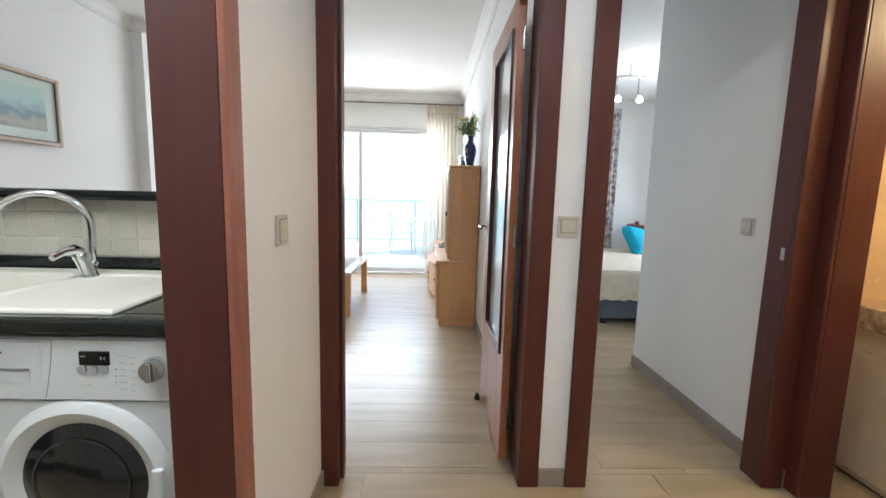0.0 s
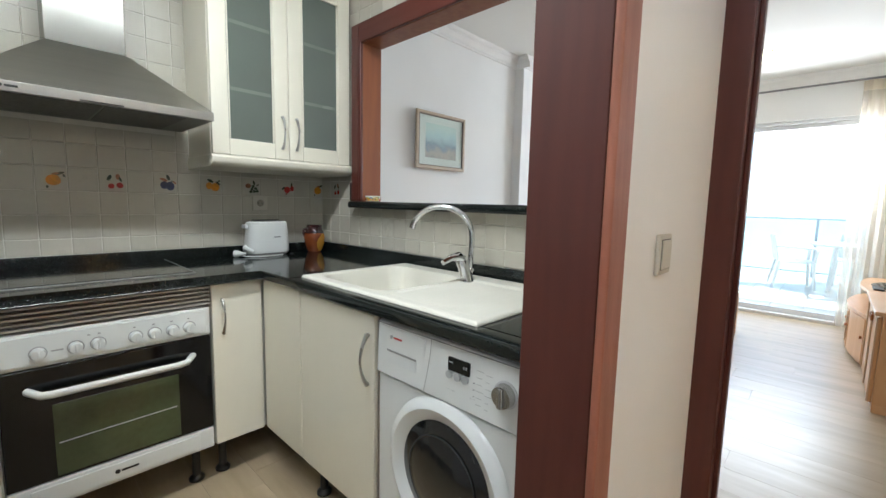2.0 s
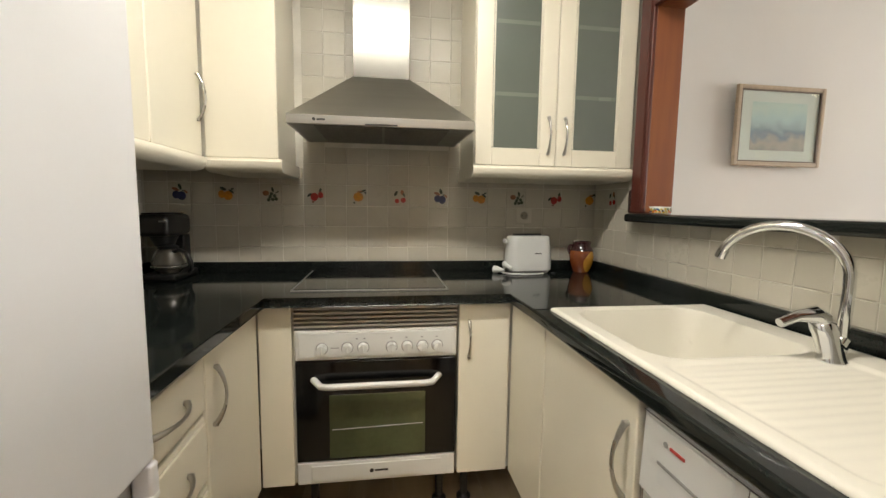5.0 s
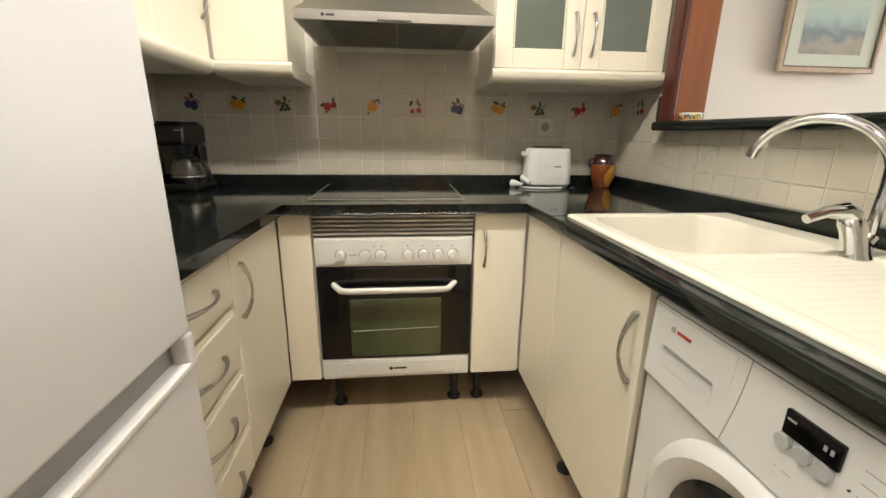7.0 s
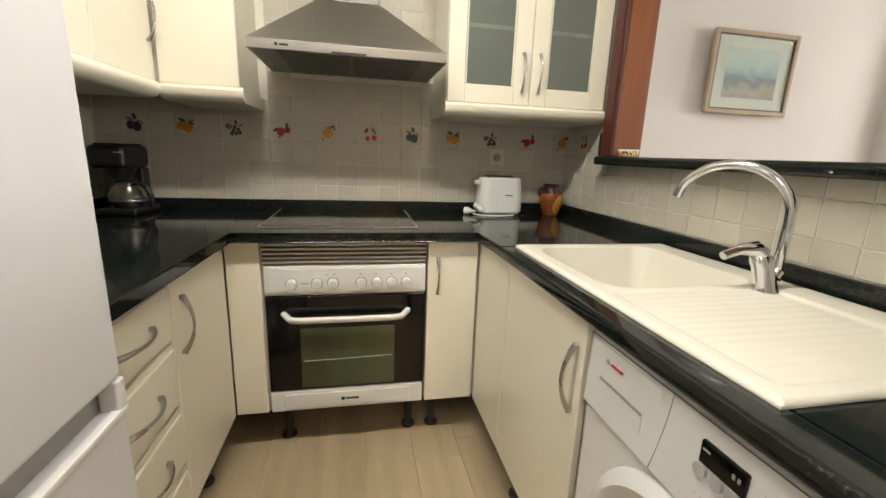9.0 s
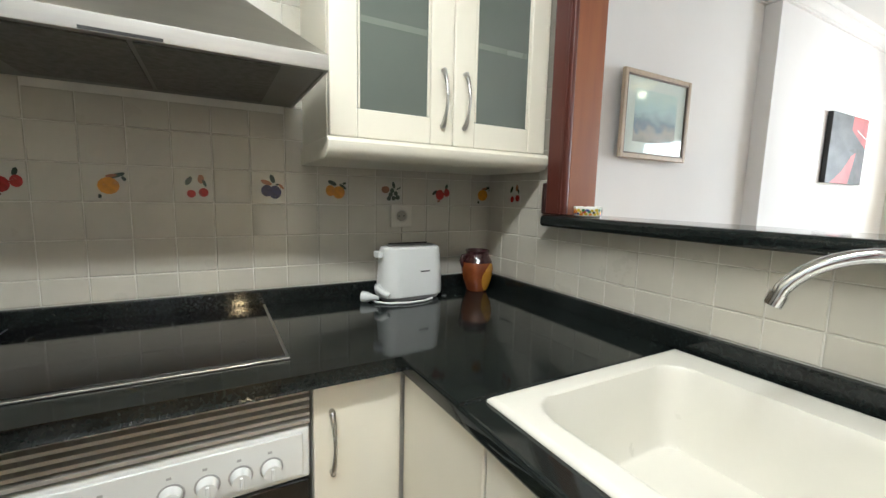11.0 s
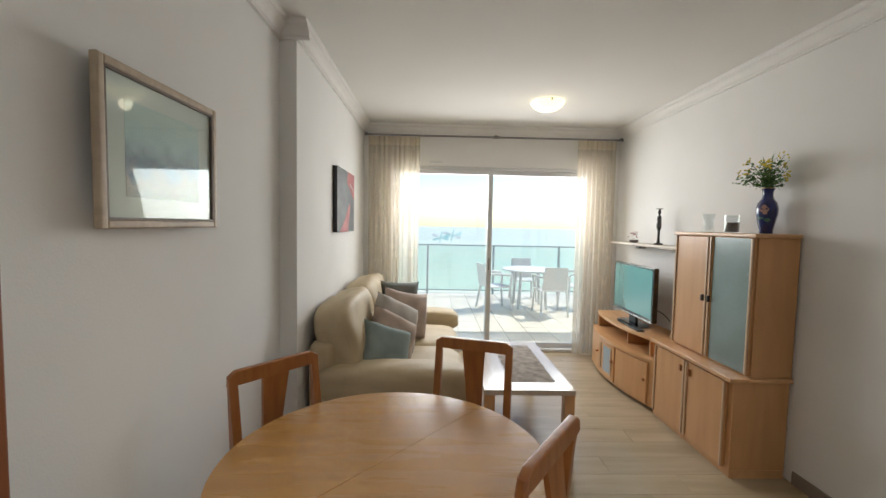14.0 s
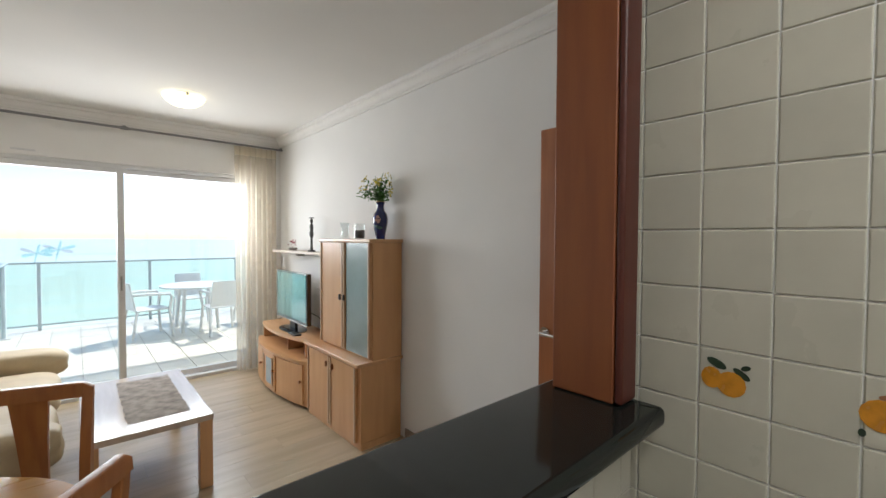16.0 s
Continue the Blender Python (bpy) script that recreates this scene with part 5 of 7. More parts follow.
def sea_material():
    m = bpy.data.materials.new("sea_water")
    m.use_nodes = True
    nt = m.node_tree
    n, link = nt.nodes, nt.links.new
    p = n["Principled BSDF"]
    co = n.new("ShaderNodeTexCoord")
    sep = n.new("ShaderNodeSeparateXYZ")
    link(co.outputs["Object"], sep.inputs[0])
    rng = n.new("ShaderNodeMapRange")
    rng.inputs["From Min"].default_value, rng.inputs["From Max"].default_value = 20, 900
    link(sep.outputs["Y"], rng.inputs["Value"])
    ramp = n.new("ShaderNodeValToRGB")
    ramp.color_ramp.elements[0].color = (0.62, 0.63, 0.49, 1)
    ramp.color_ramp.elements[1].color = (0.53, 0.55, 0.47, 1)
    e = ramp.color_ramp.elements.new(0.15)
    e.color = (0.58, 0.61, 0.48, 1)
    mp = n.new("ShaderNodeMapping")
    mp.inputs["Scale"].default_value = (0.15, 1, 1)
    link(co.outputs["Object"], mp.inputs["Vector"])
    no = n.new("ShaderNodeTexNoise")
    no.inputs["Scale"].default_value, no.inputs["Detail"].default_value = 0.05, 8
    link(mp.outputs["Vector"], no.inputs["Vector"])
    mx = n.new("ShaderNodeMix")
    mx.data_type = "RGBA"
    mx.inputs["B"].default_value = (0.50, 0.64, 0.55, 1)
    rr = n.new("ShaderNodeMapRange")
    rr.inputs["From Min"].default_value, rr.inputs["From Max"].default_value = 0.5, 0.75
    link(no.outputs["Fac"], rr.inputs["Value"])
    link(rng.outputs["Result"], ramp.inputs["Fac"])
    link(rr.outputs["Result"], mx.inputs["Factor"])
    link(ramp.outputs["Color"], mx.inputs["A"])
    link(mx.outputs["Result"], p.inputs["Base Color"])
    p.inputs["Roughness"].default_value = 0.45
    bp = n.new("ShaderNodeBump")
    bp.inputs["Strength"].default_value, bp.inputs["Distance"].default_value = 0.6, 0.4
    n2 = n.new("ShaderNodeTexNoise")
    n2.inputs["Scale"].default_value, n2.inputs["Detail"].default_value = 0.6, 6
    link(mp.outputs["Vector"], n2.inputs["Vector"])
    link(n2.outputs["Fac"], bp.inputs["Height"])
    link(bp.outputs["Normal"], p.inputs["Normal"])
    return m


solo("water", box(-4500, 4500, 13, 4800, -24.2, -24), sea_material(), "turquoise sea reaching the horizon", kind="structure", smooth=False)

# resin furniture outside
def resin_chair():
    c = thing("garden_chair", "white moulded resin armchair on the terrace", "garden chair", group="resin chairs round the terrace table")
    part("seat", box(-0.22, 0.22, -0.21, 0.23, 0.41, 0.435, 0.012), PLASTIC_W, c)
    bm = bmesh.new()
    prism([(-0.22, 0.44), (0.22, 0.44), (0.20, 0.84), (-0.20, 0.84)], "y", -0.012, 0.012, 0.008, bm)
    bm.transform(Matrix.Translation((0, -0.22, 0)) @ Matrix.Translation((0, 0, 0.44)) @ Matrix.Rotation(radians(10), 4, "X") @ Matrix.Translation((0, 0, -0.44)))
    part("backrest", bm, PLASTIC_W, c)
    for s in (-1, 1):
        part("leg", tube([(s * 0.21, 0.21, 0.42), (s * 0.235, 0.245, 0)], 0.02, 8), PLASTIC_W, c)
        part("leg", tube([(s * 0.21, -0.2, 0.42), (s * 0.235, -0.27, 0)], 0.02, 8), PLASTIC_W, c)
        part("armrest", tube([(s * 0.215, -0.25, 0.66), (s * 0.25, 0.0, 0.66), (s * 0.25, 0.2, 0.645), (s * 0.235, 0.23, 0.60), (s * 0.215, 0.215, 0.43)], 0.018, 8, flat=1.3), PLASTIC_W, c)
    return c


g0 = resin_chair()
g0.matrix_basis = pose(0.55, 8.86, 0, rz=3)
for x, y, rz in ((-0.36, 9.22, -78), (0.36, 10.15, 178), (1.20, 9.45, 95)):
    copy_thing(g0, pose(x, y, 0, rz=rz))
t = thing("garden_table", "round white resin table on the terrace", "garden table", at=(0.33, 9.45, 0))
part("tabletop", lathe([(0, 0.69), (0.5, 0.69), (0.52, 0.70), (0.52, 0.715), (0.5, 0.725), (0, 0.725)], (0.33, 9.45, 0), 36), PLASTIC_W, t)
for k in range(4):
    an = radians(45 + 90 * k)
    part("leg", tube([(0.33 + 0.3 * math.cos(an), 9.45 + 0.3 * math.sin(an), 0.69), (0.33 + 0.36 * math.cos(an), 9.45 + 0.36 * math.sin(an), 0)], 0.028, 8), PLASTIC_W, t)

# ---- curtains ----
def cloth(name, tint, through_):
    m = bpy.data.materials.new(name)
    m.use_nodes = True
    nt = m.node_tree
    n, link = nt.nodes, nt.links.new
    n.remove(n["Principled BSDF"])
    df, tl, tr = n.new("ShaderNodeBsdfDiffuse"), n.new("ShaderNodeBsdfTranslucent"), n.new("ShaderNodeBsdfTransparent")
    co = n.new("ShaderNodeTexCoord")
    vo = n.new("ShaderNodeTexVoronoi")
    vo.inputs["Scale"].default_value = 7
    link(co.outputs["Object"], vo.inputs["Vector"])
    rg = n.new("ShaderNodeMapRange")
    rg.inputs["From Min"].default_value, rg.inputs["From Max"].default_value = 0.22, 0.3
    rg.inputs["To Min"].default_value, rg.inputs["To Max"].default_value = through_ * 0.8, through_
    link(vo.outputs["Distance"], rg.inputs["Value"])
    for x in (df, tl):
        x.inputs["Color"].default_value = (*tint, 1)
    a, b = n.new("ShaderNodeMixShader"), n.new("ShaderNodeMixShader")
    a.inputs["Fac"].default_value = 0.42
    link(df.outputs[0], a.inputs[1])
    link(tl.outputs[0], a.inputs[2])
    link(rg.outputs["Result"], b.inputs["Fac"])
    link(a.outputs[0], b.inputs[1])
    link(tr.outputs[0], b.inputs[2])
    link(b.outputs[0], n["Material Output"].inputs["Surface"])
    return m


SHEER = cloth("sheer_cream_voile", (0.78, 0.72, 0.61), 0.33)
HEM = cloth("cream_heading", (0.74, 0.67, 0.54), 0.10)


def curtain(name, x0, x1, y, label, waves, seed):
    c = thing(name, label, "curtain", at=((x0 + x1) / 2, y, 2.5))
    rnd = random.Random(seed)
    ph = [rnd.uniform(0, 6) for _ in range(4)]

    def sheet(z0, z1, nz, amp):
        bm = bmesh.new()
        nx_ = waves * 10
        rows = []
        for jz in range(nz + 1):
            z = z0 + (z1 - z0) * jz / nz
            row = []
            for i in range(nx_ + 1):
                s = i / nx_
                k = s * waves * 2 * math.pi
                d = amp * (math.sin(k + 0.6 * math.sin(k * 0.31 + ph[0])) + 0.35 * math.sin(k * 0.5 + ph[1] + z * 0.7))
                row.append(bm.verts.new((x0 + (x1 - x0) * s + 0.006 * math.sin(k * 2 + ph[2]) + 0.012 * (2.5 - z) / 2.5 * math.sin(k * 0.23 + ph[3]), y + d, z)))
            rows.append(row)
        for p, q in zip(rows, rows[1:]):
            for i in range(nx_):
                bm.faces.new((p[i], p[i + 1], q[i + 1], q[i]))
        return bm

    part("cloth", sheet(0.02, 2.40, 14, 0.022), SHEER, c, "sheer cream voile with woven dots")
    part("heading", sheet(2.401, 2.498, 3, 0.018), HEM, c, "gathered pleated heading")
    return c


curtain("sheer_curtain", -2.24, -1.66, 6.565, "sheer cream voile curtain drawn aside, gathered in soft folds", 10, 1)
curtain("sheer_curtain", 0.145, 0.595, 6.565, "narrow sheer cream voile curtain drawn aside beside the television wall", 8, 2)
r_ = thing("curtain_rod", "thin grey curtain rod under the cornice", "curtain rod", at=(-0.8, 6.565, 2.52))
part("pole", rod((-2.29, 6.565, 2.512), (0.665, 6.565, 2.512), 0.011, seg=14), CURTROD, r_)
for x in (-2.27, -0.80, 0.65):
    part("bracket", box(x - 0.012, x + 0.012, 6.56, 6.659, 2.517, 2.537, 0.003), CURTROD, r_)
part("joint", rod((-0.83, 6.565, 2.512), (-0.77, 6.565, 2.512), 0.016, seg=14), CURTROD, r_)

# ---- living room lamp ----
GLOW = surface("lamp_glass_lit", (0.85, 0.8, 0.65), 0.3, vary=0.02, bump=0, glow=(1.0, 0.86, 0.50, 0.9))


def dome_lamp(at, r, label):
    l = thing("ceiling_light", label, "ceiling light", at=(*at, CEILING))
    part("plate", lathe([(0, -0.001), (r * 0.8, -0.001), (r * 0.8, -0.012), (0, -0.012)], (*at, CEILING), 32), WHITE, l)
    s = part("shade", lathe([(0, -0.092), (r * 0.3, -0.09), (r * 0.6, -0.078), (r * 0.85, -0.055), (r, -0.028), (r * 1.02, -0.018), (r, -0.013), (r * 0.8, -0.0125)], (*at, CEILING), 40), GLOW, l, "shallow glowing frosted glass bowl")
    s.visible_shadow = False
    for k in range(3):
        an = 2.1 * k + 0.5
        part("clip", box(at[0] + r * math.cos(an) - 0.008, at[0] + r * math.cos(an) + 0.008, at[1] + r * math.sin(an) - 0.008, at[1] + r * math.sin(an) + 0.008, CEILING - 0.034, CEILING - 0.0125, 0.002), NICKEL, l)
    return l


dome_lamp((-0.48, 5.62), 0.15, "round frosted glass ceiling lamp, lit")
# The second bowl is unseen, added to go with the hall fill.
dome_lamp((0.35, 1.0), 0.14, "unseen lit glass bowl added on the hall ceiling")
k = thing("kitchen_ceiling_light", "long white fluorescent ceiling fitting, lit", "ceiling light", at=(-0.93, 1.02, 2.48))
part("housing", box(-0.985, -0.875, 0.45, 1.59, 2.455, 2.479, 0.006), WHITE, k)
part("diffuser", box(-0.975, -0.885, 0.47, 1.57, 2.435, 2.454, 0.006), surface("tube_lit", (0.9, 0.88, 0.8), 0.4, bump=0, vary=0.01, glow=(1.0, 0.94, 0.78, 2.0)), k)

# ---- dining set ----
t = thing("dining_table", "round beech-veneer dining table with a centre seam", "dining table", at=(-1.64, 3.12, 0))
TCX, TCY, TRR = -1.64, 3.12, 0.527
for half in (0, 1):
    bm = bmesh.new()
    an0 = radians(48) + math.pi * half
    pts = [(TCX + TRR * math.cos(an0 + math.pi * i / 32), TCY + TRR * math.sin(an0 + math.pi * i / 32)) for i in range(33)]
    nrm = (math.cos(an0 + math.pi / 2) * 0.0002, math.sin(an0 + math.pi / 2) * 0.0002)
    prism([(x + nrm[0], y + nrm[1]) for x, y in pts], "z", 0.722, 0.75, 0.0015, bm)
    part("tabletop", bm, TABLEWOOD, t)
part("apron", lathe([(0.40, 0.64), (0.42, 0.64), (0.42, 0.7215), (0.40, 0.7215), (0.40, 0.64)], (TCX, TCY, 0), 36), BEECH, t)
for k in range(4):
    an = radians(3 + 90 * k)
    x, y = TCX + 0.385 * math.cos(an), TCY + 0.385 * math.sin(an)
    part("leg", box(x - 0.03, x + 0.03, y - 0.03, y + 0.03, 0, 0.7215, 0.006), BEECH, t)


def dining_chair():
    """A chair at the origin that faces +y, its back at y = -0.2."""
    c = thing("dining_chair", "reddish cherry dining chair with flared back slat by the round table", "dining chair", group="chairs round the dining table")
    seat = prism([(-0.2, -0.2), (0.2, -0.2), (0.22, 0.2), (-0.22, 0.2)], "z", 0.43, 0.455, 0.01)
    part("seat", seat, surface("seat_pad_beige", (0.42, 0.36, 0.26), 0.85, vary=0.08, bump=0.05, bscale=200), c, "beige upholstered seat pad")
    for s in (-1, 1):
        part("seat_rail", box(min(s * 0.17, s * 0.19), max(s * 0.17, s * 0.19), -0.185, 0.17, 0.37, 0.429, 0.003), CHERRY, c)
        part("leg", tube([(s * 0.19, 0.18, 0.43), (s * 0.195, 0.19, 0)], 0.02, 8, radii=[0.022, 0.016]), CHERRY, c)
        bm = bmesh.new()
        prof = [(-0.215, 0), (-0.185, 0), (-0.175, 0.43), (-0.19, 0.66), (-0.222, 0.925), (-0.248, 0.925), (-0.224, 0.66), (-0.212, 0.43)]
        prism([(y, z) for y, z in prof], "x", s * 0.178 - 0.017, s * 0.178 + 0.017, 0.006, bm)
        part("back_leg", bm, CHERRY, c)
    part("seat_rail", box(-0.169, 0.169, 0.15, 0.17, 0.37, 0.429, 0.003), CHERRY, c)
    bm = prism([(-0.195, 0.885), (-0.19, 0.925), (-0.165, 0.942), (0.165, 0.942), (0.19, 0.925), (0.195, 0.885), (0.16, 0.893), (-0.16, 0.893)], "y", -0.252, -0.222, 0.006)
    part("top_rail", bm, CHERRY, c)
    bm = bmesh.new()
    pr = [(-0.058, 0.892), (0.058, 0.892), (0.045, 0.72), (0.034, 0.46), (-0.034, 0.46), (-0.045, 0.72)]
    prism(pr, "y", -0.010, 0.006, 0.002, bm)
    bm.transform(Matrix.Translation((0, -0.235, 0.892)) @ Matrix.Rotation(radians(-7.5), 4, "X") @ Matrix.Translation((0, 0, -0.892)))
    part("backrest_slat", bm, CHERRY, c, "flat back slat that widens upwards")
    return c


c0 = dining_chair()


def chair_pose(left, right):
    """The pose of a chair whose back's top runs from left to right as one sits."""
    l, r = Vector((*left, 0)), Vector((*right, 0))
    d = (r - l).normalized()
    fwd = Vector((-d.y, d.x, 0))
    mid = (l + r) / 2 + fwd * 0.237
    return pose(mid.x, mid.y, 0, rz=math.degrees(math.atan2(d.y, d.x)))


c0.matrix_basis = chair_pose((-1.125, 3.785), (-1.455, 3.90))
for l, r in (((-2.025, 3.645), (-2.258, 3.36)), ((-1.268, 2.765), (-1.075, 3.02))):
    copy_thing(c0, chair_pose(l, r))

# ---- sofa ----
s = thing("sofa", "beige leather sofa with puffy back cushions and rolled arms", "sofa", at=(-1.8, 5.35, 0))
part("base", box(-2.27, -1.33, 4.50, 6.16, 0.05, 0.30, 0.03, 3), SOFA, s)
part("backrest_frame", box(-2.285, -2.12, 4.40, 6.30, 0.06, 0.74, 0.05, 4), SOFA, s)
for y0 in (4.60, 5.365):
    part("seat_cushion", pillow(-1.66, y0 + 0.38, 0.375, 0.82, 0.765, 0.22, 4.5, dent=0.03, seed=y0), SOFA, s)
for y0, sd in ((4.45, 1), (5.38, 2)):
    bm = pillow(0, 0, 0, 0.30, 0.945, 0.66, 5.0, m=Matrix.Rotation(radians(-12), 4, "Y"), dent=0.05, seed=sd)
    for vert in bm.verts:
        q = vert.co
        fold = noise.noise(Vector((sd * 5, q.y * 3.2, q.z * 7.0))) + 0.5 * noise.noise(Vector((sd * 9, q.y * 9, q.z * 5)))
        vert.co += Vector((0.022 * fold, 0, 0.010 * noise.noise(Vector((q.y * 6, sd, 2)))))
    bm.transform(Matrix.Translation((-2.10, y0 + 0.465, 0.655)))
    part("back_cushion", bm, SOFA, s, "puffy leather back cushion with soft creases")
for y0, y1, nm in ((4.32, 4.59, 1), (6.11, 6.38, 2)):
    part("armrest_body", box(-2.24, -1.30, y0 + 0.03, y1 - 0.03, 0.05, 0.45, 0.04, 3), SOFA, s)
    part("armrest", pillow(-1.73, (y0 + y1) / 2, 0.485, 1.04, 0.30, 0.25, 3.6, dent=0.04, seed=nm), SOFA, s, "rolled padded armrest")
for x in (-2.2, -1.4):
    for y in (4.42, 6.28):
        part("foot", rod((x, y, 0), (x, y, 0.052), 0.025, seg=12), BLACKP, s)


def cushion(at, size, rot, mat, label, seed, roll=0):
    bm = bmesh.new()
    n = 16
    top, bot = [], []
    for j in range(n + 1):
        ra, rb = [], []
        for i in range(n + 1):
            u_, v_ = 2 * i / n - 1, 2 * j / n - 1
            pinch = 1 - 0.10 * (1 - abs(u_) ** 2) * abs(v_) ** 3
            pinch2 = 1 - 0.10 * (1 - abs(v_) ** 2) * abs(u_) ** 3
            h = 0.098 * ((1 - u_ ** 4) * (1 - v_ ** 4)) ** 0.5 * (1 + 0.18 * noise.noise(Vector((u_ * 1.7, v_ * 1.7, seed))))
            p = (u_ * size / 2 * pinch2, v_ * size / 2 * pinch)
            ra.append(bm.verts.new((p[0], p[1], h)))
            rb.append(bm.verts.new((p[0], p[1], -h)) if 0 < i < n and 0 < j < n else ra[-1])
        top.append(ra)
        bot.append(rb)
    for j in range(n):
        for i in range(n):
            bm.faces.new((top[j][i], top[j][i + 1], top[j + 1][i + 1], top[j + 1][i]))
            q = (bot[j][i], bot[j + 1][i], bot[j + 1][i + 1], bot[j][i + 1])
            if len(set(q)) == 4 and not all(a is b for a, b in zip(q, (top[j][i], top[j + 1][i], top[j + 1][i + 1], top[j][i + 1]))):
                bm.faces.new(q)
    bm.transform(Matrix.Translation(at) @ Euler([radians(a) for a in rot]).to_matrix().to_4x4() @ Matrix.Rotation(radians(roll), 4, "Z"))
    return solo("scatter_cushion", bm, mat, label, "cushion", at=at)


cushion((-1.835, 4.70, 0.605), 0.40, (62, 0, 38), CUSH_TEAL, "grey-teal square scatter cushion leaning on the sofa back", 1, -24)
cushion((-1.80, 4.89, 0.645), 0.40, (64, 0, 44), CUSH_PINK, "taupe square scatter cushion behind the teal one", 2, -32)
cushion((-1.795, 5.10, 0.70), 0.43, (66, 0, 48), CUSH_GREY, "light grey square scatter cushion on the sofa", 3, -30)
cushion((-1.74, 5.52, 0.69), 0.45, (72, 0, 34), CUSH_PINK, "taupe square scatter cushion leaning on the far arm", 4, -14)
cushion((-1.83, 5.93, 0.73), 0.42, (76, 0, 20), CUSH_DARK, "dark grey-teal cushion tucked behind the taupe one", 5, -4)

# ---- coffee table ----
t = thing("coffee_table", "low beech coffee table with square legs", "coffee table", at=(-0.8, 4.95, 0))
part("tabletop", box(-1.15, -0.545, 4.44, 5.56, 0.405, 0.44, 0.003), surface("table_white_gloss", (0.62, 0.50, 0.38), 0.18, vary=0.06, scale=3, stretch=(9, 1, 1), bump=0.006, coat=0.35), t)
for x in (-1.112, -0.583):
    for y in (4.478, 5.522):
        part("leg", box(x - 0.034, x + 0.034, y - 0.034, y + 0.034, 0, 0.4045, 0.003), BEECH, t)
bm = bmesh.new()
rows = []
for jz in range(31):
    y = 4.585 + 0.86 * jz / 30
    rows.append([bm.verts.new((-0.95 + 0.31 * i / 10 + 0.004 * math.sin(jz * 1.3) * (1 if i in (0, 10) else 0), y, 0.4415 + 0.0012 * (1 + math.sin(i * 1.7 + jz * 0.9)))) for i in range(11)])
for p, q in zip(rows, rows[1:]):
    for i in range(10):
        bm.faces.new((p[i], p[i + 1], q[i + 1], q[i]))
rn = solo("table_runner", bm, surface("runner_linen", (0.36, 0.31, 0.26), 0.9, vary=0.3, scale=14, bump=0.08, bscale=260, second=(0.20, 0.17, 0.145)), "grey-beige embroidered table runner on the coffee table", "table runner", at=(-0.78, 4.99, 0.441))

# ---- wall unit, television, ornaments ----
c = thing("low_cabinet", "beech two-door low cabinet carrying the tall one", "cabinet", at=(0.48, 4.64, 0))
part("body", box(0.325, 0.667, 4.205, 5.075, 0.0, 0.596, 0.002), BEECH, c)
part("top", box(0.285, 0.672, 4.185, 5.09, 0.5965, 0.622, 0.005), BEECH_X, c)
for y0, y1, hy in ((4.25, 4.645, 4.60), (4.655, 5.05, 4.70)):
    d = part("door", box(0.308, 0.3245, y0, y1, 0.045, 0.58, 0.003), BEECH, c)
    for ya in (y0 + 0.002, y1 - 0.020):
        part("edge_strip", box(0.299, 0.308, ya, ya + 0.018, 0.046, 0.579, 0.004), surface("pale_beech_strip", (0.62, 0.44, 0.28), 0.35, coat=0.15), d)
    part("knob", box(0.292, 0.3075, hy - 0.012, hy + 0.012, 0.49, 0.535, 0.006), CHERRY, d, "small brown wooden pull")
part("plinth", box(0.33, 0.66, 4.2, 4.2045, 0, 0.05), BEECH_X, c, smooth=False)
c = thing("tall_cabinet", "beech upper cabinet with one wooden and one frosted glass door", "cabinet", at=(0.53, 4.6, 0.612))
part("body", box(0.415, 0.667, 4.195, 4.99, 0.6225, 1.466, 0.002), BEECH, c)
part("top", box(0.385, 0.672, 4.185, 5.0, 1.4665, 1.492, 0.005), BEECH_X, c)
for y0, y1, gl in ((4.205, 4.59, 1), (4.60, 4.985, 0)):
    if gl:
        d = part("door", box(0.397, 0.414, y0, y0 + 0.028, 0.635, 1.463, 0.003), BEECH, c)
        part("stile", box(0.397, 0.414, y1 - 0.028, y1, 0.635, 1.463, 0.003), BEECH, d)
        part("pane", box(0.402, 0.408, y0 + 0.028, y1 - 0.028, 0.636, 1.462), surface("cabinet_glass_teal", (0.20, 0.27, 0.265), 0.25, vary=0.12, scale=3, bump=0, coat=0.3), d, "greenish frosted glass", smooth=False)
    else:
        d = part("door", box(0.397, 0.414, y0, y1, 0.635, 1.463, 0.003), BEECH, c)
    for ya in (y0 + 0.002, y1 - 0.020):
        part("edge_strip", box(0.388, 0.397, ya, ya + 0.018, 0.636, 1.462, 0.004), MATS["pale_beech_strip"], d)
    hy = 4.575 if gl else 4.635
    part("knob", box(0.378, 0.3965, hy - 0.011, hy + 0.011, 1.015, 1.06, 0.006), surface("dark_knob", (0.06, 0.04, 0.03), 0.4), d, "small dark pull")

v = thing("tv_stand", "bow-fronted beech television stand with an open compartment", "television stand", at=(0.47, 5.7, 0))


def bow(d, y0=5.10, y1=6.36, n=18, back=0.667, base=0.33):
    pts = [(back, y0)]
    for i in range(n + 1):
        s_ = i / n
        pts.append((base - d * math.sin(math.pi * s_) ** 0.8, y0 + (y1 - y0) * s_))
    pts.append((back, y1))
    return pts


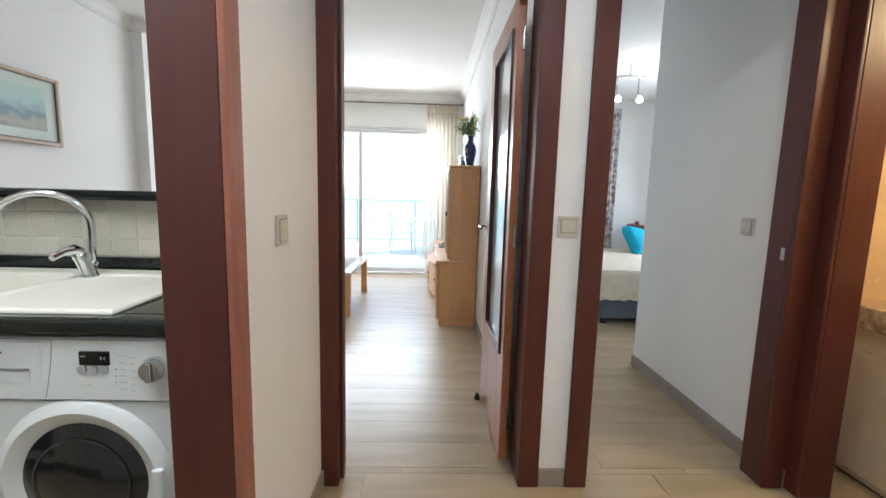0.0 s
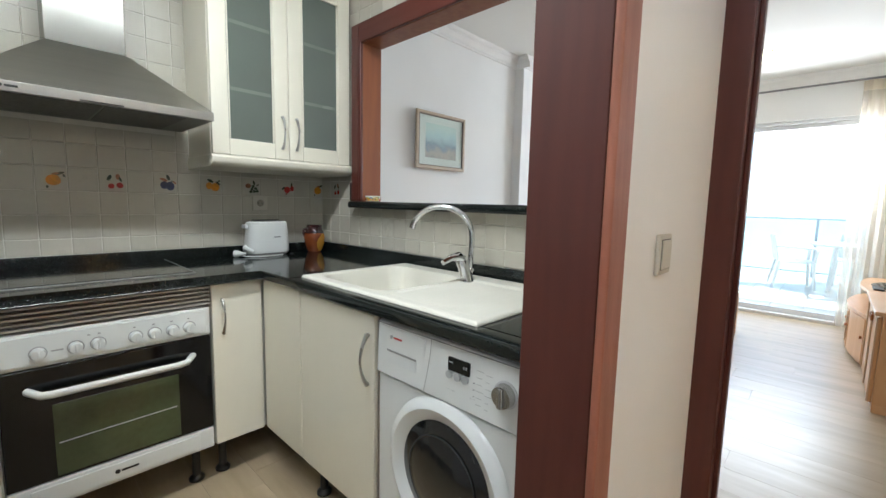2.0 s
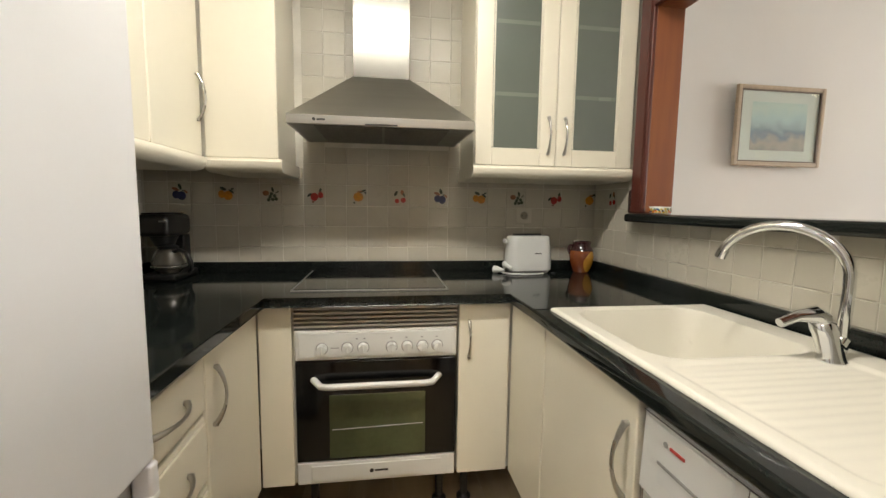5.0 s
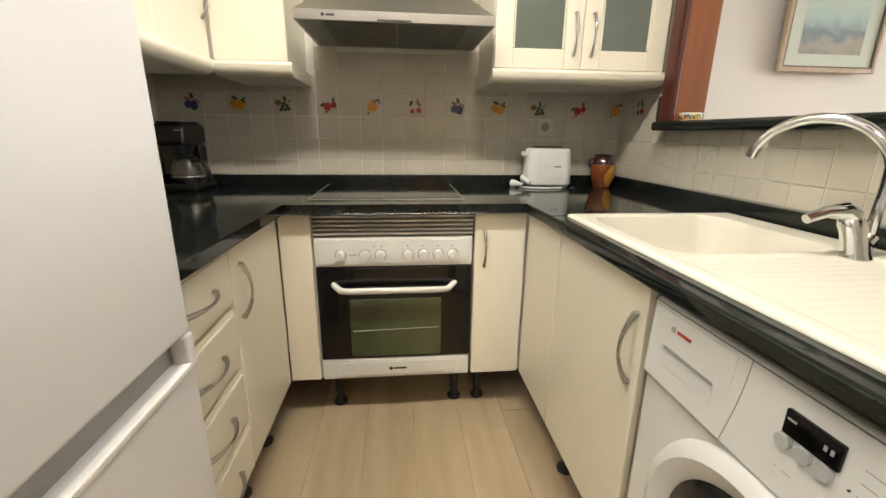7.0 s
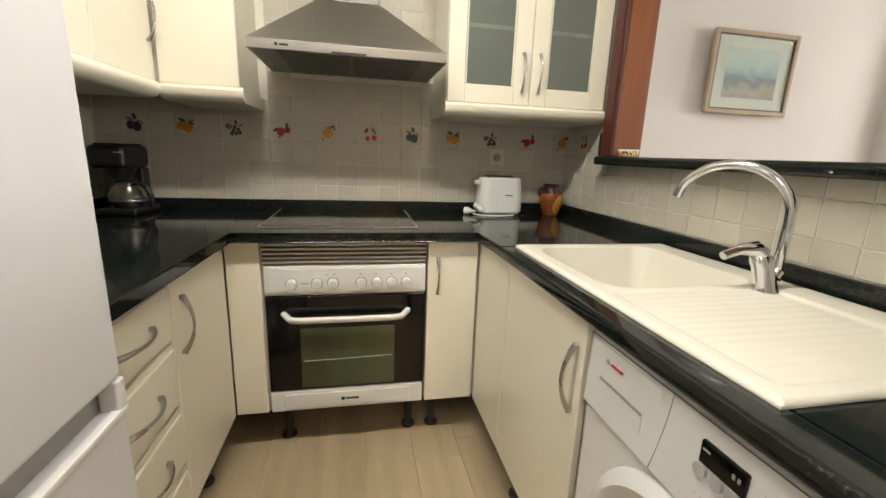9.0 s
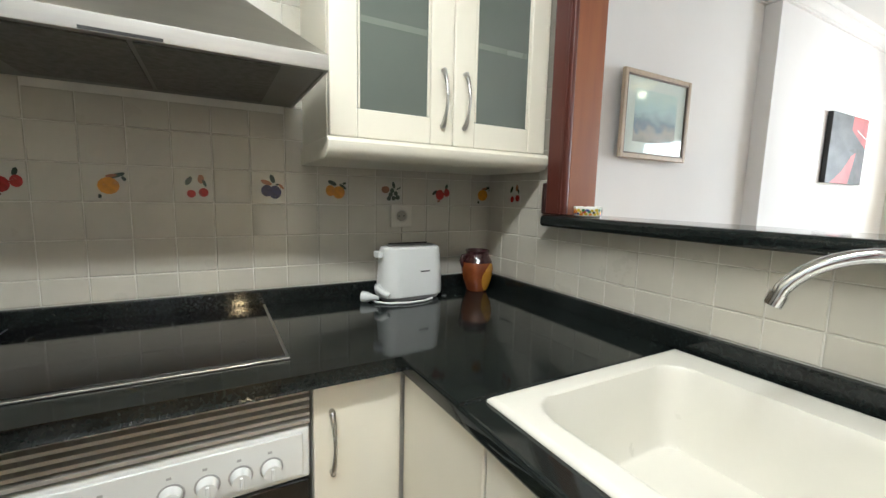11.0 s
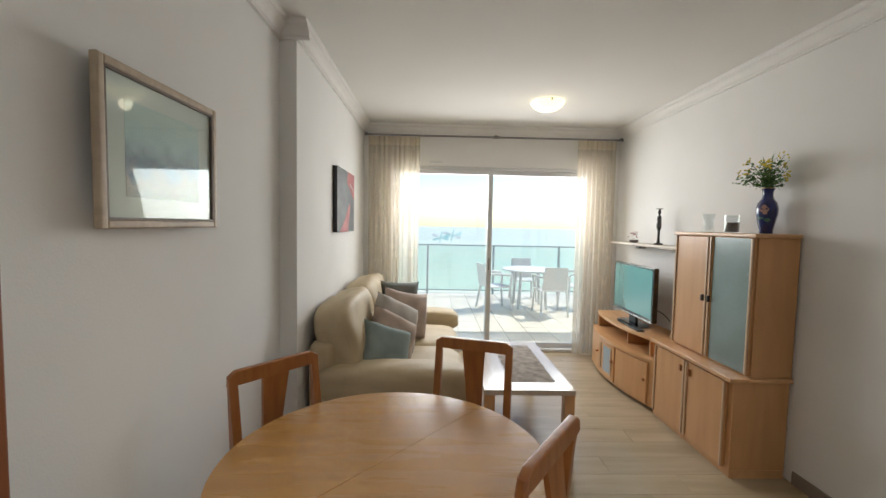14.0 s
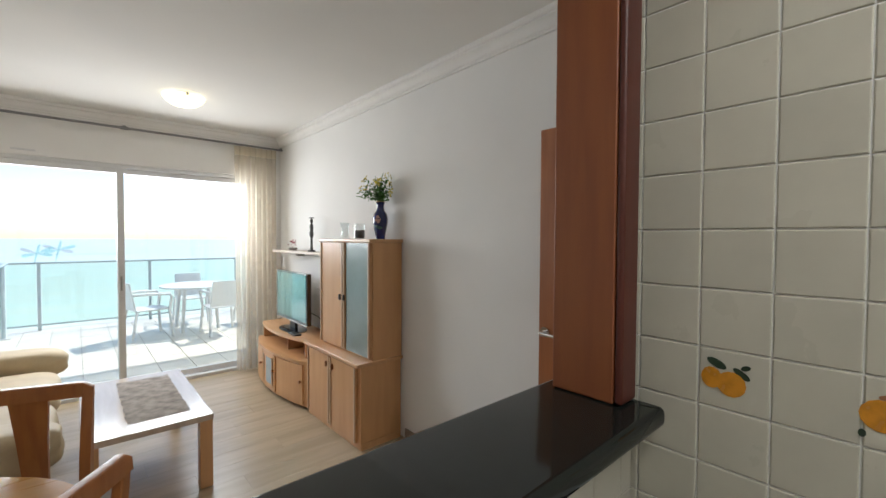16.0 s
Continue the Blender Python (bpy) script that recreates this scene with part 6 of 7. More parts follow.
part("body", prism(bow(0.10), "z", 0.03, 0.40), BEECH, v)
part("body_top", prism(bow(0.125, 5.095, 6.37), "z", 0.4005, 0.425, 0.003), BEECH_X, v)
part("television_shelf", prism(bow(0.085, 5.20, 6.34, base=0.36), "z", 0.565, 0.59, 0.003), BEECH_X, v)
for y in (5.22, 5.62, 6.30):
    part("support", box(0.36, 0.65, y, y + 0.018, 0.4255, 0.5645, 0.002), BEECH, v)
part("back_board", box(0.651, 0.666, 5.22, 6.32, 0.4255, 0.5645), BEECH, v, smooth=False)
part("plinth", box(0.36, 0.66, 5.14, 6.30, 0, 0.0295), surface("dark_plinth", (0.10, 0.07, 0.05), 0.6), v, smooth=False)
for ya, yb in ((5.15, 5.56), (5.60, 5.95), (5.96, 6.28)):
    xs = [0.33 - 0.10 * math.sin(math.pi * (q - 5.10) / 1.26) ** 0.8 for q in (ya, yb)]
    mid = 0.33 - 0.10 * math.sin(math.pi * ((ya + yb) / 2 - 5.10) / 1.26) ** 0.8
    x0 = mid - 0.004
    d = part("door", prism([(xs[0] - 0.012, ya), (mid - 0.013, (ya + yb) / 2), (xs[1] - 0.012, yb), (xs[1] + 0.003, yb), (mid + 0.002, (ya + yb) / 2), (xs[0] + 0.003, ya)], "z", 0.05, 0.39), BEECH, v)
    if ya == 5.60:
        part("pane", prism([(xs[0] - 0.014, ya + 0.06), (mid - 0.0155, (ya + yb) / 2), (xs[1] - 0.014, yb - 0.06), (xs[1] - 0.0125, yb - 0.06), (mid - 0.0135, (ya + yb) / 2), (xs[0] - 0.0125, ya + 0.06)], "z", 0.10, 0.345),
             surface("stand_glass", (0.34, 0.42, 0.46), 0.2, bump=0, coat=0.4), d, "pale frosted glass")
        for q in (ya + 0.045, yb - 0.06):
            xx = 0.33 - 0.10 * math.sin(math.pi * (q - 5.10) / 1.26) ** 0.8
            part("glass_bead", box(xx - 0.02, xx - 0.012, q, q + 0.015, 0.09, 0.355, 0.002), MATS["pale_beech_strip"], d)
    part("knob", rod((xs[0] - 0.012, ya + 0.03, 0.24), (xs[0] - 0.032, ya + 0.03, 0.24), 0.013, seg=14), CHERRY, d, "round brown wooden knob")

# Teal, partly metallic base strengthens the sea's reflection in the dark screen.
SCREEN = surface("tv_screen_sea_tint", (0.08, 0.30, 0.30), 0.08, metal=0.35, vary=0.02, bump=0, coat=0.9, spec=1.0)
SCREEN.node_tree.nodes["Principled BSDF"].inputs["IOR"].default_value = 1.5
tv = thing("television", "black flat-screen television, switched off, on an oval foot", "television", at=(0.45, 5.73, 0.59))
TVR = Matrix.Translation((0.455, 5.73, 0)) @ Matrix.Rotation(radians(-2), 4, "Z") @ Matrix.Translation((-0.455, -5.73, 0))


def tvt(bm):
    bm.transform(TVR)
    return bm


part("bezel", tvt(box(0.43, 0.475, 5.315, 6.145, 0.682, 1.165, 0.008)), surface("piano_black", (0.01, 0.01, 0.011), 0.12, bump=0, coat=0.5), tv)
part("bezel_trim", tvt(box(0.426, 0.4295, 5.315, 6.145, 0.675, 0.690, 0.002)), surface("trim_silver", (0.5, 0.5, 0.5), 0.25, metal=0.8), tv)
part("screen", tvt(box(0.4275, 0.4298, 5.34, 6.12, 0.712, 1.145)), SCREEN, tv, "glossy screen with the sea's teal reflection in its colour", smooth=False)
part("neck", tvt(box(0.445, 0.475, 5.66, 5.80, 0.60, 0.69, 0.006)), BLACKP, tv)
part("foot", tvt(lathe([(0, 0), (0.11, 0), (0.115, 0.006), (0.09, 0.014), (0, 0.018)], (0.45, 5.73, 0.5905), 32, sx=1.0, sy=2.0)), BLACKG, tv)
solo("remote_box", box(0.335, 0.40, 5.40, 5.57, 0.5905, 0.603, 0.004), BLACKP, "flat black remote control lying on the television shelf", "remote control", at=(0.37, 5.48, 0.59))
solo("television_cable", tube([(0.475, 5.42, 0.80), (0.54, 5.36, 0.76), (0.60, 5.32, 0.68), (0.655, 5.30, 0.60)], 0.004, 6), BLACKP, "thin black cable running down behind the television", "cable", at=(0.55, 5.36, 0.7))

sh = thing("wall_shelf", "short pale wooden wall shelf above the television", "shelf", at=(0.57, 5.7, 1.345))
part("board", box(0.472, 0.672, 5.03, 6.34, 1.34, 1.363, 0.003), surface("shelf_pale", (0.60, 0.52, 0.44), 0.4, vary=0.06, stretch=(9, 1, 1)), sh)
for y in (5.35, 6.0):
    part("bracket", box(0.60, 0.675, y - 0.03, y + 0.03, 1.305, 1.3395, 0.004), GREYP, sh, "small grey bracket")

# vase with flowers
vs = thing("flower_vase", "cobalt blue porcelain vase with painted pink flower", "vase", at=(0.55, 4.33, 1.48))
VC = (0.585, 4.36, 1.4925)
BLUE = surface("cobalt_glaze", (0.006, 0.015, 0.13), 0.1, vary=0.15, scale=12, bump=0, coat=0.6)
part("body", lathe([(0, 0), (0.034, 0), (0.037, 0.004), (0.036, 0.02), (0.046, 0.07), (0.056, 0.12), (0.058, 0.155), (0.050, 0.19), (0.033, 0.215), (0.027, 0.235), (0.028, 0.262), (0.036, 0.28), (0.033, 0.281), (0.024, 0.26), (0, 0.24)], VC, 36), BLUE, vs)
part("lip", lathe([(0.0355, 0.279), (0.038, 0.283), (0.034, 0.284)], VC, 30), surface("gold_rim", (0.55, 0.42, 0.2), 0.3, metal=0.8), vs)


def blob_on(parent, name, centre, r, direction, n, size, mat, squash=1.0):
    """A round painted patch on a turned body."""
    an, z = direction
    bm = bmesh.new()
    out = Vector((math.cos(an), math.sin(an), 0))
    tan = Vector((-math.sin(an), math.cos(an), 0))
    c_ = Vector(centre) + out * (r + 0.001) + Vector((0, 0, z))
    bm.faces.new([bm.verts.new(c_ + tan * size * math.cos(q) * squash + Vector((0, 0, 1)) * size * math.sin(q) - out * (size * math.cos(q) * squash) ** 2 / (2 * r)) for q in (2 * math.pi * k_ / n for k_ in range(n))])
    return part(name, bm, mat, parent, smooth=False)


PETAL = surface("petal_pink", (0.55, 0.33, 0.28), 0.3, vary=0.2, scale=60, bump=0)
for k, (dz, da) in enumerate(((0.165, 0.0), (0.15, 0.22), (0.148, -0.22), (0.132, 0.1))):
    blob_on(vs, "painted_petal", VC, 0.057, (radians(215) + da, dz), 12, 0.014, PETAL, 0.9)
for k, (dz, da) in enumerate(((0.10, -0.35), (0.085, 0.3))):
    blob_on(vs, "painted_leaf", VC, 0.052, (radians(215) + da, dz), 10, 0.012, surface("painted_green", (0.04, 0.14, 0.12), 0.3, bump=0), 1.5)

fl = thing("artificial_flowers", "green sprigs with small yellow flowers in the blue vase", "flowers", at=(VC[0], VC[1], VC[2] + 0.26))
GREEN = surface("leaf_green", (0.10, 0.24, 0.045), 0.5, vary=0.3, scale=30, bump=0.02)
YELLOW = surface("flower_yellow", (0.72, 0.58, 0.05), 0.6, vary=0.2, scale=50)
rnd = random.Random(11)
leaves, blooms, stems = bmesh.new(), bmesh.new(), bmesh.new()
for k in range(26):
    an, el, ln = rnd.uniform(0, 2 * math.pi), rnd.uniform(0.25, 1.45), rnd.uniform(0.09, 0.20)
    d_ = Vector((math.cos(an) * math.cos(el), math.sin(an) * math.cos(el), math.sin(el)))
    if d_.x > 0:
        d_.x *= 0.45
    a_ = Vector(VC) + Vector((0, 0, 0.27))
    pts = [a_ + d_ * ln * q + Vector((0, 0, 0.04 * math.sin(q * 2.0) - 0.03 * q * q * (1 - math.sin(el)))) for q in (0, 0.33, 0.66, 1.0)]
    tube(pts, 0.0014, 5, stems)
    for m_ in range(24):
        q = rnd.uniform(0.3, 1.05)
        p_ = a_ + d_ * ln * q + Vector((rnd.uniform(-1, 1), rnd.uniform(-1, 1), rnd.uniform(-1, 1))) * 0.018
        u1 = Vector((rnd.uniform(-1, 1), rnd.uniform(-1, 1), rnd.uniform(-0.4, 1))).normalized()
        u2 = u1.orthogonal().normalized()
        L_, W_ = rnd.uniform(0.016, 0.032), rnd.uniform(0.006, 0.010)
        up_ = u1.cross(u2) * 0.002
        vv = [leaves.verts.new(p_), leaves.verts.new(p_ + u1 * L_ * 0.5 + u2 * W_ + up_), leaves.verts.new(p_ + u1 * L_), leaves.verts.new(p_ + u1 * L_ * 0.5 - u2 * W_ + up_)]
        leaves.faces.new(vv)
    if k % 2 == 0:
        tip = pts[-1]
        for m_ in range(9):
            p_ = tip + Vector((rnd.uniform(-1, 1), rnd.uniform(-1, 1), rnd.uniform(-1, 1))) * 0.022
            bmesh.ops.create_icosphere(blooms, subdivisions=1, radius=rnd.uniform(0.004, 0.007), matrix=Matrix.Translation(p_))
part("leaves", leaves, GREEN, fl, smooth=False)
part("stems", stems, GREEN, fl)
part("blossoms", blooms, YELLOW, fl, "clusters of tiny yellow blossoms")

g = solo("glass_candle_holder", lathe([(0, 0), (0.04, 0), (0.042, 0.004), (0.034, 0.03), (0.03, 0.07), (0.036, 0.11), (0.042, 0.135), (0.040, 0.135), (0.034, 0.11), (0.028, 0.07), (0.032, 0.03), (0.0, 0.006)], (0.55, 4.85, 1.4925), 28), CLEARG,
         "waisted clear glass vase on the cabinet", "glass vase", at=(0.55, 4.85, 1.4925))
p = thing("candle_glass", "clear glass tumbler holding a grey-brown candle", "candle", at=(0.55, 4.61, 1.4925))
part("tumbler", lathe([(0, 0), (0.042, 0), (0.044, 0.004), (0.046, 0.12), (0.044, 0.12), (0.042, 0.006), (0, 0.004)], (0.55, 4.61, 1.4925), 28), CLEARG, p)
part("wax", lathe([(0, 0.0045), (0.0405, 0.0065), (0.041, 0.07), (0, 0.071)], (0.55, 4.61, 1.4925), 24), surface("candle_grey", (0.26, 0.23, 0.20), 0.6, vary=0.1, scale=30), p)

bm = lathe([(0, 0), (0.045, 0.0), (0.045, 0.012), (0.018, 0.018), (0.014, 0.05), (0.012, 0.13), (0.022, 0.15), (0.026, 0.18), (0.018, 0.21), (0.024, 0.235), (0.02, 0.26), (0.009, 0.27), (0.009, 0.278), (0.017, 0.29), (0.016, 0.31), (0.004, 0.322), (0.035, 0.326), (0.035, 0.330), (0, 0.334)], (0.57, 5.56, 1.3635), 18, sx=0.8)
tube([(0.57, 5.535, 1.61), (0.562, 5.515, 1.55), (0.56, 5.54, 1.52)], 0.006, 8, bm)
solo("figurine", bm, surface("dark_bronze", (0.03, 0.022, 0.018), 0.35, vary=0.3, scale=40), "slender dark carved figurine with a tray on its head", "figurine", at=(0.57, 5.56, 1.3635))
p = thing("potted_flower", "small dark red artificial flower in a low glass dish", "ornament", at=(0.57, 6.02, 1.3635))
part("dish", lathe([(0, 0), (0.035, 0), (0.045, 0.02), (0.04, 0.03), (0, 0.03)], (0.57, 6.02, 1.3635), 20), surface("dish_grey", (0.2, 0.18, 0.16), 0.3), p)
bm = bmesh.new()
rnd = random.Random(3)
for k in range(34):
    c_ = Vector((0.57, 6.02, 1.44)) + Vector((rnd.uniform(-1, 1) * 0.03, rnd.uniform(-1, 1) * 0.05, rnd.uniform(-1, 1) * 0.032))
    u1 = Vector((rnd.uniform(-1, 1), rnd.uniform(-1, 1), rnd.uniform(-1, 1))).normalized() * 0.018
    u2 = u1.orthogonal().normalized() * 0.008
    bm.faces.new([bm.verts.new(q) for q in (c_, c_ + u1 * 0.5 + u2, c_ + u1, c_ + u1 * 0.5 - u2)])
part("petals", bm, surface("petal_crimson", (0.28, 0.02, 0.05), 0.5, vary=0.3, scale=30), p, smooth=False)

# ---- pictures ----
def picture_material(name, build):
    m = bpy.data.materials.new(name)
    m.use_nodes = True
    build(m.node_tree, m.node_tree.nodes["Principled BSDF"])
    return m


def landscape(nt, p):
    n, link = nt.nodes, nt.links.new
    co = n.new("ShaderNodeTexCoord")
    sep = n.new("ShaderNodeSeparateXYZ")
    link(co.outputs["Object"], sep.inputs[0])
    a = n.new("ShaderNodeTexNoise")
    a.inputs["Scale"].default_value, a.inputs["Detail"].default_value = 16, 7
    link(co.outputs["Object"], a.inputs["Vector"])
    ad = n.new("ShaderNodeMath")
    ad.operation = "MULTIPLY_ADD"
    link(a.outputs["Fac"], ad.inputs[0])
    ad.inputs[1].default_value = 0.16
    link(sep.outputs["Z"], ad.inputs[2])
    rg = n.new("ShaderNodeMapRange")
    rg.inputs["From Min"].default_value, rg.inputs["From Max"].default_value = -0.10, 0.26
    link(ad.outputs[0], rg.inputs["Value"])
    cr = n.new("ShaderNodeValToRGB")
    el = cr.color_ramp.elements
    el[0].color, el[1].color = (0.27, 0.29, 0.28, 1), (0.45, 0.62, 0.64, 1)
    for pos, c_ in ((0.22, (0.50, 0.42, 0.38, 1)), (0.36, (0.22, 0.28, 0.36, 1)), (0.48, (0.42, 0.50, 0.55, 1)), (0.62, (0.50, 0.64, 0.66, 1)), (0.8, (0.62, 0.70, 0.66, 1))):
        e = el.new(pos)
        e.color = c_
    link(rg.outputs["Result"], cr.inputs["Fac"])
    link(cr.outputs["Color"], p.inputs["Base Color"])
    p.inputs["Roughness"].default_value = 0.6


FRAME_IN = surface("dark_frame_sight_edge", (0.16, 0.12, 0.09), 0.5, vary=0.1, bump=0.01)
f = thing("framed_landscape", "faded landscape print with white mount in a light oak frame behind glass", "picture", at=(-2.39, 3.175, 1.715))
PX, PY0, PY1, PZ0, PZ1, FW = LW1 + 0.026, 2.90, 3.472, 1.482, 1.932, 0.024
for nm, b in (("frame_side", (PY0, PY0 + FW, PZ0, PZ1)), ("frame_side", (PY1 - FW, PY1, PZ0, PZ1)), ("frame_side", (PY0 + FW, PY1 - FW, PZ0, PZ0 + FW)), ("frame_side", (PY0 + FW, PY1 - FW, PZ1 - FW, PZ1))):
    part(nm, box(PX + 0.008, PX + 0.031, *b, 0.005), FRAME, f)
for b in ((PY0 + FW, PY0 + FW + 0.007, PZ0 + FW, PZ1 - FW), (PY1 - FW - 0.007, PY1 - FW, PZ0 + FW, PZ1 - FW), (PY0 + FW + 0.007, PY1 - FW - 0.007, PZ0 + FW, PZ0 + FW + 0.007), (PY0 + FW + 0.007, PY1 - FW - 0.007, PZ1 - FW - 0.007, PZ1 - FW)):
    part("sight_edge", box(PX + 0.0182, PX + 0.0285, *b, 0.001), FRAME_IN, f, "darker inner edge of the frame")
part("hanging_wedge", box(LW1 + 0.001, PX + 0.003, PY0 + 0.1, PY1 - 0.1, PZ0 + 0.05, PZ1 - 0.02), BLACKP, f, smooth=False)
part("mount", box(PX + 0.006, PX + 0.018, PY0 + FW, PY1 - FW, PZ0 + FW, PZ1 - FW), surface("mount_board", (0.74, 0.75, 0.72), 0.8, vary=0.02), f, "off-white mount board", smooth=False)
bm = box(PX + 0.0182, PX + 0.0188, PY0 + 0.105, PY1 - 0.105, PZ0 + 0.09, PZ1 - 0.09)
part("print", bm, picture_material("landscape_print", landscape), f, "hazy landscape in grey, pink and pale blue", smooth=False)
GP = glass("picture_glass", gloss=(0.5, 0.02))
p = part("pane", box(PX + 0.0205, PX + 0.022, PY0 + FW + 0.0072, PY1 - FW - 0.0072, PZ0 + FW + 0.0072, PZ1 - FW - 0.0072), GP, f, "reflecting picture glass", smooth=False)
p.visible_shadow = False

cv = thing("canvas_picture", "canvas print in grey, black and red with deep black edges", "picture", at=(-2.29, 5.5, 1.7))
part("canvas", box(LW2 + 0.003, LW2 + 0.038, 5.16, 5.86, 1.432, 1.965, 0.002), BLACKP, cv)
CX = LW2 + 0.0385


def patch(name, pts, mat, lift=0.0):
    bm = bmesh.new()
    bm.faces.new([bm.verts.new((CX + lift, 5.16 + 0.70 * u_, 1.432 + 0.533 * v_)) for u_, v_ in pts])
    part(name, bm, mat, cv, smooth=False)


patch("painted_ground", [(0, 0), (1, 0), (1, 1), (0, 1)], surface("canvas_grey", (0.038, 0.044, 0.048), 0.6, vary=0.6, scale=5, stretch=(1, 1, 2), bump=0.03, second=(0.022, 0.022, 0.026)))
REDP = surface("canvas_red", (0.40, 0.022, 0.02), 0.55, vary=0.3, scale=6, bump=0.02, second=(0.25, 0.015, 0.02))
patch("painted_red", [(0.56, 1), (1, 1), (1, 0.56), (0.80, 0.66), (0.55, 0.80)], REDP, 0.0006)
patch("painted_red", [(0.12, 0), (0.62, 0), (0.74, 0.48), (0.62, 0.42), (0.40, 0.18)], REDP, 0.0006)
patch("painted_dark", [(0.52, 0.5), (0.76, 0.56), (0.98, 0.5), (0.98, 0.05), (0.7, 0.02), (0.78, 0.45)], surface("canvas_dark", (0.03, 0.025, 0.03), 0.6, vary=0.5, scale=14), 0.0006)
patch("painted_line", [(0.70, 0.80), (0.98, 0.70), (0.98, 0.715), (0.70, 0.82)], surface("canvas_white", (0.6, 0.58, 0.55), 0.6), 0.0012)

# ---- bedroom and bathroom glimpses ----
b = thing("bed", "double bed with cream scalloped bedspread and dark wooden headboard", "bed", at=(2.6, 5.0, 0))
part("bed_base", box(1.92, 3.9, 4.32, 6.12, 0.06, 0.28, 0.01), surface("bed_base_blue", (0.12, 0.14, 0.18), 0.8), b)
part("mattress", box(1.90, 3.92, 4.29, 6.13, 0.281, 0.52, 0.04, 3), surface("sheet_white", (0.7, 0.68, 0.64), 0.9), b)
SPREAD = surface("cream_bedspread", (0.66, 0.59, 0.47), 0.9, vary=0.06, scale=12, bump=0.1, bscale=120)
bm = bmesh.new()
prev = None
for i in range(61):
    x = 1.88 + 2.0 * i / 60
    zb = 0.245 + 0.02 * abs(math.sin(i * 0.9))
    ring = [bm.verts.new(q) for q in ((x, 4.272 + 0.006 * math.sin(i * 0.9), zb), (x, 4.275, 0.50), (x, 4.31, 0.545), (x, 6.12, 0.545), (x, 6.14, 0.3))]
    if prev:
        for k in range(4):
            bm.faces.new((prev[k], prev[k + 1], ring[k + 1], ring[k]))
    prev = ring
part("bedspread", bm, SPREAD, b, "cream bedspread with scalloped hem")
part("headboard_post", lathe([(0.03, 0), (0.03, 0.75), (0.03, 0.78), (0.035, 0.86), (0.03, 0.92), (0, 0.94)], (3.15, 6.19, 0), 16), MAHOG, b)
part("headboard", box(3.18, 3.95, 6.17, 6.21, 0.3, 0.88, 0.01), MAHOG_X, b)
part("headboard_scroll", tube([(3.15, 6.19, 0.86), (3.08, 6.19, 0.87), (3.02, 6.19, 0.855)], 0.03, 10), MAHOG, b)
for x in (1.97, 3.85):
    for y in (4.38, 5.85):
        part("leg", rod((x, y, 0), (x, y, 0.06), 0.03, seg=12), BLACKP, b)
cushion((3.02, 5.75, 0.66), 0.50, (48, 10, 20), surface("cushion_turquoise", (0.02, 0.33, 0.48), 0.9, vary=0.1, bump=0.05, bscale=200), "bright turquoise cushion lying on the bed", 9)
curt = thing("bedroom_curtain", "white curtain with brown leaf pattern", "curtain", at=(2.75, 6.5, 2.4))
bm = bmesh.new()
prev = None
for i in range(41):
    x = 2.55 + 0.40 * i / 40
    q = [bm.verts.new((x, 6.50 + 0.02 * math.sin(i * 0.95), z)) for z in (0.004, 1.2, 2.52)]
    if prev:
        for k in range(2):
            bm.faces.new((prev[k], prev[k + 1], q[k + 1], q[k]))
    prev = q
part("cloth", bm, surface("leaf_cloth", (0.62, 0.60, 0.60), 0.9, vary=0.5, scale=16, bump=0, second=(0.14, 0.09, 0.08)), curt)
l = thing("bedroom_spot_lamp", "ceiling spot bar with lit bulbs", "ceiling light", at=(2.45, 4.9, 2.5))
part("bar", tube([(2.12, 4.9, 2.50), (2.30, 4.92, 2.52), (2.5, 4.9, 2.50)], 0.01, 8), NICKEL, l)
part("ceiling_mount", rod((2.30, 4.92, 2.52), (2.30, 4.92, 2.649), 0.012, seg=10), NICKEL, l)
for x in (2.16, 2.39):
    part("stem", rod((x, 4.9, 2.505), (x, 4.9, 2.31), 0.008, seg=8), NICKEL, l)
    part("bulb", lathe([(0, -0.07), (0.028, -0.055), (0.032, -0.03), (0.015, 0.0), (0, 0)], (x + 0.02, 4.9, 2.31), 16), surface("bulb_lit", (0.9, 0.85, 0.7), 0.3, bump=0, glow=(1, 0.85, 0.55, 3)), l, "small lit bulb")

vn = thing("vanity_unit", "bathroom vanity with marble top on a beige cabinet", "vanity unit", at=(2.3, 1.7, 0))
part("cabinet", box(2.12, 2.62, 0.5, 2.19, 0.03, 0.70, 0.004), surface("vanity_beige", (0.55, 0.42, 0.28), 0.5, vary=0.05), vn)
for y in (0.55, 1.1, 1.65):
    part("door", box(2.103, 2.119, y, y + 0.52, 0.06, 0.60, 0.004), MATS["vanity_beige"], vn)
part("top", box(2.07, 2.64, 0.5, 2.195, 0.701, 0.80, 0.01), surface("brown_marble", (0.42, 0.30, 0.20), 0.15, vary=0.4, scale=18, bump=0, second=(0.16, 0.09, 0.05), coat=0.4), vn)
part("washbasin", lathe([(0.0, 0.0), (0.15, 0.01), (0.22, 0.08), (0.23, 0.10), (0.215, 0.10), (0.14, 0.03), (0.0, 0.02)], (2.36, 1.75, 0.8005), 32), WHITE, vn)
part("plinth", box(2.15, 2.6, 0.5, 2.19, 0.0, 0.03), BLACKP, vn, smooth=False)

# ---- fruit tiles, wall tiles, planks ----
TZ0 = 0.92


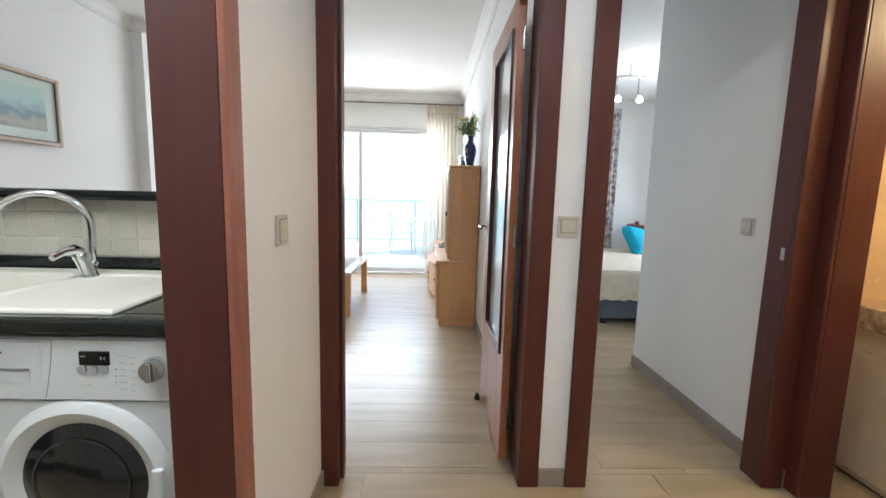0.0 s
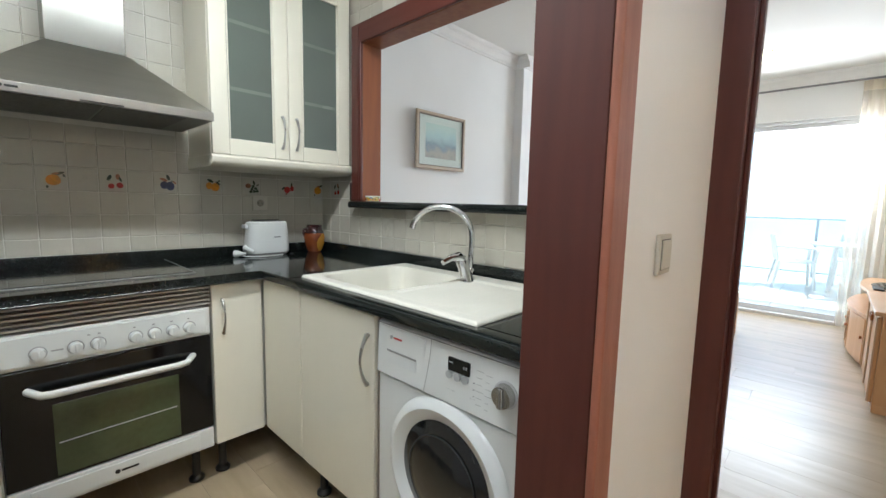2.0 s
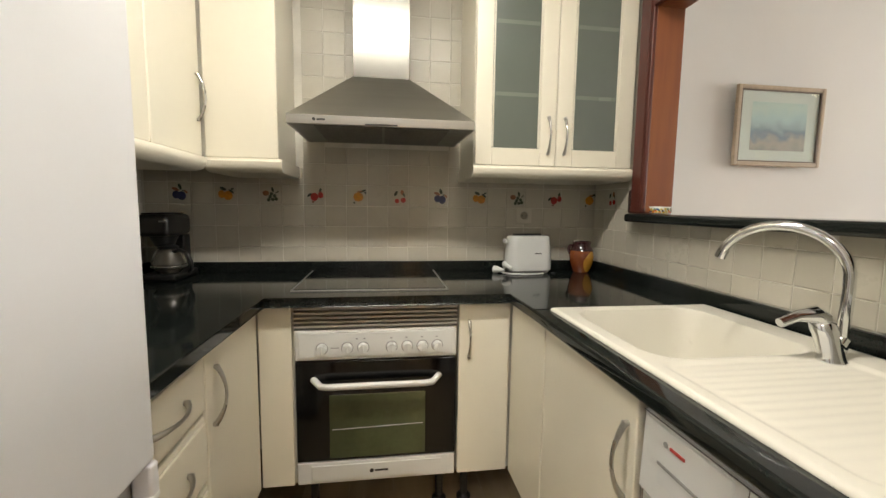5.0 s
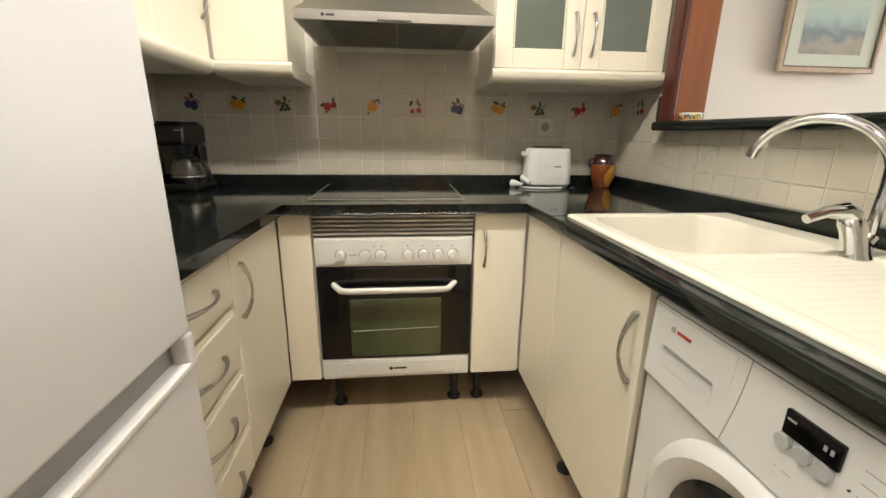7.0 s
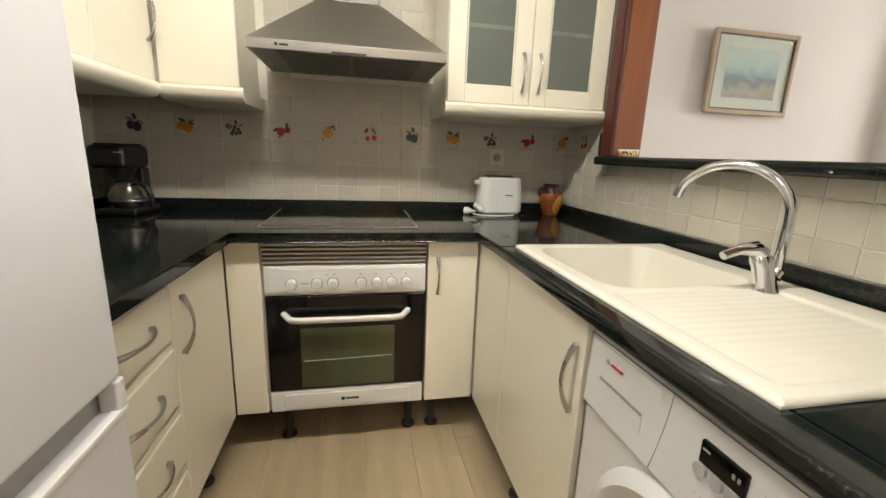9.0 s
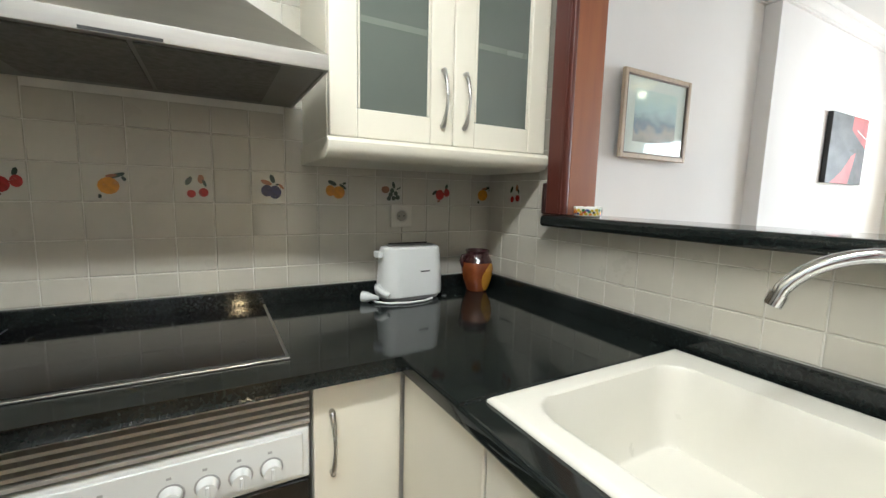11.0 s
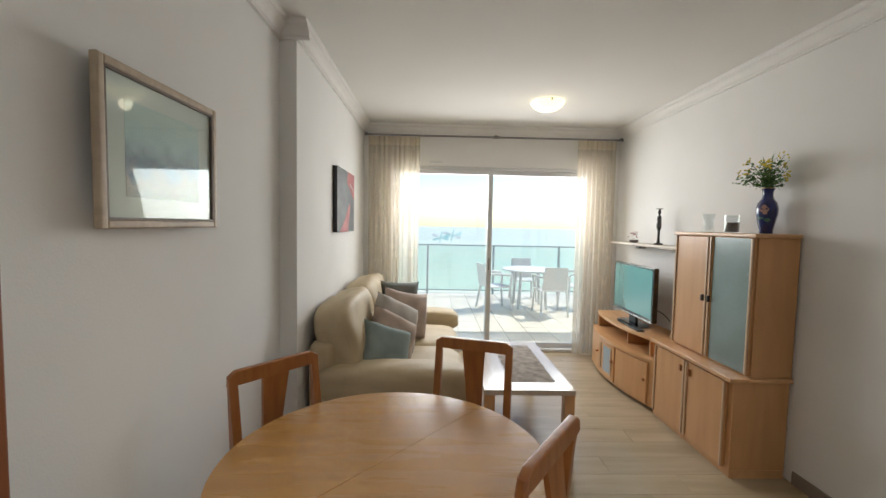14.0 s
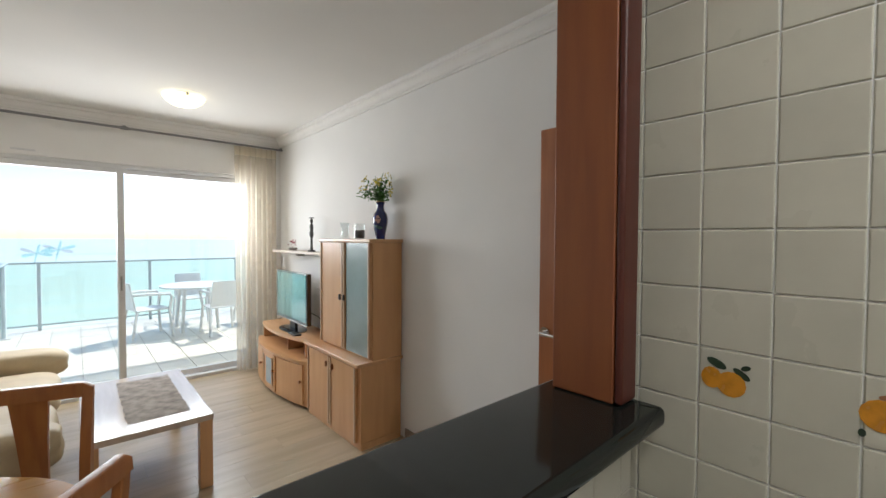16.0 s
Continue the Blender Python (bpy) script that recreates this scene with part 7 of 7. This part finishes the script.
def tile_mesh(w, h, axis):
    """A glazed tile with cushioned edges, centred, 4 mm proud of its wall on the side it faces."""
    bm = bmesh.new()
    a, b = w / 2 - 0.0010, h / 2 - 0.0010
    e = 0.0022
    base = [(-a, -b, 0), (a, -b, 0), (a, b, 0), (-a, b, 0)]
    top = [(-a + e, -b + e, 0.0026), (a - e, -b + e, 0.0026), (a - e, b - e, 0.0026), (-a + e, b - e, 0.0026)]
    mid = [(-a + 0.0008, -b + 0.0008, 0.0018), (a - 0.0008, -b + 0.0008, 0.0018), (a - 0.0008, b - 0.0008, 0.0018), (-a + 0.0008, b - 0.0008, 0.0018)]
    m3 = {"+x": Matrix(((0, 0, 1), (1, 0, 0), (0, 1, 0))), "-x": Matrix(((0, 0, -1), (-1, 0, 0), (0, 1, 0))), "-y": Matrix(((1, 0, 0), (0, 0, -1), (0, 1, 0))), "+y": Matrix(((-1, 0, 0), (0, 0, 1), (0, 1, 0)))}[axis]
    rings = [[bm.verts.new(m3 @ Vector(p_)) for p_ in r__] for r__ in (base, mid, top)]
    for lo_, hi_ in zip(rings, rings[1:]):
        for i in range(4):
            bm.faces.new((lo_[i], lo_[(i + 1) % 4], hi_[(i + 1) % 4], hi_[i]))
    bm.faces.new(rings[2])
    return finish(bm, "tile", TILE, smooth=False)


def tile_wall(parent, axis, plane, a0, a1, cols, holes, zlim):
    """Tiles on one wall. cols: column edges; holes: boxes (a0, a1, z0, z1) with none; axis: the way they face."""
    cache = {}
    count = 0
    for c0_, c1_ in zip(cols, cols[1:]):
        for r in range(18):
            z0, z1 = TZ0 + 0.1 * r, min(TZ0 + 0.1 * (r + 1), CEILING - 0.002)
            if r == 0:
                z0 = 0.951
            u0, u1 = max(c0_, a0), min(c1_, a1)
            if z0 >= zlim or u1 - u0 < 0.012:
                continue
            z1 = min(z1, zlim)
            if z1 - z0 < 0.012:
                continue
            am = (u0 + u1) / 2
            for h0, h1, q0, q1 in holes:
                if h0 <= am <= h1 and z0 + 0.012 < q0 < z1:
                    z1 = q0 - 0.001
            zm = (z0 + z1) / 2
            if any(h0 <= am <= h1 and q0 <= zm <= q1 for h0, h1, q0, q1 in holes):
                continue
            key = (round(u1 - u0, 3), round(z1 - z0, 3))
            if key not in cache:
                cache[key] = tile_mesh(*key, axis)
            ob = new("tile", cache[key])
            ob.parent = parent
            base = ORIGIN[parent]
            ob.location = (Vector((plane, am, zm)) if axis[1] == "x" else Vector((am, plane, zm))) - base
            count += 1
    return count


cols_w = [KN - 0.09 - 0.1 * i for i in range(-1, 23)][::-1]
cols_w[-1] = KN
tile_wall(wall_west_kitchen, "+x", KW, KS, KN, cols_w, [(-1, 0.50, 1.40, 3), (1.31, 2.02, 1.40, 3), (0.80, 1.04, 1.78, 3), (0.62, 1.22, 1.5, 1.62)], 2.478)
cols_n = [KW + 0.1 * i for i in range(21)]
tile_wall(wall_north_kitchen, "-y", KN, KW, KE, cols_n, [(-1.93, -0.365, 1.17, 2.13), (-2.29, -1.98, 1.40, 2.25)], 2.478)
tile_wall(wall_south_kitchen, "+y", KS, KW, -0.9, cols_n, [(-2.4, -0.9, 1.40, 3)], 1.45)
cols_e = [KN - 0.015 - 0.1 * i for i in range(-1, 7)][::-1]
cols_e[-1] = KN
tile_wall(wall_east_kitchen, "-x", KE, 1.345, KN, cols_e, [], 2.478)

FRUIT = {"orange": surface("fruit_orange", (0.62, 0.26, 0.02), 0.25, vary=0.2, scale=60, bump=0), "red": surface("fruit_red", (0.42, 0.03, 0.025), 0.25, vary=0.25, scale=60, bump=0),
         "blue": surface("fruit_blue", (0.02, 0.025, 0.10), 0.25, vary=0.3, scale=60, bump=0), "leaf": surface("fruit_leaf", (0.03, 0.05, 0.03), 0.25, vary=0.3, bump=0),
         "grape": surface("fruit_grape", (0.05, 0.075, 0.045), 0.25, vary=0.3, bump=0), "rust": surface("fruit_rust", (0.35, 0.16, 0.08), 0.25, vary=0.3, bump=0)}
MOTIFS = {
    "plum": [("leaf", 2, 24, 5, 10, 20), ("rust", -11, 16, 12, 5, -20), ("rust", 20, 8, 8, 3, -45), ("blue", -10, -2, 12, 13, 0), ("blue", 7, -5, 13, 15, 0), ("leaf", 12, 12, 4, 2, 0)],
    "oranges": [("leaf", -9, 20, 11, 5, -25), ("leaf", 16, 12, 10, 4, -35), ("leaf", 20, 20, 5, 3, 20), ("orange", -14, 2, 11, 13, 0), ("orange", 6, -2, 15, 15, 0)],
    "grapes": [("rust", -18, 8, 11, 9, 0), ("leaf", 4, 20, 4, 9, 15), ("leaf", 18, 12, 7, 2, 30), ("grape", 0, 6, 6, 6, 0), ("grape", 10, -1, 6, 6, 0), ("grape", -4, -4, 6, 6, 0), ("grape", 4, -13, 6, 6, 0), ("grape", -9, -14, 6, 6, 0), ("grape", 15, -11, 6, 6, 0)],
    "apples": [("leaf", -20, 4, 9, 4, 40), ("leaf", 16, 20, 4, 8, -15), ("red", -4, -2, 13, 14, 0), ("red", 17, 4, 9, 11, 0), ("rust", -8, -19, 5, 3, 0)],
    "orange": [("leaf", 14, 20, 13, 4, 20), ("leaf", 24, 14, 5, 3, -60), ("orange", 0, 0, 17, 16, 0), ("leaf", -14, -20, 3, 4, 0), ("rust", 5, 19, 9, 3, 10)],
    "cherries": [("leaf", -14, 14, 5, 10, -30), ("rust", 8, 18, 6, 9, 0), ("leaf", 14, 10, 3, 8, 20), ("red", -10, -12, 8, 8, 0), ("red", 12, -9, 9, 9, 0)],
}
SLOTS = list(FRUIT)
motif_mesh = {}


def motif(parent, kind, place, axis):
    key = (kind, axis)
    if key not in motif_mesh:
        bm = bmesh.new()
        m3 = {"+x": Matrix(((0, 0, 1), (1, 0, 0), (0, 1, 0))), "-x": Matrix(((0, 0, -1), (-1, 0, 0), (0, 1, 0))), "-y": Matrix(((1, 0, 0), (0, 0, -1), (0, 1, 0))), "+y": Matrix(((-1, 0, 0), (0, 0, 1), (0, 1, 0)))}[axis]
        for q, (col, x, y, ra, rb, an) in enumerate(MOTIFS[kind]):
            ca, sa = math.cos(radians(an)), math.sin(radians(an))
            vs_ = []
            for k in range(14):
                w_ = 2 * math.pi * k / 14
                ex, ey = ra * math.cos(w_), rb * math.sin(w_)
                vs_.append(bm.verts.new(m3 @ Vector(((x + ex * ca - ey * sa) * 0.00140, (y + ex * sa + ey * ca) * 0.00140, 0.0030 + 0.0002 * q))))
            f_ = bm.faces.new(vs_)
            f_.material_index = SLOTS.index(col)
        motif_mesh[key] = finish(bm, "fruit_motif", [FRUIT[k] for k in SLOTS], smooth=False)
    ob = new("fruit_motif", motif_mesh[key])
    ob.parent = parent
    ob.location = Vector(place) - ORIGIN[parent]
    tagged(ob, f"painted {kind} on a cream tile")


ORDER = ["plum", "oranges", "grapes", "apples", "orange", "cherries"]
for i in range(10):
    motif(wall_west_kitchen, ORDER[i % 6], (KW, 0.0 + 0.2015 * i, 1.264), "+x")
motif(wall_west_kitchen, "orange", (KW, 2.005, 1.264), "+x")
motif(wall_north_kitchen, "cherries", (-2.12, KN, 1.268), "-y")
for i, k in enumerate(("cherries", "orange", "apples", "grapes", "oranges", "plum")):
    motif(wall_south_kitchen, k, (-2.14 + 0.2 * i, KS, 1.268), "+y")
for y, k in ((1.885, "oranges"), (1.705, "orange"), (1.525, "cherries")):
    motif(wall_east_kitchen, k, (KE, y, 1.268), "-x")

floor_ob = bpy.data.objects["floor"]
PW, PL = 0.19, 1.28
rnd = random.Random(21)


def plank_mesh(x0, x1, y0, y1, z=0.0, mat=FLOORM, gap=0.0003, name="plank", th=0.0038):
    bm = bmesh.new()
    a, b = (x1 - x0) / 2 - gap, (y1 - y0) / 2 - gap
    e = 0.0005
    lo_ = [bm.verts.new(p_) for p_ in ((-a, -b, -th), (a, -b, -th), (a, b, -th), (-a, b, -th))]
    hi_ = [bm.verts.new(p_) for p_ in ((-a + e, -b + e, 0), (a - e, -b + e, 0), (a - e, b - e, 0), (-a + e, b - e, 0))]
    for i in range(4):
        bm.faces.new((lo_[i], lo_[(i + 1) % 4], hi_[(i + 1) % 4], hi_[i]))
    bm.faces.new(hi_)
    return finish(bm, name, mat, smooth=False)


AREAS = [(-2.44, LE, 2.15, LN + 0.03), (KW, HE, 2.04 - 2.4, 2.15), (LE + 0.12, 4.05, 2.15, 6.6), (-0.34, HE, -1.8, 2.04 - 2.4)]
cache = {}
row = 0
for ax0, ax1, ay0, ay1 in AREAS:
    y = ay0
    while y < ay1 - 0.01:
        y1_ = min(y + PW, ay1)
        x = ax0 - rnd.uniform(0.1, PL - 0.1)
        while x < ax1 - 0.01:
            u0, u1 = max(x, ax0), min(x + PL, ax1)
            if u1 - u0 > 0.03:
                key = (round(u1 - u0, 2), round(y1_ - y, 2))
                if key not in cache:
                    cache[key] = plank_mesh(0, u1 - u0, 0, y1_ - y)
                ob = new("plank", cache[key])
                ob.parent = floor_ob
                ob.location = Vector(((u0 + u1) / 2, (y + y1_) / 2, 0)) - ORIGIN[floor_ob]
            x += PL
        y += PW
slab("floor_bathroom", 1.93, 3.6, 0, 2.19, -0.003, 0.006, surface("bath_floor", (0.5, 0.36, 0.2), 0.25, vary=0.1), label="warm beige bathroom floor")

terr = bpy.data.objects["terrace_slab"]
tm = plank_mesh(0, 0.33, 0, 0.33, mat=BALTILE, gap=0.003, name="floor_tile", th=0.011)
for i in range(17):
    for j_ in range(12):
        ob = new("floor_tile", tm)
        ob.parent = terr
        ob.location = Vector((-2.6 + 0.33 * i, 7.04 + 0.33 * j_, 0)) - ORIGIN[terr]
